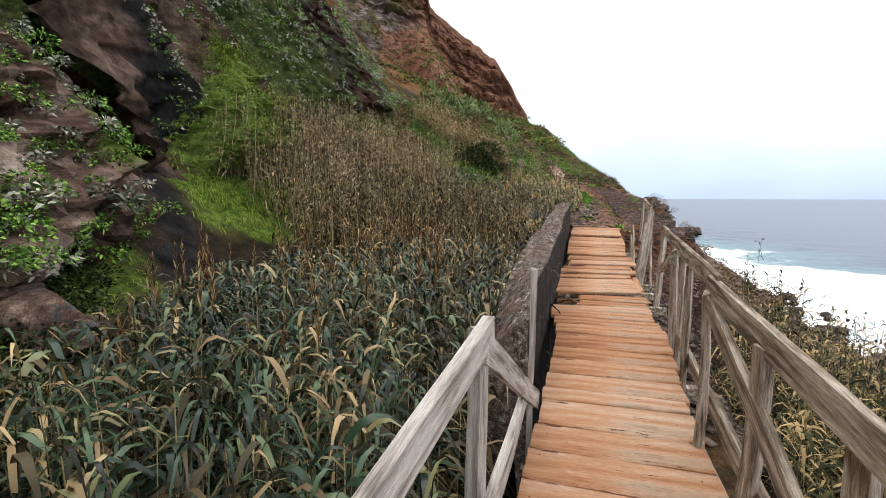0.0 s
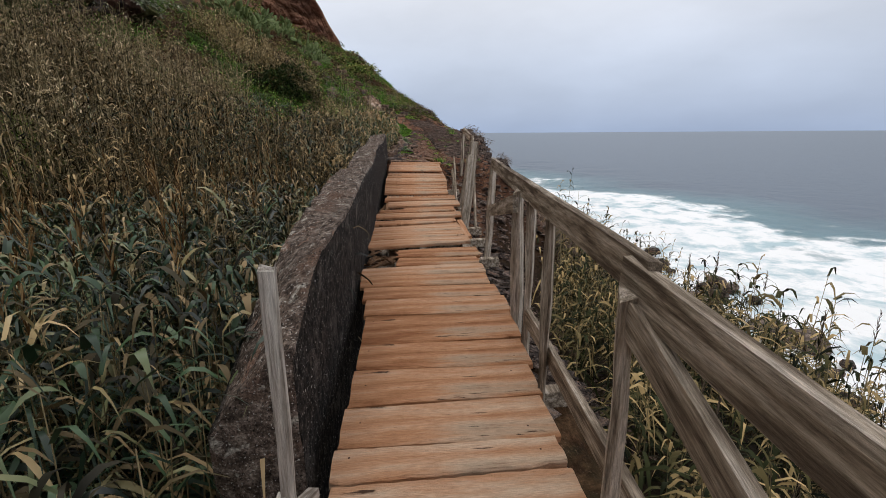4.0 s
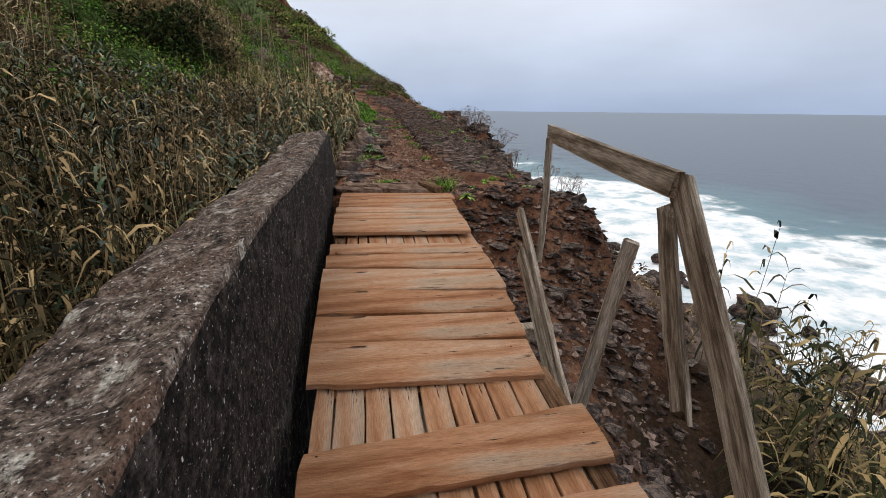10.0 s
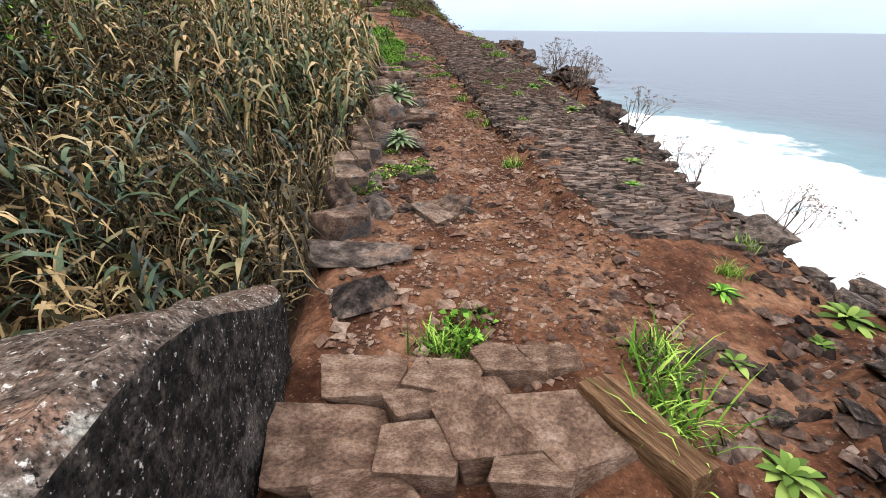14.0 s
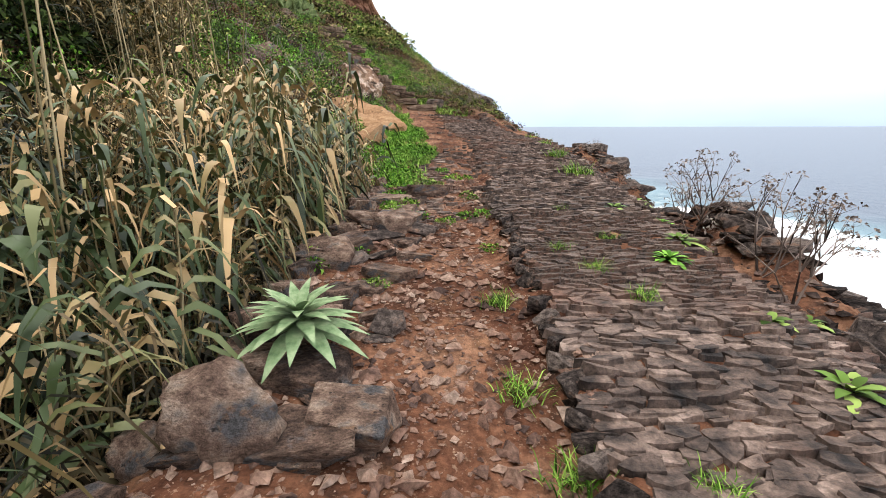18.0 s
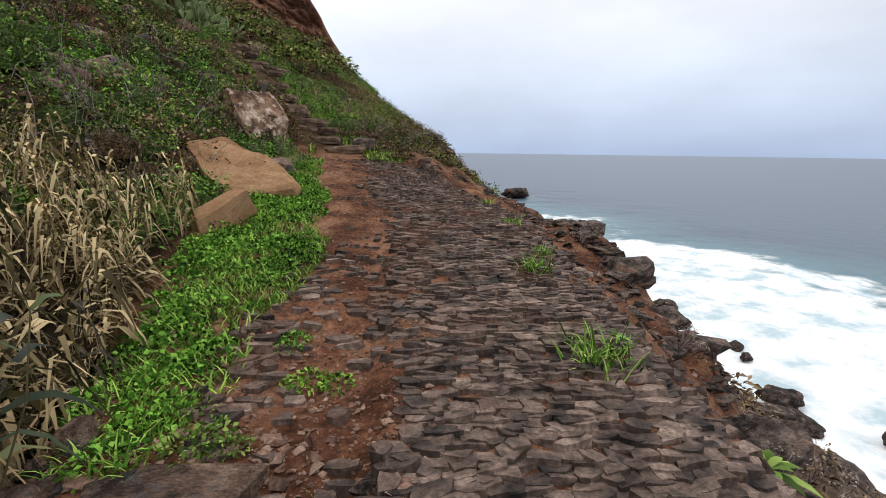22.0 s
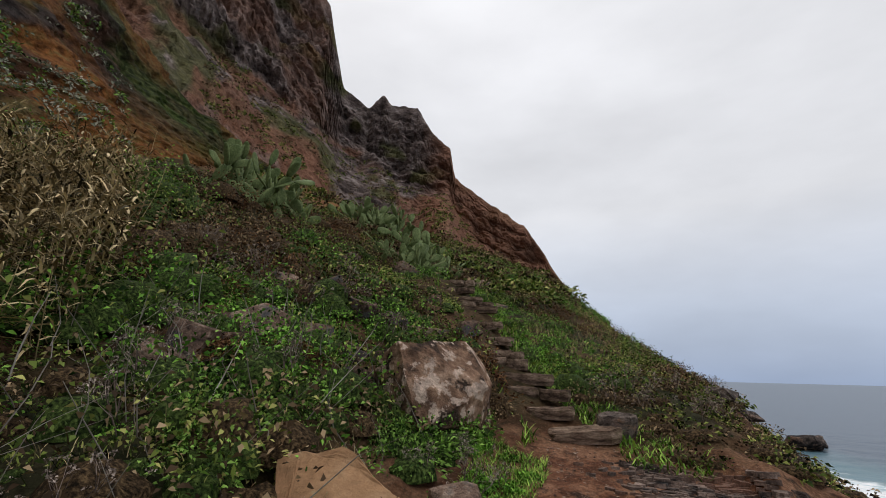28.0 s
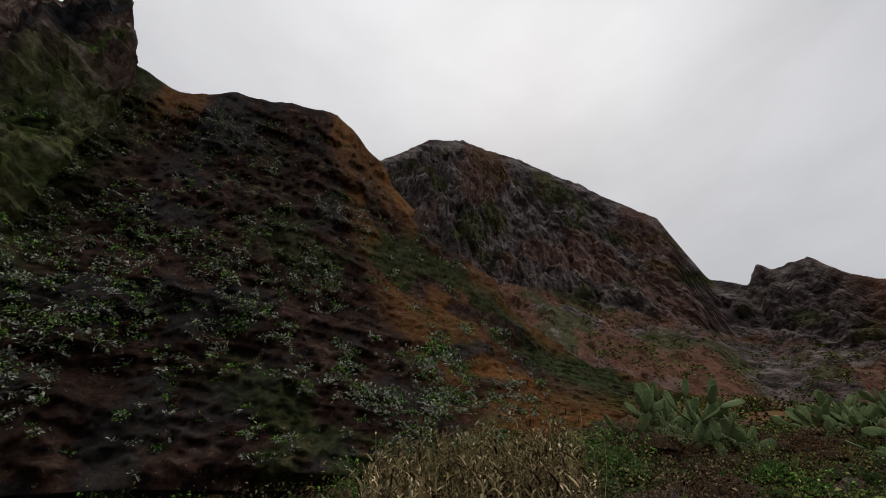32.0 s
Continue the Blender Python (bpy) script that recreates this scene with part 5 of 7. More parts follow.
    # dry low reeds further on
    x, y = scatter(rng, 620, -4.2, -0.2, 25.0, 29.4, lambda x, y: x < np.interp(y, [25, 26, 27.3, 29.4], [-0.2, -0.42, -1.0, -1.4]))
    stem, blades = reed_arrays(rng, x, y, rng.uniform(0.35, 0.95, len(x)), 15, 0.36, 0.022, 1.3, segs=3)
    stuff("withered_reeds", blades, M_straw, "withered low reeds and dead leaves", "reeds")
    x, y = scatter(rng, 2000, -11.5, -4.8, 27.2, 36, lambda x, y: (fbm(x * 0.4, y * 0.4, 3, 2) > -0.35 - 0.3 * (y < 33)) & (x > cliff_foot(y) + 1.5) & (y < 28 - 0.66 * x) & (y > 27.3 - 0.2 * x))
    tall = rng.uniform(0.95, 1.8, len(x))
    stem, blades = reed_arrays(rng, x, y, tall, 15, 0.44, 0.026, 0.5, segs=3)
    stuff("straw_reed_stems", stem, M_straw, "pale dry reed stems below the cliff", "reeds")
    stuff("straw_reeds", blades, M_pale_straw, "pale straw reeds at the foot of the cliff", "reeds")
    x, y = scatter(rng, 420, -7.6, -4.3, 26.9, 29.2, lambda x, y: (y < 27.75 - 0.2 * x))
    stem, blades = reed_arrays(rng, x, y, rng.uniform(1.0, 1.7, len(x)), 16, 0.5, 0.03, 0.7, segs=3)
    stuff("cliff_foot_reed_stems", stem, M_stalk, "stems of green reeds below the cliff", "reeds")
    stuff("cliff_foot_reeds", blades, M_seaward, "grey-green reeds beside the straw clump", "reeds")
    # seaward slope
    x, y = scatter(rng, 2600, 1.9, 10.5, -9, 18, lambda x, y: (x < 8.3 + 1.6 * fbm(y * 0.35, 3.0, 0, 2)) & (y < 16 + 1.2 * fbm(x * 0.5, 1.0, 0, 2)) & (x > 1.9 + 0.35 * smooth(6, 8, y) + 1.2 * smooth(9, 14, y) + 0.35 * np.maximum(0, y - 14)))
    tall = rng.uniform(1.4, 2.2, len(x)) * (0.75 + 0.25 * smooth(2, 4, x)) * (1 + 0.4 * smooth(12, 7, y) * smooth(3.5, 5.5, x))
    stem, blades = reed_arrays(rng, x, y, tall, 16, 0.55, 0.032, 0.8, segs=3)
    tops = stem[0].reshape(-1, 12, 3)[:, 9:].mean(1) - np.array([0, 0, 0.05])
    stuff("seaward_reed_stems", stem, M_stalk, "stems of reeds on the seaward slope", "reeds")
    stuff("seaward_reeds", blades, M_seaward, "green and yellowed reeds on the seaward slope", "reeds")
    u, w = scatter(rng, 500, 5.0, 14.0, -6, 45, lambda u, w: (u > 9.5) | (w > 17))
    stuff("slope_scrub", clump_arrays(rng, on_land(u, w, -0.05), rng.uniform(0.2, 0.6, len(u)), 70, 0.12, 0.7, 0.4), M_dry_shrub, "dry brown scrub on the slope above the shore", "scrub")
    pick = (rng.random(len(tops)) < 0.14) & (tops[:, 1] < 12.5)
    stuff("seaward_plumes", plume_arrays(rng, tops[pick], rng.uniform(0.3, 0.5, pick.sum())), M_grey_plume, "grey reed plumes above the surf", "reed plumes")


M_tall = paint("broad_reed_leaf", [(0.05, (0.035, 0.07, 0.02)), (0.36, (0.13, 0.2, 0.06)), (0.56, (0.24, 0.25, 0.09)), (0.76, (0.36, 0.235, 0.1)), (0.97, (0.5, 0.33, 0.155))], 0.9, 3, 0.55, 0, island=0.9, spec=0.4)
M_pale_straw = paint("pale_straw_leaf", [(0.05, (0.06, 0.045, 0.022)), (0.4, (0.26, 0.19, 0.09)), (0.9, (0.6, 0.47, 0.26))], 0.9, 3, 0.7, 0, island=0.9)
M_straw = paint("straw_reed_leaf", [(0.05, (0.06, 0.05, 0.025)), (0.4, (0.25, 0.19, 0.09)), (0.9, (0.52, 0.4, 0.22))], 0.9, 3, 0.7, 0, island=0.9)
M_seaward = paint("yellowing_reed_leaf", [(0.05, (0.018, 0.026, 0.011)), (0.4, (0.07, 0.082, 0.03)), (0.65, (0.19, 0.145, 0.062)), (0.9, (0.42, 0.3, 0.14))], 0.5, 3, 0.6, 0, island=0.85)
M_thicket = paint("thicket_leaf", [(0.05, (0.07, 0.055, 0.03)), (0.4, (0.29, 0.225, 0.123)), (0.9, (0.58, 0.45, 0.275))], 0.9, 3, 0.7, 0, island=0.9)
M_grey_plume = paint("grey_plume", [(0.1, (0.05, 0.04, 0.03)), (0.6, (0.16, 0.12, 0.09))], 3, 3, 0.9, 0, island=0.8)


def clump_arrays(rng, centre, radius, count, leaf, squash=0.7, aspect=0.5, droop=0.3):
    """Shrubs: short leaves on the skin and inside of uneven mounds. centre n x 3, radius n."""
    n = len(centre)
    c, r = np.repeat(centre, count, 0), np.repeat(radius, count)
    d = rng.normal(0, 1, (n * count, 3))
    d[:, 2] = np.abs(d[:, 2]) * 0.9 + 0.05
    d /= np.linalg.norm(d, axis=1, keepdims=True)
    lump = 1 + 0.38 * vnoise(d[:, 0] * 1.7 + c[:, 0] * 3, d[:, 1] * 1.7 + c[:, 1] * 3, d[:, 2] * 1.7) + 0.2 * vnoise(d[:, 0] * 4 + c[:, 0], d[:, 1] * 4, d[:, 2] * 4 + c[:, 1])
    at = c + d * (r * lump * (0.72 + 0.3 * rng.random(n * count)))[:, None] * np.array([1, 1, squash])
    way = d + rng.normal(0, 0.5, d.shape)
    L = leaf * (0.6 + 0.8 * rng.random(n * count)) * np.sqrt(r / radius.mean())
    return leaves(at, way, L, L * aspect, droop, rng)


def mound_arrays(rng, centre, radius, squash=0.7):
    """Low uneven domes added inside each shrub; their dark colour stands for the shade within."""
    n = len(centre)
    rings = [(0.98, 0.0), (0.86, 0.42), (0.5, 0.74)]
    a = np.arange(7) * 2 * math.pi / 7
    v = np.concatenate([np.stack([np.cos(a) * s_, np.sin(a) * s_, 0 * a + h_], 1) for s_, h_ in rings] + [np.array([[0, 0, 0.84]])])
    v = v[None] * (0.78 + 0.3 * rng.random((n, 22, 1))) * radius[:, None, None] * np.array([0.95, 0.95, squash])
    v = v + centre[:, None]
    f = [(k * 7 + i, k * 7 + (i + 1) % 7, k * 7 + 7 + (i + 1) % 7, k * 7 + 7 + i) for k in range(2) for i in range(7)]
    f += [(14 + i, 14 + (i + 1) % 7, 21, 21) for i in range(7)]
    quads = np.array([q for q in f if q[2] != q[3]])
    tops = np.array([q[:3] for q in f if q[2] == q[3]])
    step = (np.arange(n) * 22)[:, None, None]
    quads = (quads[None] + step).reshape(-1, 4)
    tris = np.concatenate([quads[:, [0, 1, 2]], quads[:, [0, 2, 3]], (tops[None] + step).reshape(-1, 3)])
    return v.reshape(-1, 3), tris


def leaves(at, way, length, width, droop, rng):
    """Pointed oval leaves, one folded blade of four corners each."""
    n = len(at)
    way = way / np.linalg.norm(way, axis=1, keepdims=True)
    side = np.cross(way, rng.normal(0, 1, (n, 3)))
    side /= np.linalg.norm(side, axis=1, keepdims=True) + 1e-9
    mid = at + way * (length * 0.5)[:, None]
    tip = at + way * length[:, None]
    tip[:, 2] -= droop * length
    v = np.stack([at, mid - side * (width / 2)[:, None], tip, mid + side * (width / 2)[:, None]], 1).reshape(-1, 3)
    return v, np.arange(4 * n).reshape(n, 4)


def grass_arrays(rng, x, y, tall, width=0.012, spread=0.5, z=None):
    n = len(x)
    z = (height(x, y) if z is None else z) - 0.01
    ang = rng.random(n) * 6.3
    way = np.stack([np.cos(ang) * spread, np.sin(ang) * spread, np.ones(n)], 1)
    return ribbons(np.stack([x, y, z], 1), way, tall * (0.6 + 0.7 * rng.random(n)), np.full(n, width) * (0.6 + 0.8 * rng.random(n)), 0.25 + 0.4 * rng.random(n), 3, (0.9, 0.8, 0.5, 0.05))


def on_land(x, y, up=0.0):
    return np.stack([x, y, height(x, y) + up], 1)


def build_hillside():
    rng = np.random.default_rng(23)
    hill = lambda x, y: (x < np.interp(y, [18, 25, 28, 30, 34, 36, 40, 48, 60], [-4.4, -4.0, -3.0, -1.9, -2.0, -1.0, 1.6, 2.2, -1.6])) & (x > cliff_foot(y) - 0.5) & (steps_off(x, y) > 0.75)  # noqa: E731
    x, y = scatter(rng, 5600, -13, 2.5, 18, 62, hill)
    r = (0.1 + 0.55 * rng.random(len(x)) ** 2.2) * (1 + 0.5 * smooth(-3, -8, x)) * (1 - 0.4 * smooth(37, 39.5, y))
    kind = 1.25 * fbm(x * 0.5, y * 0.5, 6, 3) + rng.normal(0, 0.2, len(x)) - 0.02 - 0.7 * np.exp(-((x + 7.2) / 2.4) ** 2 - ((y - 35) / 2.6) ** 2) + 0.6 * smooth(-6, -4.5, x) * smooth(36, 34, y)
    for lo, hi, mat, name, label, leaf in ((-9, -0.42, M_rust_herb, "rusty_herbs", "rust-red withered herbs on the hillside", 0.05), (-0.42, 0.0, M_dry_shrub, "dry_scrub", "dry brown scrub on the hillside", 0.055),
                                           (0.0, 0.4, M_shrub, "green_scrub", "dark green scrub covering the hillside", 0.06), (0.4, 9, M_lush, "leafy_herbs", "bright green leafy herbs on the hillside", 0.05)):
        k = (kind >= lo) & (kind < hi)
        stuff(name, clump_arrays(rng, on_land(x[k], y[k], -0.05), r[k] * 1.1, 125, leaf * 0.95, 1.1, 0.5), mat, label, "scrub")
        stuff(name + "_hearts", mound_arrays(rng, on_land(x[k], y[k], -0.08), r[k] * 0.72, 1.05), M_dry_heart_shade if hi < 0.1 else M_heart_shade, "dark domes standing for shade inside the hillside shrubs", "scrub")
    x, y = scatter(rng, 1300, -24, -3, 44, 86, lambda x, y: fbm(x * 0.2, y * 0.2, 3, 2) > -0.25)
    r = rng.uniform(0.35, 0.9, len(x))
    k = rng.random(len(x)) < 0.45
    stuff("far_scrub", clump_arrays(rng, on_land(x[k], y[k], -0.1), r[k], 70, 0.22, 0.6), M_shrub, "green scrub high on the slope", "scrub")
    stuff("far_dry_scrub", clump_arrays(rng, on_land(x[~k], y[~k], -0.1), r[~k], 70, 0.2, 0.6), M_dry_shrub, "rust-brown scrub high on the slope", "scrub")
    c = FAR_SLOPE[0]
    r = rng.uniform(0.4, 1.5, len(c))
    k = rng.random(len(c)) < 0.5
    stuff("cliff_foot_scrub", clump_arrays(rng, c[k], r[k], 40, 0.5, 0.6), M_shrub, "green scrub on the slope under the high cliff", "scrub")
    stuff("cliff_foot_dry_scrub", clump_arrays(rng, c[~k], r[~k], 40, 0.45, 0.6), M_dry_shrub, "rust-brown scrub on the slope under the high cliff", "scrub")
    x, y = scatter(rng, 30000, -12, 2.4, 30, 56, lambda x, y: hill(x, y) & (fbm(x * 0.6, y * 0.6, 8, 2) > -0.1))
    stuff("hill_grass", grass_arrays(rng, x, y, rng.uniform(0.12, 0.35, len(x)), 0.014, 0.6), M_shrub, "rough grass between the shrubs", "grass")
    x, y = scatter(rng, 26000, -12, 2.0, 30, 52, lambda x, y: hill(x, y) & (fbm(x * 0.5, y * 0.5, 15, 2) > 0.0))
    stuff("straw_grass", grass_arrays(rng, x, y, rng.uniform(0.15, 0.45, len(x)), 0.01, 0.5), M_straw, "dry straw grass on the hillside", "grass")
    # bright grass beside the steps
    x, y = scatter(rng, 70000, -5.6, 2.4, 34.2, 54, lambda x, y: (steps_off(x, y) < 1.5) & (x > steps_x(y) - 0.72) & (steps_off(x, y) > 0.55 - 0.15 * fbm(x * 1.5, y * 1.5, 2, 2)))
    stuff("step_grass", grass_arrays(rng, x, y, rng.uniform(0.12, 0.3, len(x)), 0.022, 0.6), M_grass, "fresh green grass beside the stone steps", "grass")
    # seaward shoulder
    x, y = scatter(rng, 700, -0.5, 4.2, 34.3, 58, lambda x, y: (steps_off(x, y) > 1.1) & (x > steps_x(y)))
    r = rng.uniform(0.14, 0.46, len(x))
    k = rng.random(len(x)) < 0.5
    stuff("shoulder_hearts", mound_arrays(rng, on_land(x, y, -0.06), r * 0.8, 0.6), M_dry_heart_shade, "dark domes standing for shade inside the shoulder scrub", "scrub")
    stuff("shoulder_scrub", clump_arrays(rng, on_land(x[k], y[k], -0.05), r[k], 110, 0.06, 0.6), M_shrub, "low green scrub on the seaward shoulder", "scrub")
    stuff("shoulder_dry_scrub", clump_arrays(rng, on_land(x[~k], y[~k], -0.05), r[~k], 110, 0.055, 0.6), M_dry_shrub, "low brown scrub on the seaward shoulder", "scrub")


STEPS = [(-0.42, 34.9, 1.92), (-0.95, 35.5, 2.16), (-1.34, 36.0, 2.42), (-1.5, 36.4, 2.6), (-1.95, 36.9, 2.83), (-2.25, 37.45, 3.1), (-2.65, 38.2, 3.36), (-3.1, 39.0, 3.64), (-3.5, 39.7, 3.92), (-3.85, 40.25, 4.2),
         (-4.3, 40.8, 4.5), (-4.75, 41.35, 4.84), (-5.0, 42.1, 5.15), (-5.3, 43.1, 5.55), (-5.6, 44.2, 6.0)]


def steps_x(y):
    return np.interp(y, [s[1] for s in STEPS], [s[0] for s in STEPS])


def steps_off(x, y):
    """Distance from the flight of steps, sideways."""
    return np.where((y > 34.4) & (y < 45), np.abs(x - steps_x(y)), 9.0)


def build_strip():
    """Lush greenery along the landward side of the upper trail."""
    rng = np.random.default_rng(31)
    left = lambda y: np.interp(y, [25, 26, 28, 31, 34], [-0.15, -0.45, -1.0, -1.1, -1.5])  # noqa: E731
    right = lambda y: np.interp(y, [25, 26, 28, 30, 31.5, 34], [0.2, 0.2, 0.32, 0.0, -0.25, -0.75])  # noqa: E731
    inside = lambda x, y: (x > left(y)) & (x < right(y) + 0.12 * fbm(y * 2, 0, 0, 2))  # noqa: E731
    x, y = scatter(rng, 34000, -1.6, 0.5, 25.2, 34.2, inside)
    stuff("trail_grass", grass_arrays(rng, x, y, rng.uniform(0.06, 0.2, len(x)), 0.011, 0.6), M_grass, "fresh green grass edging the trail", "grass")
    x, y = scatter(rng, 420, -1.6, 0.2, 25.3, 34.0, lambda x, y: inside(x + 0.12, y))
    stuff("leafy_strip", clump_arrays(rng, on_land(x, y, -0.02), rng.uniform(0.07, 0.17, len(x)), 150, 0.034, 0.7, 0.75), M_lush, "bright leafy clover and herbs edging the trail", "herbs")
    x, y = scatter(rng, 520, -6.5, -1.5, 28, 34.8, lambda x, y: (x < -1.5) & (fbm(x * 0.6, y * 0.6, 21, 2) > -0.1) & ~((x > -2.6) & (y > 30.4) & (y < 32.4)))
    r = rng.uniform(0.15, 0.45, len(x))
    stuff("bank_hearts", mound_arrays(rng, on_land(x, y, -0.08), r * 0.8, 0.8), M_heart_shade, "dark domes standing for shade inside the bank shrubs", "scrub")
    stuff("dark_leafy_bank", clump_arrays(rng, on_land(x, y, -0.05), r, 240, 0.052, 0.85, 0.42), M_bank, "dark leafy shrubs on the bank above the trail", "scrub")


def rosette(name, rng, n, size, width, rise, material, droop=0.5):
    ang = np.arange(n) * 2.399 + rng.normal(0, 0.1, n)
    t = np.arange(n) / n
    way = np.stack([np.cos(ang), np.sin(ang), rise + 1.6 * t ** 2], 1)
    v, f = ribbons(np.zeros((n, 3)) + np.stack([0 * t, 0 * t, 0.05 * t * size], 1), way, size * (1.0 - 0.45 * t), width * size * (1 - 0.3 * t), np.full(n, droop), 4, (0.45, 0.8, 1.0, 0.75, 0.05))
    return fast_mesh(name, v, f, material)


def build_rosettes():
    rng = np.random.default_rng(41)
    kinds = [rosette("rosette", rng, 22, 0.3, 0.22, 0.35, M_bright), rosette("rosette", rng, 16, 0.22, 0.3, 0.3, M_bright), rosette("rosette", rng, 26, 0.26, 0.18, 0.5, M_lush)]
    spots = [(2.31, 21.43, 1), (2.34, 21.99, 1), (1.95, 18.9, 0.8), (2.25, 19.5, 0.9), (2.55, 20.6, 1.0), (2.2, 22.9, 1.1), (2.45, 23.3, 1.0), (2.3, 24.4, 1.2), (2.6, 24.0, 0.9), (2.35, 17.1, 1.0), (2.0, 16.9, 0.8), (1.7, 17.3, 0.7),
             (2.75, 17.1, 0.9), (1.35, 16.7, 0.8), (1.1, 15.3, 0.8), (2.9, 25.4, 1.0), (2.7, 22.2, 0.9), (2.5, 26.3, 0.8), (1.15, 16.15, 0.7), (2.1, 20.1, 0.7), (1.0, 7.6, 0.8)]
    for i, (x, y, s) in enumerate(spots):
        ob = tagged(new("rosette_plant", kinds[i % 3]), "bright green leafy rosette plant among stones", "plant", "trailside rosettes")
        ob.matrix_world = pose(x, y, float(height(x, y)) - 0.01, 0, 0, 57 * i) @ Matrix.Scale(s * 0.9, 4)
    # the pale one on the border stones, and its smaller neighbours
    pale = fast_mesh("leaf", *ribbons(np.zeros((1, 3)), np.array([[1.0, 0, 0.0]]), np.array([1.0]), np.array([0.29]), np.array([0.6]), 6, (0.35, 0.6, 0.95, 1.0, 0.8, 0.45, 0.04)), M_pale_leaf)
    for x, y, s, up in ((-0.05, 21.68, 1.0, 0.17), (-0.05, 20.0, 0.6, 0.12)):
        ob = tagged(new("pale_rosette"), "pale grey-green rosette plant growing between border stones", "plant", "trailside rosettes")
        ob.matrix_world = pose(x, y, float(height(x, y)) + up, 0, 0, x * 300) @ Matrix.Scale(s, 4)
        for k in range(42):
            part("leaf", pale, ob).matrix_basis = pose(0, 0, 0.002 * k, 0, 0, k * 137.5) @ pose(0, 0, 0, 0, -14 - 56 * (k / 42) ** 1.3, 0) @ Matrix.Scale(0.31 * (1 - 0.45 * k / 42), 4)
    # herbs among the border stones
    for i, (x, y, s) in enumerate([(0.12, 17.0, 1.1), (-0.35, 18.9, 1.0), (-0.1, 19.3, 0.9), (0.05, 19.4, 0.8), (0.0, 20.3, 1.0), (-0.3, 22.9, 1.1), (-0.2, 23.2, 0.9), (0.12, 22.5, 0.6), (0.2, 24.4, 1.0), (0.3, 24.0, 0.9), (-0.15, 20.0, 0.7),
                                   (0.6, 23.9, 0.6), (0.85, 24.2, 0.8), (0.9, 24.9, 0.7), (1.0, 23.3, 0.6), (-0.05, 24.9, 0.8), (0.3, 25.4, 0.9), (0.75, 25.9, 0.9), (0.5, 26.3, 0.8)]):
        v, f = clump_arrays(np.random.default_rng(i), np.zeros((3, 3)) + np.random.default_rng(i).normal(0, 0.08, (3, 3)) * (1, 1, 0), np.array([0.1, 0.08, 0.12]), 120, 0.034, 0.7, 0.6)
        ob = tagged(new("herb_tuft", fast_mesh("herb_tuft", v, f, (M_lush, M_bright, M_grass)[i % 3])), "small green herb tuft between stones", "plant", "herb tufts")
        ob.matrix_world = pose(x, y, float(height(x, y)), 0, 0, 40 * i) @ Matrix.Scale(s, 4)
    # grass tufts
    for i, (x, y, s) in enumerate([(0.82, 16.35, 1.5), (0.95, 16.7, 1.3), (0.05, 16.9, 1.0), (2.35, 27.6, 1.3), (2.3, 26.0, 1.7), (2.5, 29.5, 1.0), (1.75, 22.2, 0.7), (1.6, 22.6, 0.6), (1.9, 23.3, 0.6), (1.45, 23.0, 0.6), (1.7, 24.2, 0.6), (0.95, 22.3, 0.7),
                                   (1.1, 21.0, 0.8), (0.98, 21.5, 0.8), (1.5, 20.9, 0.6), (2.6, 28.3, 1.0), (0.2, 26.9, 0.7), (2.4, 31, 1.0), (1.05, 19.6, 0.8), (2.3, 17.9, 0.7), (1.9, 17.5, 0.7)]):
        r2 = np.random.default_rng(100 + i)
        v, f = grass_arrays(r2, r2.normal(0, 0.06, 130), r2.normal(0, 0.06, 130), r2.uniform(0.12, 0.26, 130), 0.008, 0.55, np.zeros(130))
        ob = tagged(new("grass_tuft", fast_mesh("grass_tuft", v, f, M_grass)), "tuft of fresh green grass", "grass", "grass tufts")
        ob.matrix_world = pose(x, y, float(height(x, y)), 0, 0, 70 * i) @ Matrix.Scale(s, 4)


M_pale_leaf = paint("pale_fleshy_leaf", [(0.1, (0.09, 0.15, 0.065)), (0.5, (0.2, 0.29, 0.14)), (0.9, (0.33, 0.4, 0.23))], 4, 4, 0.5, 0, island=0.4)


def dry_bush(seed, size):
    """A bare branching shrub: forked twigs with small dead heads."""
    rng = np.random.default_rng(seed)
    a, b, r, heads = [], [], [], []

    def grow(p, d, length, depth):
        q = p + d * length
        a.append(p), b.append(q), r.append(0.0025 + 0.003 * depth)
        if depth == 0:
            heads.append(q)
            return
        for _ in range(3 if depth > 1 else 2):
            nd = d + rng.normal(0, 0.42, 3) + np.array([0, 0, 0.12])
            grow(q, nd / np.linalg.norm(nd), length * rng.uniform(0.6, 0.85), depth - 1)
    for _ in range(3):
        d = np.array([rng.normal(0, 0.4), rng.normal(0, 0.4), 1.0])
        grow(np.zeros(3), d / np.linalg.norm(d), size * 0.3, 3)
    twigs = stalks(np.array(a), np.array(b), np.array(r))
    h = clump_arrays(rng, np.array(heads), np.full(len(heads), 0.014), 8, 0.022, 1.0, 0.6)
    return twigs, h


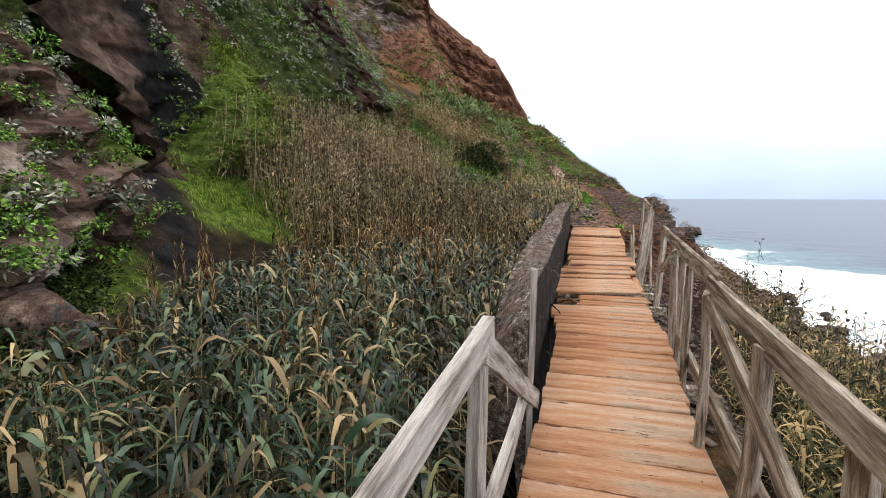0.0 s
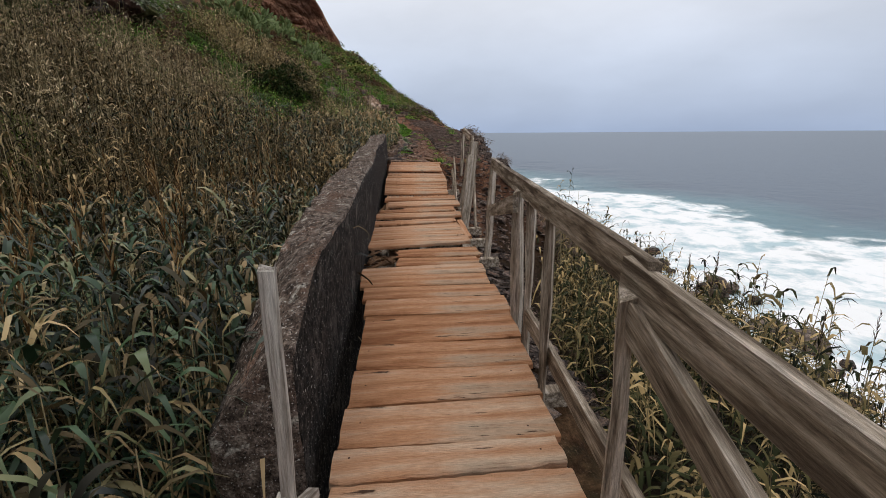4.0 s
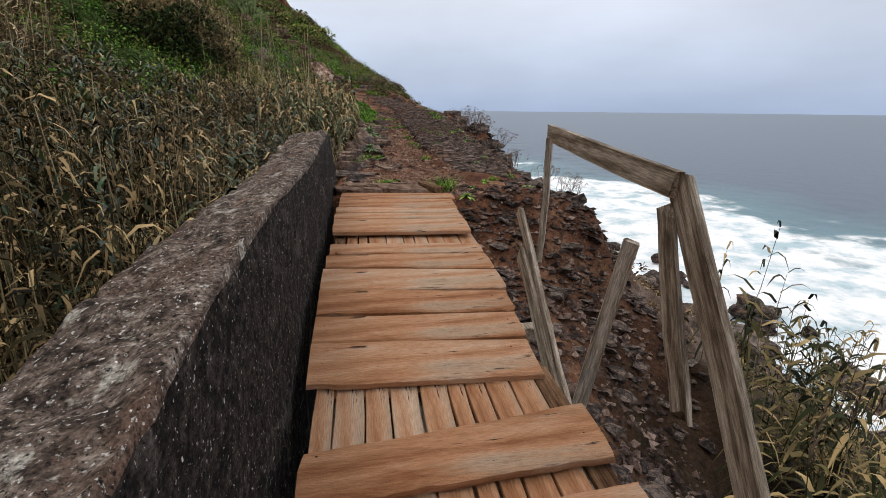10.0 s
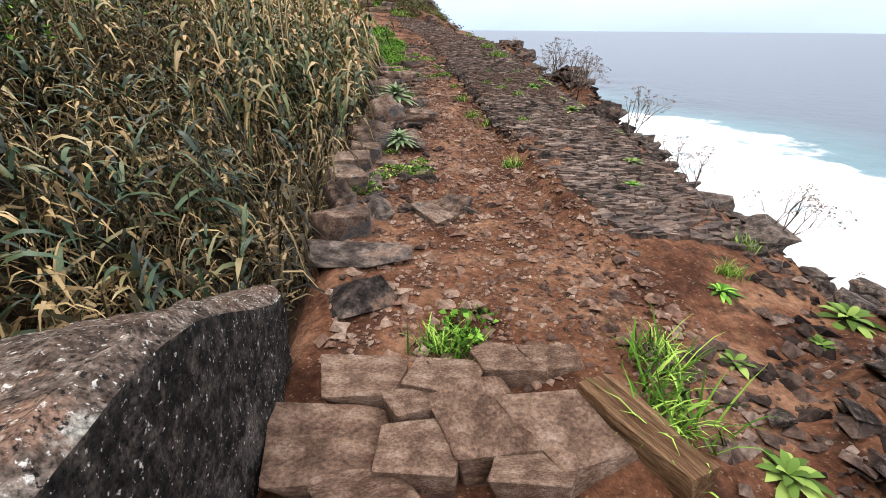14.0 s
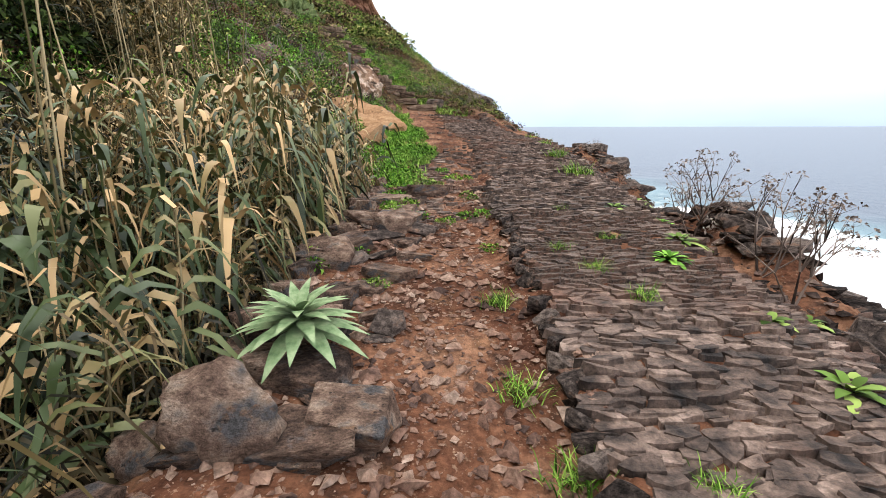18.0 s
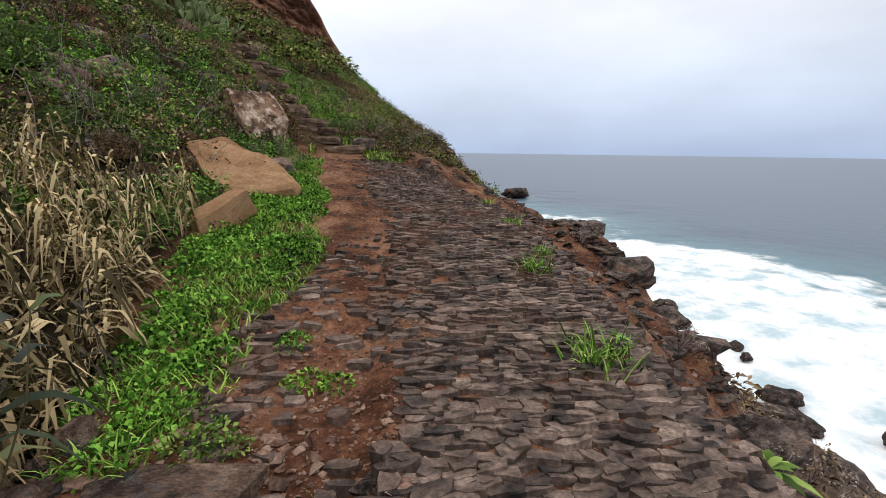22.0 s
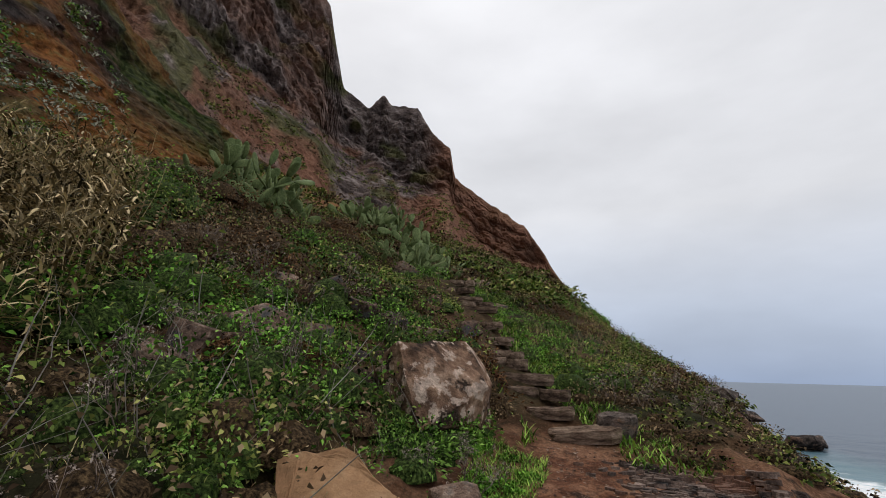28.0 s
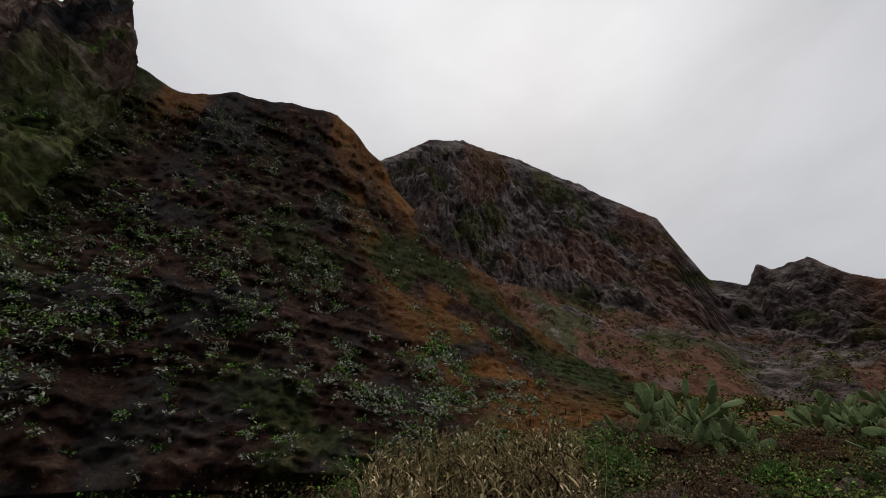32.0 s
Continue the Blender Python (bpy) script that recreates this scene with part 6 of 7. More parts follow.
def build_dry_bushes():
    shapes = []
    for i in range(4):
        t, h = dry_bush(60 + i, 0.8)
        shapes.append((fast_mesh("twig_crown", *t, M_twig), fast_mesh("dead_bloom", *h, M_dry_heads)))
    spots = [(3.0, 21.0, 1.0), (3.1, 20.2, 0.7), (2.75, 22.4, 1.1), (2.85, 22.9, 1.2), (2.7, 23.6, 0.9), (2.95, 23.9, 1.0), (3.1, 18.5, 0.9), (3.0, 17.4, 0.7), (3.15, 24.6, 0.6), (2.9, 16.6, 0.7), (3.0, 26.4, 0.5), (3.3, 28.9, 0.5), (2.9, 19.4, 0.8),
             (3.2, 25.5, 0.6), (2.5, 37.0, 0.6), (2.2, 39.0, 0.7), (1.9, 41.5, 0.7), (2.4, 45, 0.8), (-3.2, 30.6, 0.9), (-3.8, 31.2, 1.1), (-4.4, 31.8, 1.0), (-2.6, 30.0, 0.9), (-3.0, 32.2, 0.9), (-2.1, 29.6, 0.8), (1.2, 36.4, 0.7), (1.5, 37.4, 0.9), (1.0, 38.6, 0.8), (1.9, 43.2, 0.8), (2.2, 44.2, 0.7), (-6.0, 34.0, 1.1), (-5.2, 34.9, 1.0), (-4.9, 35.8, 1.1), (-6.6, 35.3, 1.2), (-3.7, 35.7, 0.9), (-5.6, 36.6, 1.1), (-7.2, 34.2, 1.2),
             (-1.55, 32.5, 0.6), (-1.15, 32.6, 0.6), (-1.35, 33.0, 0.65), (-1.0, 33.1, 0.5), (-0.1, 36.6, 0.9), (0.2, 37.2, 1.0), (0.5, 36.4, 0.8)]
    for i, (x, y, s) in enumerate(spots):
        top = tagged(new("dry_bush"), "leafless grey-brown bush with dead flower heads", "bush", "dry bushes")
        tagged(part("twig_crown", shapes[i % 4][0], top), kind="stuff")
        tagged(part("dead_bloom", shapes[i % 4][1], top, "dead brown flower heads"), kind="stuff")
        top.matrix_world = pose(x, y, float(height(x, y)) - 0.03, 0, 0, 77 * i) @ Matrix.Scale(s, 4)


M_dry_heads = paint("dead_flower", [(0.1, (0.2, 0.14, 0.11)), (0.5, (0.37, 0.29, 0.24)), (0.9, (0.52, 0.44, 0.38))], 4, 3, 0.9, 0, island=0.6)


def pad_mesh(seed):
    """A flat oval pad, base at the origin, up along z, one metre long."""
    rng = np.random.default_rng(seed)
    ring = np.linspace(0, 2 * math.pi, 12, endpoint=False)
    v, f = [], []
    for k, (sc, off) in enumerate(((0.7, 0.055), (0.95, 0.03), (1.0, 0.0), (0.95, -0.03), (0.7, -0.055))):
        for a in ring:
            w = 0.24 * (1 + 0.28 * math.sin(a)) * sc
            v.append((math.cos(a) * w + 0.01 * rng.normal(), off, 0.5 + 0.5 * math.sin(a) * sc))
    for k in range(4):
        for i in range(12):
            f.append((k * 12 + i, k * 12 + (i + 1) % 12, k * 12 + 12 + (i + 1) % 12, k * 12 + 12 + i))
    f += [tuple(range(11, -1, -1)), tuple(range(48, 60))]
    return fix_normals(mesh_of("pad", v, f, M_cactus))


def build_cacti():
    pads = [pad_mesh(70 + i) for i in range(3)]
    rng = random.Random(8)
    spots = [(-11.5, 38.3, 1.5), (-12.4, 39.0, 1.6), (-10.6, 38.9, 1.3), (-11.2, 40.2, 1.4), (-12.6, 40.4, 1.5), (-9.8, 39.8, 1.2)]
    spots += [(-7.0 - 0.45 * i + rng.uniform(-0.9, 0.9), 42.6 + 0.5 * i + rng.uniform(-0.8, 0.8), rng.uniform(0.9, 1.4)) for i in range(13)]
    spots += [(-7.2 + rng.uniform(-0.5, 0.5), 43.5 + rng.uniform(-1.5, 2.5), rng.uniform(0.7, 1.0)) for _ in range(5)]
    for x, y, s in spots:
        top = tagged(new("prickly_pear"), "clump of grey-green prickly pear cactus on the slope", "cactus", "prickly pears")
        top.matrix_world = pose(x, y, float(height(x, y)) - 0.04, 0, 0, rng.uniform(0, 360)) @ Matrix.Scale(s * 1.12, 4)
        tips = [Matrix.Translation((rng.gauss(0, 0.3), rng.gauss(0, 0.3), 0)) @ pose(0, 0, 0, rng.gauss(0, 22), rng.gauss(0, 22), rng.uniform(0, 360)) for _ in range(8)]
        for k in range(30):
            m = tips.pop(0)
            size = rng.uniform(0.32, 0.5)
            ob = part("pad", rng.choice(pads), top)
            ob.matrix_basis = m @ Matrix.Scale(size, 4)
            for _ in range(2 if rng.random() < 0.6 else 1):
                a = rng.uniform(-50, 50)
                tips.append(m @ Matrix.Translation((0.22 * size * math.sin(radians(a)), 0, size * (0.62 + 0.36 * math.cos(radians(a))))) @ pose(0, 0, 0, rng.gauss(0, 20), a * 0.8, rng.uniform(-60, 60)))


M_dark_bush = paint("dark_bush_leaf", [(0.05, (0.008, 0.014, 0.005)), (0.5, (0.03, 0.05, 0.014)), (0.9, (0.09, 0.13, 0.035))], 0.9, 3, 0.6, 0, island=0.8)
M_moss = paint("hanging_moss", [(0.05, (0.03, 0.06, 0.006)), (0.45, (0.11, 0.19, 0.02)), (0.85, (0.26, 0.31, 0.055))], 0.8, 4, 0.8, 0, island=0.7)


def build_cliff_plants():
    rng = np.random.default_rng(51)
    a, s = rng.uniform(-148, -60, 19000), rng.uniform(0.0, 0.95, 19000)
    k = 0.6 * fbm(a * 0.12, s * 9, 9, 4) + 0.8 * fbm(a * 0.6, s * 40, 2, 2) > -0.02 + 0.7 * smooth(0.34, 0.16, s) * smooth(-120, -110, a) * smooth(-78, -88, a) + 0.5 * smooth(-86, -74, a + 30 * s - 20)
    c = spur_point(a[k], s[k])
    r = (0.045 + 0.17 * rng.random(len(c)) ** 3) * (0.65 + 0.35 * smooth(0.1, 0.45, s[k])) * (1 + 0.5 * smooth(-95, -75, a[k]))
    dark = rng.random(len(c)) < 0.28
    stuff("cliff_scrub", clump_arrays(rng, c[dark], r[dark] * 1.5, 26, 0.09, 0.9, 0.45), M_bank, "dark green scrub clinging to the spur", "scrub")
    c, r = c[~dark], r[~dark]
    stuff("cliff_succulents", clump_arrays(rng, c, r, 16, 0.1, 0.9, 0.45), M_grey_leaf, "grey-green succulents clinging to the cliff", "succulents")
    y, v = rng.uniform(9.8, 19, 1100), rng.uniform(0.2, 9, 1100)
    c = cliff_point(y, v) + np.array([0.1, 0, 0])
    k = (v + 0.25 * np.abs(y - 13) < 5.4) | (fbm(y * 0.55, v * 0.2, 9, 4) > 0.5)
    stuff("cliff_moss", clump_arrays(rng, c[k], rng.uniform(0.15, 0.4, k.sum()), 80, 0.08, 0.9, 0.3, 0.7), M_moss, "hanging moss and ferns on the wet cliff", "moss")
    x, y = scatter(rng, 30000, -10.6, -5.2, 3.8, 15, lambda x, y: (moss_hump(x, y) > 0.5) & (wet_streak(x, y) < 0.4))
    way = np.stack([0.8 + 0.3 * rng.random(len(x)), -0.4 + 0.5 * rng.normal(0, 1, len(x)), 0.5 + 0.4 * rng.random(len(x))], 1)
    stuff("hanging_grass", ribbons(on_land(x, y, -0.02), way, rng.uniform(0.12, 0.3, len(x)), np.full(len(x), 0.016), 0.9 + 0.6 * rng.random(len(x)), 2, (0.9, 0.7, 0.1)), M_moss, "wet hanging grass and moss on the swelling of the slope", "moss")
    y, v = rng.uniform(-4, 7.2, 520), rng.uniform(0.3, 6.5, 520)
    c = cliff_point(y, v) + np.array([0.15, 0, 0])
    k = rng.random(520) < 0.5
    stuff("cliff_herbs", clump_arrays(rng, c[k], rng.uniform(0.1, 0.32, k.sum()), 150, 0.06, 0.9, 0.5), M_bank, "leafy green plants on the cliff foot", "herbs")
    stuff("cliff_pale_plants", clump_arrays(rng, c[~k], rng.uniform(0.06, 0.2, (~k).sum()), 60, 0.1, 0.9, 0.4), M_grey_leaf, "pale succulents on the cliff foot", "succulents")
    x, y = scatter(rng, 700, -7.5, -1.8, -1, 6, lambda x, y: x < -1.15 * y - 0.6)
    stuff("gully_herbs", clump_arrays(rng, on_land(x, y), rng.uniform(0.15, 0.42, len(x)), 110, 0.06, 0.8, 0.5), M_dark_bush, "dark leafy plants at the foot of the cliff", "herbs")


def build_thicket():
    """The dark round bush on the slope."""
    top = tagged(new("bush"), "dense dark green bush on the slope", "bush")
    rng = np.random.default_rng(77)
    c = np.array([(-6.3, 27.1, 0.9), (-5.5, 26.7, 0.7), (-7.1, 27.6, 0.8), (-5.9, 27.9, 1.2)])
    c[:, 2] += height(c[:, 0], c[:, 1]) - 0.4
    v, f = clump_arrays(rng, c, np.array([1.0, 0.8, 0.9, 0.9]), 1500, 0.13, 0.85, 0.4)
    part("crown", fast_mesh("crown", v, f, M_dark_bush), top)
    b = np.repeat(np.array([[-6.2, 27.2, float(height(-6.2, 27.2)) - 0.1]]), 9, 0)
    part("branches", fast_mesh("branches", *stalks(b, c[rng.integers(0, 4, 9)] + rng.normal(0, 0.5, (9, 3)), np.full(9, 0.03)), M_twig), top)


def build_withered():
    """Round dark red cushions among the green herbs, and tangled dead branches."""
    for k, (x, y, r) in enumerate(((-3.55, 32.9, 0.3), (-3.95, 32.2, 0.28), (-5.6, 33.6, 0.4), (-6.4, 32.4, 0.45))):
        rng = np.random.default_rng(500 + k)
        c = on_land(x + rng.normal(0, 0.08, 4), y + rng.normal(0, 0.08, 4), 0.02)
        v, f = clump_arrays(rng, c - np.array([x, y, 0]), np.full(4, r), 330, 0.05, 0.8, 0.35)
        ob = tagged(new("withered_cushion", fast_mesh("withered_cushion", v, f, M_rust_herb)), "round dark red withered cushion plant on the bank", "plant", "withered cushions")
        ob.matrix_world = pose(x, y, 0)
    rng = np.random.default_rng(521)
    n = 170
    x, y = rng.uniform(-7.5, -1.7, n), rng.uniform(28.2, 34.5, n)
    b = on_land(x, y, 0.05)
    tip = b + np.stack([rng.normal(0, 0.45, n), rng.normal(0, 0.45, n), rng.uniform(0.3, 0.9, n)], 1)
    stuff("dead_branches", stalks(b, tip, rng.uniform(0.004, 0.011, n), rng.normal(0, 0.09, (n, 3))), M_dead, "grey dead branches tangled over the bank", "branches")


M_dead = paint("grey_dead_branch", [(0.1, (0.12, 0.1, 0.085)), (0.5, (0.28, 0.245, 0.21)), (0.9, (0.45, 0.41, 0.36))], 2, 4, 0.9, 0, island=0.5)


build_reeds()
build_hillside()
build_strip()
build_rosettes()
build_dry_bushes()
build_cacti()
build_cliff_plants()
build_thicket()
build_withered()


# ---- stones ----
def broken_stone(name, seed, material, points=16, flat=0.75, bevel=0.0):
    """An angular broken stone, within a one-metre box."""
    rnd = random.Random(seed)
    bm = bmesh.new()
    for _ in range(points):
        p = Vector((rnd.gauss(0, 1), rnd.gauss(0, 1), rnd.gauss(0, 1))).normalized()
        big = max(abs(p.x), abs(p.y), abs(p.z))
        p = p.lerp(p / big * 0.8, 0.55)
        bm.verts.new((p.x * 0.5, p.y * 0.5, max(-1, min(1, p.z / flat)) * flat * 0.5))
    out = bmesh.ops.convex_hull(bm, input=bm.verts)
    bmesh.ops.delete(bm, geom=[g for g in out["geom_interior"] if isinstance(g, bmesh.types.BMVert)], context="VERTS")
    if bevel:
        bmesh.ops.bevel(bm, geom=list(bm.edges), offset=bevel, segments=1, affect="EDGES")
    bmesh.ops.recalc_face_normals(bm, faces=bm.faces)
    me = bpy.data.meshes.new(name)
    bm.to_mesh(me)
    bm.free()
    me.materials.append(material)
    return me


def block_stone(name, seed, material, jitter=0.17, bevel=0.02):
    """A squarish quarried block with knocked-off corners, within a one-metre box."""
    rnd = random.Random(seed)
    bm = bmesh.new()
    for a in (-1, 1):
        for b in (-1, 1):
            for c in (-1, 1):
                p = Vector((a, b, c)) * 0.46 + Vector((rnd.uniform(-1, 1), rnd.uniform(-1, 1), rnd.uniform(-0.8, 0.8))) * jitter
                if rnd.random() < 0.35:
                    for axis in range(3):
                        q = p.copy()
                        q[axis] *= rnd.uniform(0.35, 0.65)
                        bm.verts.new(q)
                else:
                    bm.verts.new(p)
    out = bmesh.ops.convex_hull(bm, input=bm.verts)
    bmesh.ops.delete(bm, geom=[g for g in out["geom_interior"] if isinstance(g, bmesh.types.BMVert)], context="VERTS")
    bmesh.ops.dissolve_limit(bm, angle_limit=0.09, verts=bm.verts, edges=bm.edges)
    bmesh.ops.bevel(bm, geom=list(bm.edges), offset=bevel, segments=1, affect="EDGES")
    bmesh.ops.triangulate(bm, faces=bm.faces)
    bmesh.ops.subdivide_edges(bm, edges=bm.edges, cuts=1, use_grid_fill=True)
    for v in bm.verts:
        v.co += Vector((noise.noise(v.co * 4 + Vector((seed, 0, 0))), noise.noise(v.co * 4 + Vector((0, seed, 0))), noise.noise(v.co * 4 + Vector((0, 0, seed))))) * 0.025
    bmesh.ops.recalc_face_normals(bm, faces=bm.faces)
    me = bpy.data.meshes.new(name)
    bm.to_mesh(me)
    bm.free()
    me.materials.append(material)
    return me


STONES = [broken_stone("stone", i, M_basalt, 13, 0.7, 0.0) for i in range(10)]
BROWN = [block_stone("stone", 50 + i, M_pale_rock) for i in range(8)]
ROUND = [stone_mesh("boulder", 30 + i, M_basalt, (0.5, 0.5, 0.5), 3, 0.28, False, 0.45) for i in range(5)]


FLAGS = [block_stone("flagstone", 150 + i, M_flag) for i in range(4)]
ROUND_BROWN = stone_mesh("boulder", 64, M_pale_rock, (0.5, 0.5, 0.5), 3, 0.2, False, 0.6)


def put_stone(name, me, x, y, z, sx, sy, sz, turn, tip=0.0, lean=0.0, label="", category="", group="", parent=None):
    ob = new(name, me)
    ob.matrix_basis = pose(x, y, z, tip, lean, turn) @ Matrix.Diagonal((sx, sy, sz, 1))
    if parent:
        ob.parent = parent
    else:
        tagged(ob, label, category, group)
    return ob


def build_border():
    rnd = random.Random(13)
    y = 18.0
    while y < 25.6:
        big = 0.8 if y < 20.2 else 0.5
        long = rnd.uniform(0.3, 0.6) * big
        wide = rnd.uniform(0.3, 0.48) * big
        x = -0.46 + rnd.uniform(-0.06, 0.08) + 0.035 * (y - 20)
        put_stone("border_stone", rnd.choice(BROWN + [ROUND_BROWN] * 5), x, y + long / 2, float(land(-0.3, y)) + 0.01, wide * 1.0, long * 0.95, rnd.uniform(0.26, 0.42) * big, rnd.uniform(-28, 28), rnd.uniform(-6, 6), rnd.uniform(-6, 10),
                  "large brown border stone edging the trail", "stone", "border stones")
        y += long * (1.0 if big > 0.6 else 1.3)
    for i in range(90):
        x, y = -0.32 + 0.72 * rnd.random() ** 1.5, rnd.uniform(18.4, 25.4)
        s = 0.09 + 0.26 * rnd.random() ** 1.5
        put_stone("flat_stone", rnd.choice(STONES + BROWN), x, y, float(height(x, y)), s * 1.4, s, s * rnd.uniform(0.35, 0.7), rnd.uniform(0, 180), rnd.uniform(-12, 12), rnd.uniform(-12, 12), "flat grey-brown stone half sunk in the trail", "stone", "trail stones")
    # kerb of larger dark stones along the paving
    y = 17.6
    while y < 25.2:
        long = rnd.uniform(0.09, 0.2)
        x = float(np.interp(y, [17.6, 19, 20, 21, 22, 23, 25.2], [1.35, 1.33, 1.25, 1.17, 1.18, 1.16, 1.08])) + rnd.uniform(-0.03, 0.03)
        put_stone("kerb_stone", rnd.choice(STONES), x, y + long / 2, float(land(1.4, y)) - 0.02, rnd.uniform(0.14, 0.24), long, rnd.uniform(0.12, 0.17), rnd.uniform(-20, 20), rnd.uniform(-8, 8), rnd.uniform(-8, 8),
                  "dark kerb stone on the edge of the paving", "stone", "kerb stones")
        y += long * 0.92
    # the larger stones of the border
    for x, y, a, b, c, me, turn in ((-0.3, 20.1, 0.56, 0.46, 0.34, ROUND_BROWN, 12), (0.08, 20.3, 0.42, 0.26, 0.2, ROUND_BROWN, -66), (-0.24, 20.5, 0.34, 0.22, 0.24, STONES[2], 30), (-0.05, 20.68, 0.24, 0.2, 0.18, STONES[4], -20), (0.18, 20.78, 0.3, 0.16, 0.13, STONES[6], 14),
                                    (-0.16, 21.15, 0.46, 0.32, 0.4, ROUND_BROWN, 8), (0.27, 21.22, 0.34, 0.26, 0.17, BROWN[5], -10), (0.3, 22.0, 0.26, 0.26, 0.18, STONES[3], 40), (-0.3, 21.9, 0.3, 0.3, 0.2, BROWN[2], 20), (0.12, 20.08, 0.28, 0.22, 0.16, STONES[1], 5)):
        put_stone("border_boulder", me, x, y, float(height(x, y)) + 0.3 * c, a, b, c, turn, 3, -3, "large weathered stone on the landward edge of the trail", "stone", "border stones")
    # the flat grey slab past the bridge, and the flags before it
    put_stone("slab", STONES[2], -0.38, 17.95, 0.0, 0.78, 0.75, 0.16, 8, 2, 0, "broad flat grey slab beside the trail", "stone slab")
    put_stone("slab", STONES[5], -0.35, 17.35, -0.06, 0.5, 0.5, 0.3, 30, 0, 0, "dark squarish stone by the wall end", "stone")
    flags = tagged(new("pavement_threshold"), "flat brown flagstones at the end of the bridge", "paving", kind="structure")
    spots = [(-0.42, 16.25, 0.42, 0.38), (-0.1, 16.2, 0.3, 0.28), (0.14, 16.3, 0.34, 0.42), (0.45, 16.25, 0.44, 0.42), (-0.3, 16.58, 0.36, 0.26), (0.02, 16.55, 0.3, 0.24), (0.3, 16.62, 0.28, 0.22), (0.5, 16.62, 0.26, 0.2), (-0.12, 16.42, 0.18, 0.16), (0.26, 16.08, 0.3, 0.16),
             (-0.28, 16.06, 0.3, 0.16)]
    for i, (x, y, a, b) in enumerate(spots):
        ob = new("flagstone", FLAGS[i % 4])
        ob.parent = flags
        ob.matrix_basis = pose(x, y + 0.1, -0.05, rnd.uniform(-3, 3), rnd.uniform(-3, 3), rnd.uniform(-12, 12)) @ Matrix.Diagonal((a * 0.95, b * 0.9, 0.13, 1))
    log = tagged(new("timber_block", weathered("timber_block", 0.52, 0.15, 0.14, M_old_wood, 77, 0.01, 0.03)), "short weathered timber block beside the flagstones", "timber")
    log.matrix_world = pose(0.68, 16.3, -0.02, 0, 0, 112)


def build_rim():
    """Dry-stacked dark stones along the seaward edge, with larger boulders on top."""
    rnd = random.Random(17)
    wall = tagged(new("wall_rim"), "dry-stacked dark basalt stones edging the trail", "stone wall", kind="structure")
    for i in range(290):
        y = rnd.uniform(17.0, 34.5)
        edge = float(np.interp(y, [16, 17, 19, 22, 26, 30, 32, 34.5], [2.7, 2.85, 3.05, 3.25, 3.5, 3.7, 3.7, 2.7]))
        x = edge - abs(rnd.gauss(0, 0.35)) + 0.12
        s = rnd.uniform(0.08, 0.24) if i % 3 else rnd.uniform(0.2, 0.34)
        ob = new("stone", rnd.choice(STONES))
        ob.parent = wall
        ob.matrix_basis = pose(x, y, float(height(x, y)) + 0.02, rnd.uniform(-14, 14), rnd.uniform(-8, 20), rnd.uniform(0, 180)) @ Matrix.Diagonal((s * 1.5, s, s * rnd.uniform(0.4, 0.8), 1))
    for x, y, s in ((3.17, 22.05, 0.5), (3.2, 21.5, 0.42), (3.05, 19.2, 0.4), (3.16, 18.6, 0.55), (2.75, 17.4, 0.45), (3.3, 23.6, 0.4), (3.45, 25.35, 0.5), (3.55, 26.1, 0.55), (3.6, 26.9, 0.42), (3.65, 28.3, 0.5), (3.7, 27.6, 0.4), (3.5, 24.4, 0.4), (3.75, 29.7, 0.45), (2.95, 20.2, 0.4), (3.75, 31, 0.4),
                    (3.6, 25.0, 0.5), (2.95, 16.6, 0.5)):
        put_stone("boulder", rnd.choice(STONES), x - 0.08, y, float(height(x - 0.1, y)) + 0.03, s * 1.2, s * 1.0, s * 0.75, rnd.uniform(0, 180), rnd.uniform(-10, 10), 0, "dark angular basalt boulder on the trail's seaward edge", "boulder", "edge boulders")
    # stacked stones under the seaward side of the bridge
    pile = tagged(new("wall_revetment"), "stacked flat dark stones beside the footbridge", "stone wall", kind="structure")
    for i in range(260):
        y = 6.8 + 6.2 * rnd.random()
        x = rnd.uniform(0.98, 2.15)
        s = rnd.uniform(0.12, 0.34)
        ob = new("stone", rnd.choice(STONES))
        ob.parent = pile
        ob.matrix_basis = pose(x, y, float(height(x, y)) + rnd.uniform(0.0, 0.16), rnd.uniform(-12, 12), rnd.uniform(-4, 22), rnd.uniform(-40, 40)) @ Matrix.Diagonal((s * 1.5, s * 1.15, s * rnd.uniform(0.3, 0.55), 1))
    # stones of the bank below the trail
    bank = tagged(new("wall_bank"), "eroded bank of red earth and stacked basalt below the trail", "stone wall", kind="structure")
    for i in range(170):
        if i < 110:
            u, w = rnd.random(), rnd.random()
            x, y = 2.2 + 1.5 * u + 0.25 * w, 13.6 + 3.6 * w
        else:
            x, y = rnd.uniform(1.0, 2.6), rnd.uniform(13.5, 16.6)
        s = rnd.uniform(0.08, 0.26)
        ob = new("stone", rnd.choice(STONES))
        ob.parent = bank
        ob.matrix_basis = pose(x, y, float(height(x, y)) + 0.03, rnd.uniform(-14, 14), rnd.uniform(0, 26), rnd.uniform(-40, 40)) @ Matrix.Diagonal((s * 1.5, s * 1.1, s * rnd.uniform(0.3, 0.6), 1))


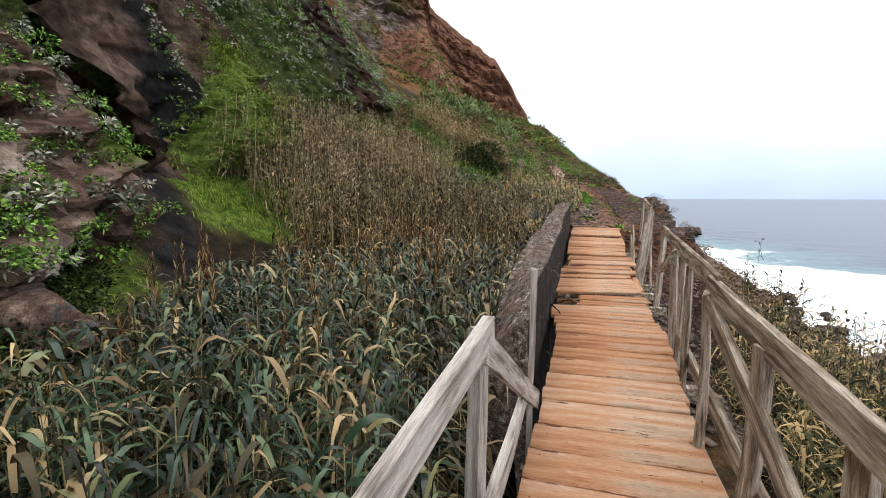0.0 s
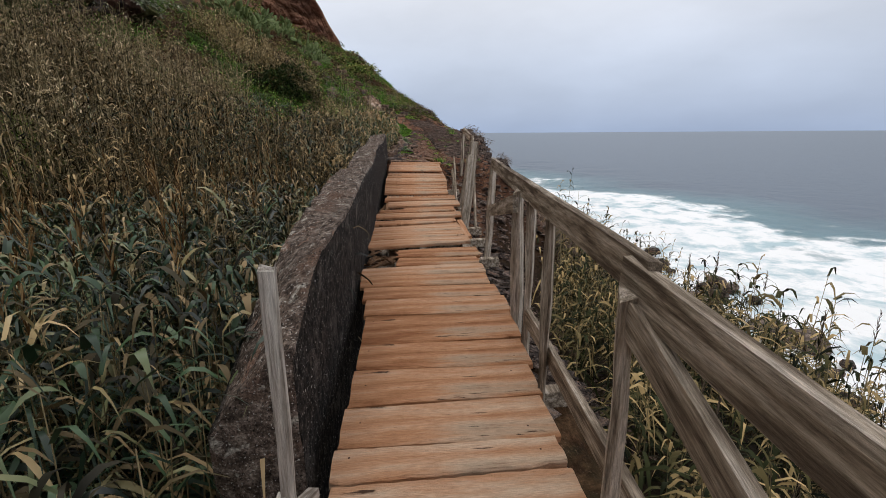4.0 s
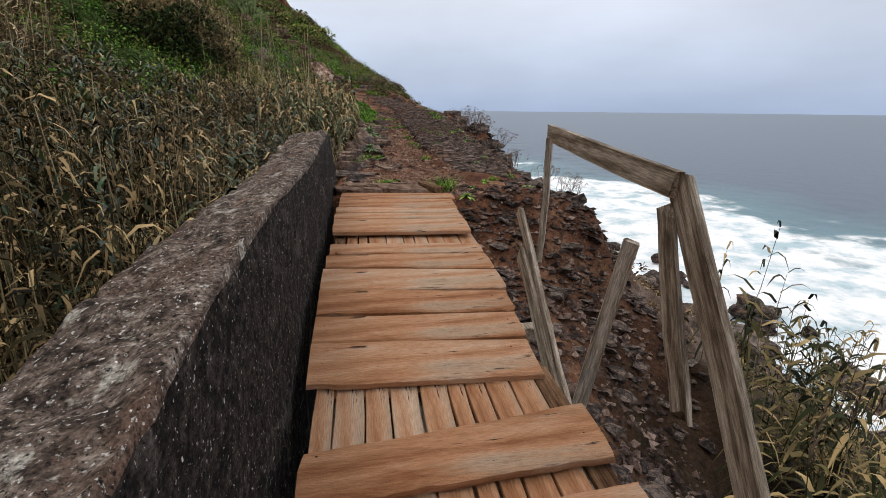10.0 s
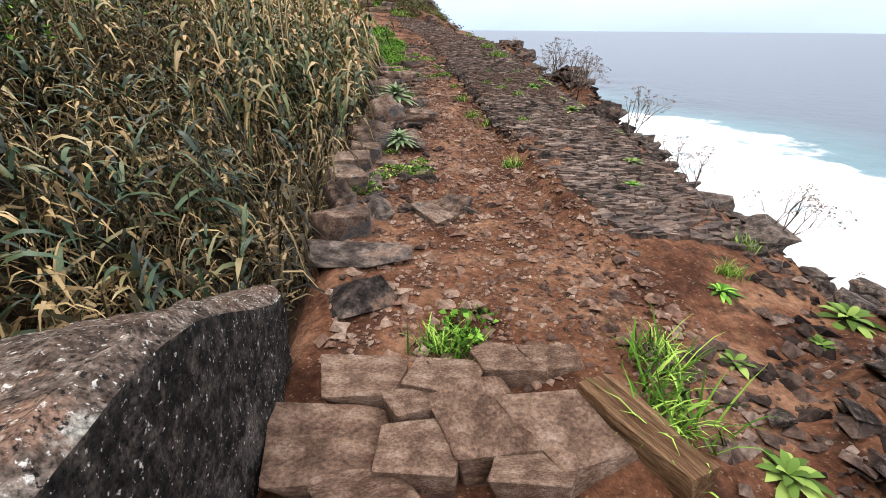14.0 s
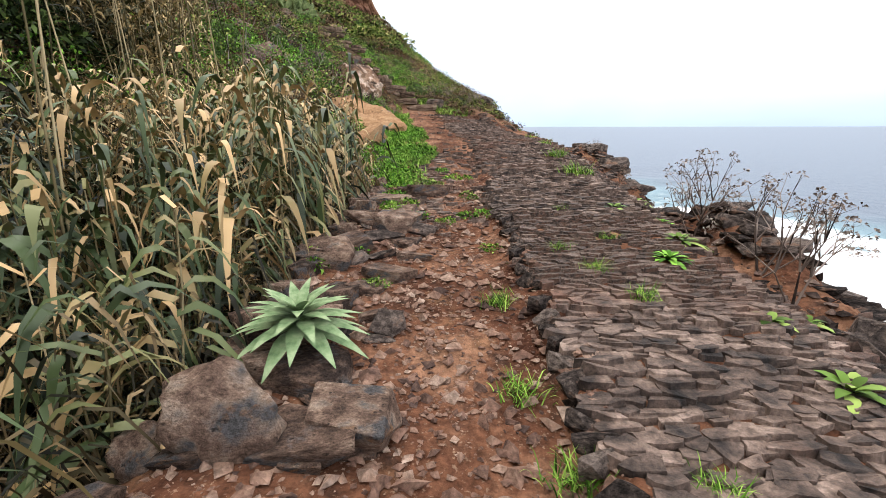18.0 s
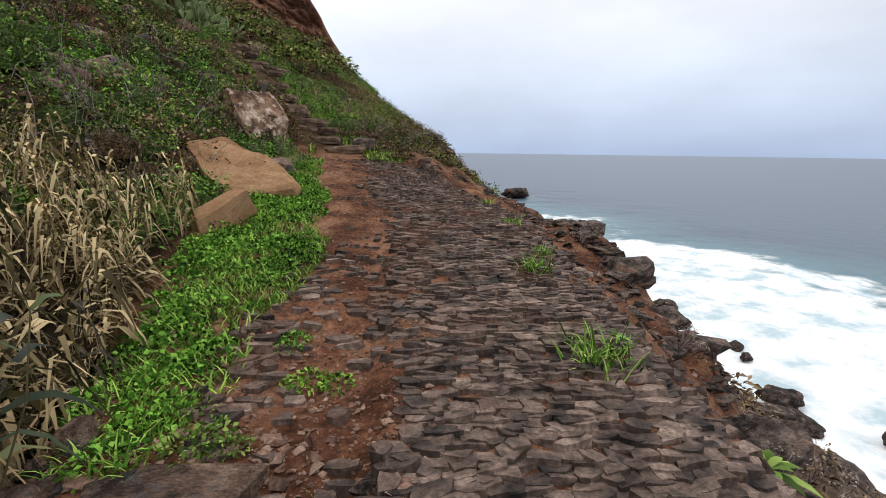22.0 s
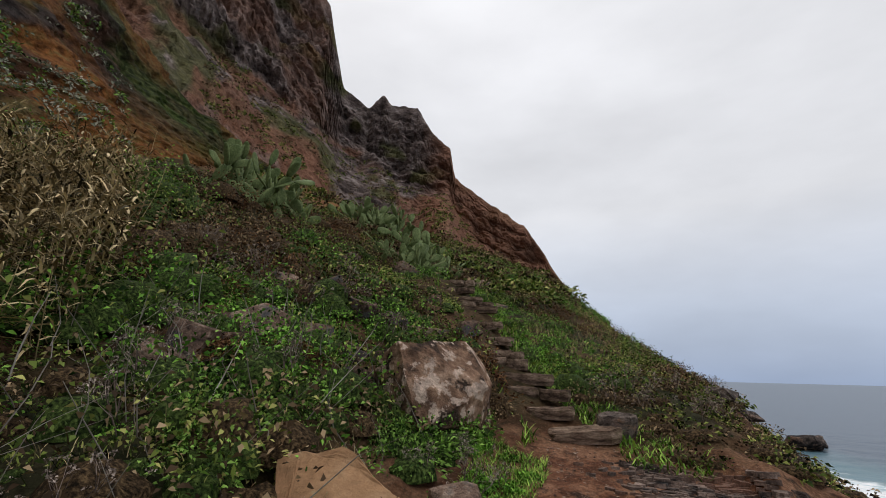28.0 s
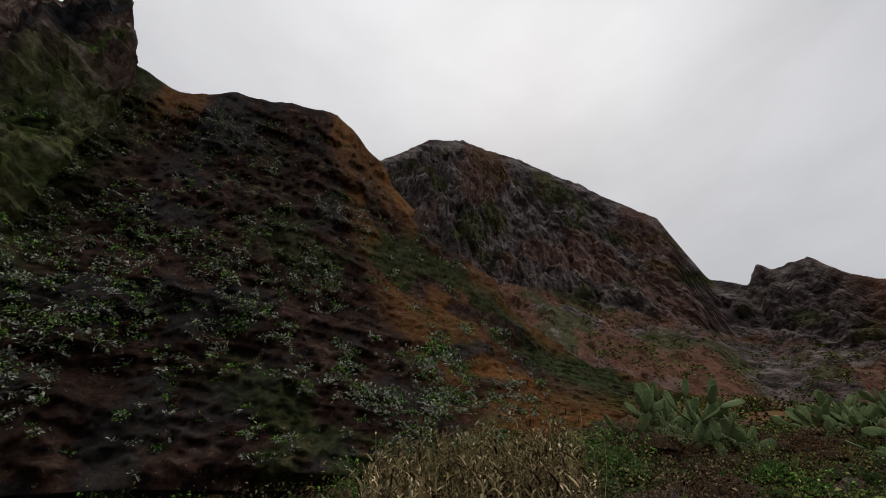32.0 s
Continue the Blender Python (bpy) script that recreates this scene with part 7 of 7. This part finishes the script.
def cobble_rows():
    """Places of the paving stones: rows across the trail, courses broken, with a bare trodden strip."""
    rnd = random.Random(19)
    out, y = [], 17.9
    while y < 34.6:
        deep = rnd.uniform(0.05, 0.075)
        left = float(np.interp(y, [17.9, 20, 23, 24.5, 26, 28.5, 29.6, 31.3, 34.6], [1.4, 1.3, 1.18, 1.12, 1.0, 0.9, 0.86, 0.6, 0.25]))
        right = float(np.interp(y, [17.9, 19, 22, 26, 30, 34.6], [2.3, 2.45, 2.6, 2.75, 2.9, 1.5]))
        left += 0.16 * float(fbm(y * 0.9, 2.0, 0, 3)) * (y > 24.5)
        if 23.6 < y < 28.4:
            for _ in range(5):
                spot = rnd.uniform(0.1, 0.95)
                if rnd.random() < 0.42 * (1 - 0.6 * (abs(spot - 0.7) < 0.2)):
                    out.append((spot, y + rnd.uniform(-0.03, 0.03), rnd.uniform(0.07, 0.16), deep * rnd.uniform(0.9, 1.3)))
        elif y > 28.4 and rnd.random() < 0.35:
            out.append((left - abs(rnd.gauss(0, 0.25)), y, rnd.uniform(0.06, 0.12), deep))
        x = left + rnd.uniform(-0.1, 0.06)
        bow = rnd.uniform(-0.02, 0.02)
        while x < right:
            wide = rnd.uniform(0.07, 0.12) if rnd.random() < 0.55 else rnd.uniform(0.11, 0.17)
            if rnd.random() > 0.03 + 0.3 * float(smooth(0.25, 0.6, fbm(x * 0.9, y * 0.9, 5, 2))):
                out.append((x + wide / 2, y + rnd.uniform(-0.025, 0.025) + bow * (x - left), wide, deep * rnd.uniform(0.9, 1.35)))
            x += wide
        y += deep * 0.9
    return out


def build_paving():
    rnd = random.Random(29)
    rng = np.random.default_rng(29)
    rows = cobble_rows()
    pave = tagged(new("pavement"), "worn paving of small brown-grey basalt slates", "paving", kind="structure")
    near = [r for r in rows if 21.2 < r[1] < 25.6 and r[0] < 2.4]
    picked = set(map(id, sorted(near, key=lambda r: abs(r[1] - 23.2))[:300]))
    square = np.array([(-0.5, -0.42), (0.0, -0.54), (0.5, -0.4), (0.56, 0.05), (0.47, 0.45), (0.0, 0.52), (-0.48, 0.44), (-0.56, 0.0)])

    def slate(rng_):
        p = square + rng_.normal(0, 0.11, square.shape)
        rise = rng_.normal(0, 0.12, 2)
        top = p * 0.93 + rng_.normal(0, 0.02, p.shape)
        z = 0.3 + top @ rise + rng_.normal(0, 0.05, 8)
        return np.concatenate([np.column_stack([p * 1.02, np.full(8, -0.6)]), np.column_stack([top, z])])
    quads = [(i, (i + 1) % 8, (i + 1) % 8 + 8, i + 8) for i in range(8)] + [(8, 9, 10, 11), (8, 11, 12, 15), (12, 13, 14, 15)]
    shapes = [fast_mesh("slate", slate(rng), np.array(quads), M_cobble, True) for _ in range(16)]
    rest = []
    for r in rows:
        x, y, wide, deep = r
        m = pose(x, y, float(height(x, y)) + 0.008 + rnd.uniform(-0.006, 0.006), rnd.uniform(-13, 3), rnd.uniform(-6, 6), rnd.uniform(-15, 15)) @ Matrix.Diagonal((wide * 1.0, deep * 1.15, 0.05, 1))
        if id(r) in picked:
            ob = new("slate", rnd.choice(shapes))
            ob.parent = pave
            ob.matrix_basis = m
        else:
            rest.append(slate(rng) @ np.array(m.to_3x3()).T + np.array(m.translation))
    v = np.concatenate(rest)
    f = (np.array(quads)[None] + (np.arange(len(rest)) * 16)[:, None, None]).reshape(-1, 4)
    tagged(part("slates", fast_mesh("slates", v, f, M_cobble_rest, True), pave), kind="stuff")


def gravel(rng, x, y, size):
    n = len(x)
    base = np.array([(1, 0, 0), (0, 1, 0), (-1, 0, 0), (0, -1, 0), (0, 0, 1), (0, 0, -1)], float)
    v = base[None] * (0.6 + 0.7 * rng.random((n, 6, 1))) + rng.normal(0, 0.22, (n, 6, 3))
    ang = rng.random(n) * 6.3
    c, s = np.cos(ang), np.sin(ang)
    v = np.stack([v[..., 0] * c[:, None] - v[..., 1] * s[:, None], v[..., 0] * s[:, None] + v[..., 1] * c[:, None], v[..., 2] * 0.55], -1) * size[:, None, None]
    v += np.stack([x, y, height(x, y) + size * 0.15], 1)[:, None]
    f = np.array([(0, 1, 4), (1, 2, 4), (2, 3, 4), (3, 0, 4), (1, 0, 5), (2, 1, 5), (3, 2, 5), (0, 3, 5)])
    return v.reshape(-1, 3), (f[None] + (np.arange(n) * 6)[:, None, None]).reshape(-1, 3)


def build_gravel():
    rng = np.random.default_rng(37)
    x, y = scatter(rng, 17000, -0.45, 1.4, 16.3, 26.5)
    v, f = gravel(rng, x, y, 0.004 + 0.022 * rng.random(len(x)) ** 3.0)
    stuff("gravel", (v, f), M_rubble, "loose red-brown gravel on the trail", "gravel", True)
    x, y = scatter(rng, 2600, -0.5, 1.3, 16.8, 25.5)
    v, f = gravel(rng, x, y, 0.012 + 0.045 * rng.random(len(x)) ** 2.2)
    stuff("trail_rubble", (v, f), M_rubble, "broken stones lying along the trail", "rubble", True)
    x, y = scatter(rng, 7000, 1.0, 3.6, 14.5, 34.0, lambda x, y: x > np.interp(y, [14.5, 16, 18, 22, 34], [1.0, 1.2, 2.3, 2.6, 2.7]))
    v, f = gravel(rng, x, y, 0.012 + 0.06 * rng.random(len(x)) ** 2.2)
    stuff("edge_rubble", (v, f), M_dark_rubble, "dark rubble along the seaward edge", "rubble", True)
    x, y = scatter(rng, 5500, 0.9, 3.0, 7.0, 16.8)
    v, f = gravel(rng, x, y, 0.01 + 0.06 * rng.random(len(x)) ** 2)
    stuff("bank_rubble", (v, f), M_dark_rubble, "dark red-brown rubble on the eroded bank", "rubble", True)
    x, y = scatter(rng, 2500, -0.9, 1.6, 26, 35)
    v, f = gravel(rng, x, y, 0.006 + 0.02 * rng.random(len(x)) ** 2)
    stuff("upper_gravel", (v, f), M_rubble, "fine gravel on the upper trail", "gravel", True)


def build_big_rocks():
    # the tan slab that leans beside the trail
    bm = bmesh.new()
    outline = [(-0.84, 0.69), (-0.68, 0.79), (-0.32, 0.82), (0.16, 0.56), (0.52, 0.27), (0.75, -0.03), (1.0, -0.56), (0.94, -0.71), (0.34, -0.77), (0.04, -0.76), (-0.18, -0.52), (-0.49, -0.04)]
    rings = []
    for depth, shrink in ((0.0, 0.95), (0.05, 1.0), (0.26, 0.97), (0.36, 0.82)):
        rings.append([bm.verts.new((x * shrink, depth + 0.02 * math.sin(5 * x), z * shrink)) for x, z in outline])
    n = len(outline)
    for a, b in zip(rings[:-1], rings[1:]):
        for i in range(n):
            bm.faces.new((a[i], a[(i + 1) % n], b[(i + 1) % n], b[i]))
    bm.faces.new(rings[0][::-1]), bm.faces.new(rings[-1])
    bmesh.ops.triangulate(bm, faces=bm.faces)
    for _ in range(3):
        bmesh.ops.subdivide_edges(bm, edges=bm.edges, cuts=1, use_grid_fill=True)
    for v in bm.verts:
        v.co += Vector((noise.noise(v.co * 2.5), noise.noise(v.co * 2.5 + Vector((7, 0, 0))), noise.noise(v.co * 2.5 + Vector((0, 9, 0))))) * 0.045
        v.co += Vector((0, 0.03 * noise.noise(v.co * 9), 0))
    bmesh.ops.recalc_face_normals(bm, faces=bm.faces)
    me = bpy.data.meshes.new("slab")
    bm.to_mesh(me)
    bm.free()
    me.materials.append(M_tan_rock)
    ob = tagged(new("boulder_slab", me), "large flat tan rock slab leaning beside the trail", "boulder")
    ob.matrix_world = pose(-1.49, 30.92, 1.64, -59, 0, 8)
    ob = put_stone("leaning_stone", block_stone("stone", 91, M_tan_rock, 0.12, 0.02), -1.07, 29.25, 1.08, 0.85, 0.3, 0.42, 62, 0, -24, "brown slab of stone leaning in the greenery", "boulder")
    # the big broken boulder at the foot of the steps: a slanting pale face and an undercut dark one
    bm = bmesh.new()
    for co in ((-0.29, -0.7, 0.62), (0.18, 0.58, 0.72), (0.17, -0.95, -0.37), (0.7, -0.02, 0.1), (0.55, -0.15, -0.35), (-1.12, -0.25, 0.14), (-0.5, -0.3, -0.5), (-0.8, 0.6, 0.45), (0.5, 0.8, 0.1), (-0.7, 0.6, -0.5), (0.5, 0.6, -0.5)):
        bm.verts.new(co)
    bmesh.ops.convex_hull(bm, input=bm.verts)
    for _ in range(4):
        bmesh.ops.subdivide_edges(bm, edges=bm.edges, cuts=1, use_grid_fill=True)
    for v in bm.verts:
        v.co += Vector((noise.noise(v.co * 2.2), noise.noise(v.co * 2.2 + Vector((7, 0, 0))), noise.noise(v.co * 2.2 + Vector((0, 9, 0))))) * 0.06
        v.co += Vector((noise.noise(v.co * 8), noise.noise(v.co * 8 + Vector((3, 0, 0))), noise.noise(v.co * 8 + Vector((0, 5, 0))))) * 0.022
    bmesh.ops.recalc_face_normals(bm, faces=bm.faces)
    me = bpy.data.meshes.new("boulder")
    bm.to_mesh(me)
    bm.free()
    me.materials.append(M_pitted)
    tagged(new("pitted_boulder", me), "large broken brown boulder with a pale blotched face", "boulder").matrix_world = pose(-2.12, 34.1, 2.42)
    rnd = random.Random(43)
    for x, y, s in ((-4.25, 31.6, 0.6), (-4.35, 32.1, 0.75), (-4.15, 32.4, 0.5), (-4.5, 33.1, 0.85), (-4.3, 34.1, 0.65), (-3.85, 34.5, 0.6), (-4.7, 32.6, 0.5), (-5.2, 35.6, 0.9), (-4.6, 36.0, 0.8), (-4.0, 36.2, 0.7), (-3.4, 36.6, 0.6), (-6.0, 35.3, 0.7), (-3.4, 35.0, 0.6), (-5.6, 34.2, 0.5), (-2.9, 37.4, 0.7), (-6.6, 41.5, 0.9), (-4.4, 39.0, 0.6), (-7.5, 39.5, 0.7), (-5.4, 46, 0.8), (-8, 44, 0.9), (-3.0, 33.4, 0.45), (-3.6, 42.5, 0.5), (-1.15, 32.3, 0.5)):
        put_stone("hillside_rock", rnd.choice(BROWN), x, y, float(height(x, y)) + 0.1 * s, s * 0.85, s * 0.65, s * 0.55, rnd.uniform(0, 180), rnd.uniform(-22, 22), rnd.uniform(-22, 22), "brown rock showing through the scrub", "rock", "hillside rocks")
    for x, y, s in ((2.0, 40.0, 0.9), (2.4, 41.0, 0.7), (1.6, 38.6, 0.5), (2.8, 47.8, 1.0), (2.9, 46.5, 0.8), (2.2, 36.6, 0.4)):
        put_stone("ridge_rock", rnd.choice(STONES), x, y, float(height(x, y)) + 0.05, s * 1.5, s * 1.1, s * 0.6, rnd.uniform(0, 60), 0, 8, "dark rock jutting from the seaward ridge", "rock", "ridge rocks")


def build_gully_rocks():
    rnd = random.Random(44)
    for x, y, z, s in GULLY:
        put_stone("gully_rock", rnd.choice(BROWN), x, y, z, s * 1.0, s * 0.9, s * 0.8, rnd.uniform(0, 180), rnd.uniform(-15, 15), rnd.uniform(-15, 15), "brown lichened rock jutting from the gully side", "rock", "gully rocks")


M_pitted = paint("pitted_brown_rock", [(0.25, (0.05, 0.034, 0.026)), (0.42, (0.17, 0.1, 0.066)), (0.58, (0.27, 0.165, 0.108)), (0.75, (0.4, 0.27, 0.19))], 2.0, 12, 0.93, 1.0, 9, patches=[((0.5, 0.38, 0.3), 5.0, 0.53, 0.57), ((0.04, 0.028, 0.022), 3.2, 0.6, 0.66)])


def slab_mesh(name, seed, material):
    """A rough-hewn slab within a one-metre box: broken outline, worn upper edge, uneven top."""
    rng = np.random.default_rng(seed)
    a = (np.arange(14) + rng.uniform(-0.25, 0.25, 14)) * 2 * math.pi / 14
    r = 0.5 / np.maximum(np.abs(np.cos(a)), np.abs(np.sin(a))) ** 0.75 * rng.uniform(0.86, 1.0, 14)
    ring = np.stack([r * np.cos(a), r * np.sin(a)], 1)
    rows = []
    for sc, z in ((0.94, -0.5), (1.0, -0.1), (1.0, 0.3), (0.95, 0.48), (0.6, 0.5), (0.25, 0.5)):
        p = ring * sc + rng.normal(0, 0.012, ring.shape)
        rows.append(np.column_stack([p, z + rng.normal(0, 0.05, 14) + 0.12 * p[:, 0]]))
    v = np.concatenate(rows + [np.array([[0, 0, 0.5], [0, 0, -0.5]])])
    f = [(k * 14 + i, k * 14 + (i + 1) % 14, k * 14 + 14 + (i + 1) % 14, k * 14 + 14 + i) for k in range(5) for i in range(14)]
    f += [(70 + i, 70 + (i + 1) % 14, 84) for i in range(14)] + [((i + 1) % 14, i, 85) for i in range(14)]
    return mesh_of(name, v, f, material, True)


def build_steps():
    rnd = random.Random(47)
    slabs = [slab_mesh("step", 200 + i, M_step) for i in range(9)]
    put_stone("slab", slab_mesh("slab", 231, M_step), -0.4, 35.15, 1.9, 1.02, 0.62, 0.17, 8, 3, -4, "broad dark slab at the foot of the steps", "stone slab")
    put_stone("stone", slab_mesh("stone", 238, M_basalt), 0.02, 35.5, 2.02, 0.55, 0.45, 0.3, -15, 4, 6, "dark rounded stone beside the steps", "stone")
    flight = tagged(new("steps"), "flight of rough brown stone slab steps climbing the hill", "steps")
    for i, (x, y, z) in enumerate(STEPS[1:]):
        wide = (0.75, 1.35, 0.95, 0.8, 0.92, 0.95, 1.0, 1.15, 1.2, 1.15, 1.1, 1.2, 1.2, 1.2)[i]
        split = (1.0, 0.62, 1.0, 0.45, 0.7, 0.4, 0.55)[i % 7]
        for k, share in enumerate((split, 1 - split)):
            if share < 0.05:
                continue
            off = (-(1 - share) if k == 0 else (1 - share)) * wide / 2
            thick = rnd.uniform(0.15, 0.21)
            ob = part("step", rnd.choice(slabs), flight)
            ob.matrix_basis = pose(x + off + rnd.uniform(-0.04, 0.04), y + 0.12 + rnd.uniform(-0.05, 0.05), max(z, float(height(x, y)) + 0.1) + 0.05 - thick / 2 - k * 0.03, rnd.uniform(-2, 3), rnd.uniform(-3, 3), 10 + rnd.uniform(-6, 6)) @ Matrix.Diagonal((wide * share * 1.02, rnd.uniform(0.3, 0.42), thick, 1))


M_step = paint("step_slab", [(0.25, (0.06, 0.04, 0.03)), (0.5, (0.18, 0.12, 0.085)), (0.75, (0.32, 0.23, 0.17))], 3.0, 10, 0.9, 0.8, 18, piece=0.3, patches=[((0.13, 0.14, 0.05), 2.0, 0.6, 0.7)])


def build_shore():
    rnd = random.Random(53)
    for i in range(85):
        y = rnd.uniform(-5, 60)
        x = 16.4 + 0.03 * y + abs(rnd.gauss(0, 2.2)) - 1.5
        s = rnd.uniform(0.5, 1.7)
        put_stone("shore_boulder", rnd.choice(ROUND), x, y, -9.3 + rnd.uniform(-0.1, 0.25), s * 1.5, s * 1.1, s * 0.75, rnd.uniform(0, 180), rnd.uniform(-10, 10), 0, "wet dark boulder in the surf", "boulder", "shore boulders")
    for x, y, s in ((15.6, 26.0, 2.0), (11.0, 12.5, 1.8), (10.0, 16, 1.4), (27, 140, 5.0), (31, 146, 3.5)):
        put_stone("shore_rock", rnd.choice(ROUND), x, y, float(max(height(x, y), -9.3)) + 0.2 * s, s * 1.4, s, s * 0.8, rnd.uniform(0, 180), 0, 0, "large dark rock above the surf", "rock", "shore rocks")


GULLY = [(-5.9, 4.1, -0.4, 0.6), (-5.5, 4.3, -0.6, 0.45), (-5.3, 4.0, -1.2, 0.55), (-5.8, 4.0, -0.8, 0.4), (-6.3, 4.2, -0.2, 0.4)]
build_border()
build_gully_rocks()
build_rim()
build_big_rocks()
build_steps()
build_shore()
build_gravel()
build_paving()
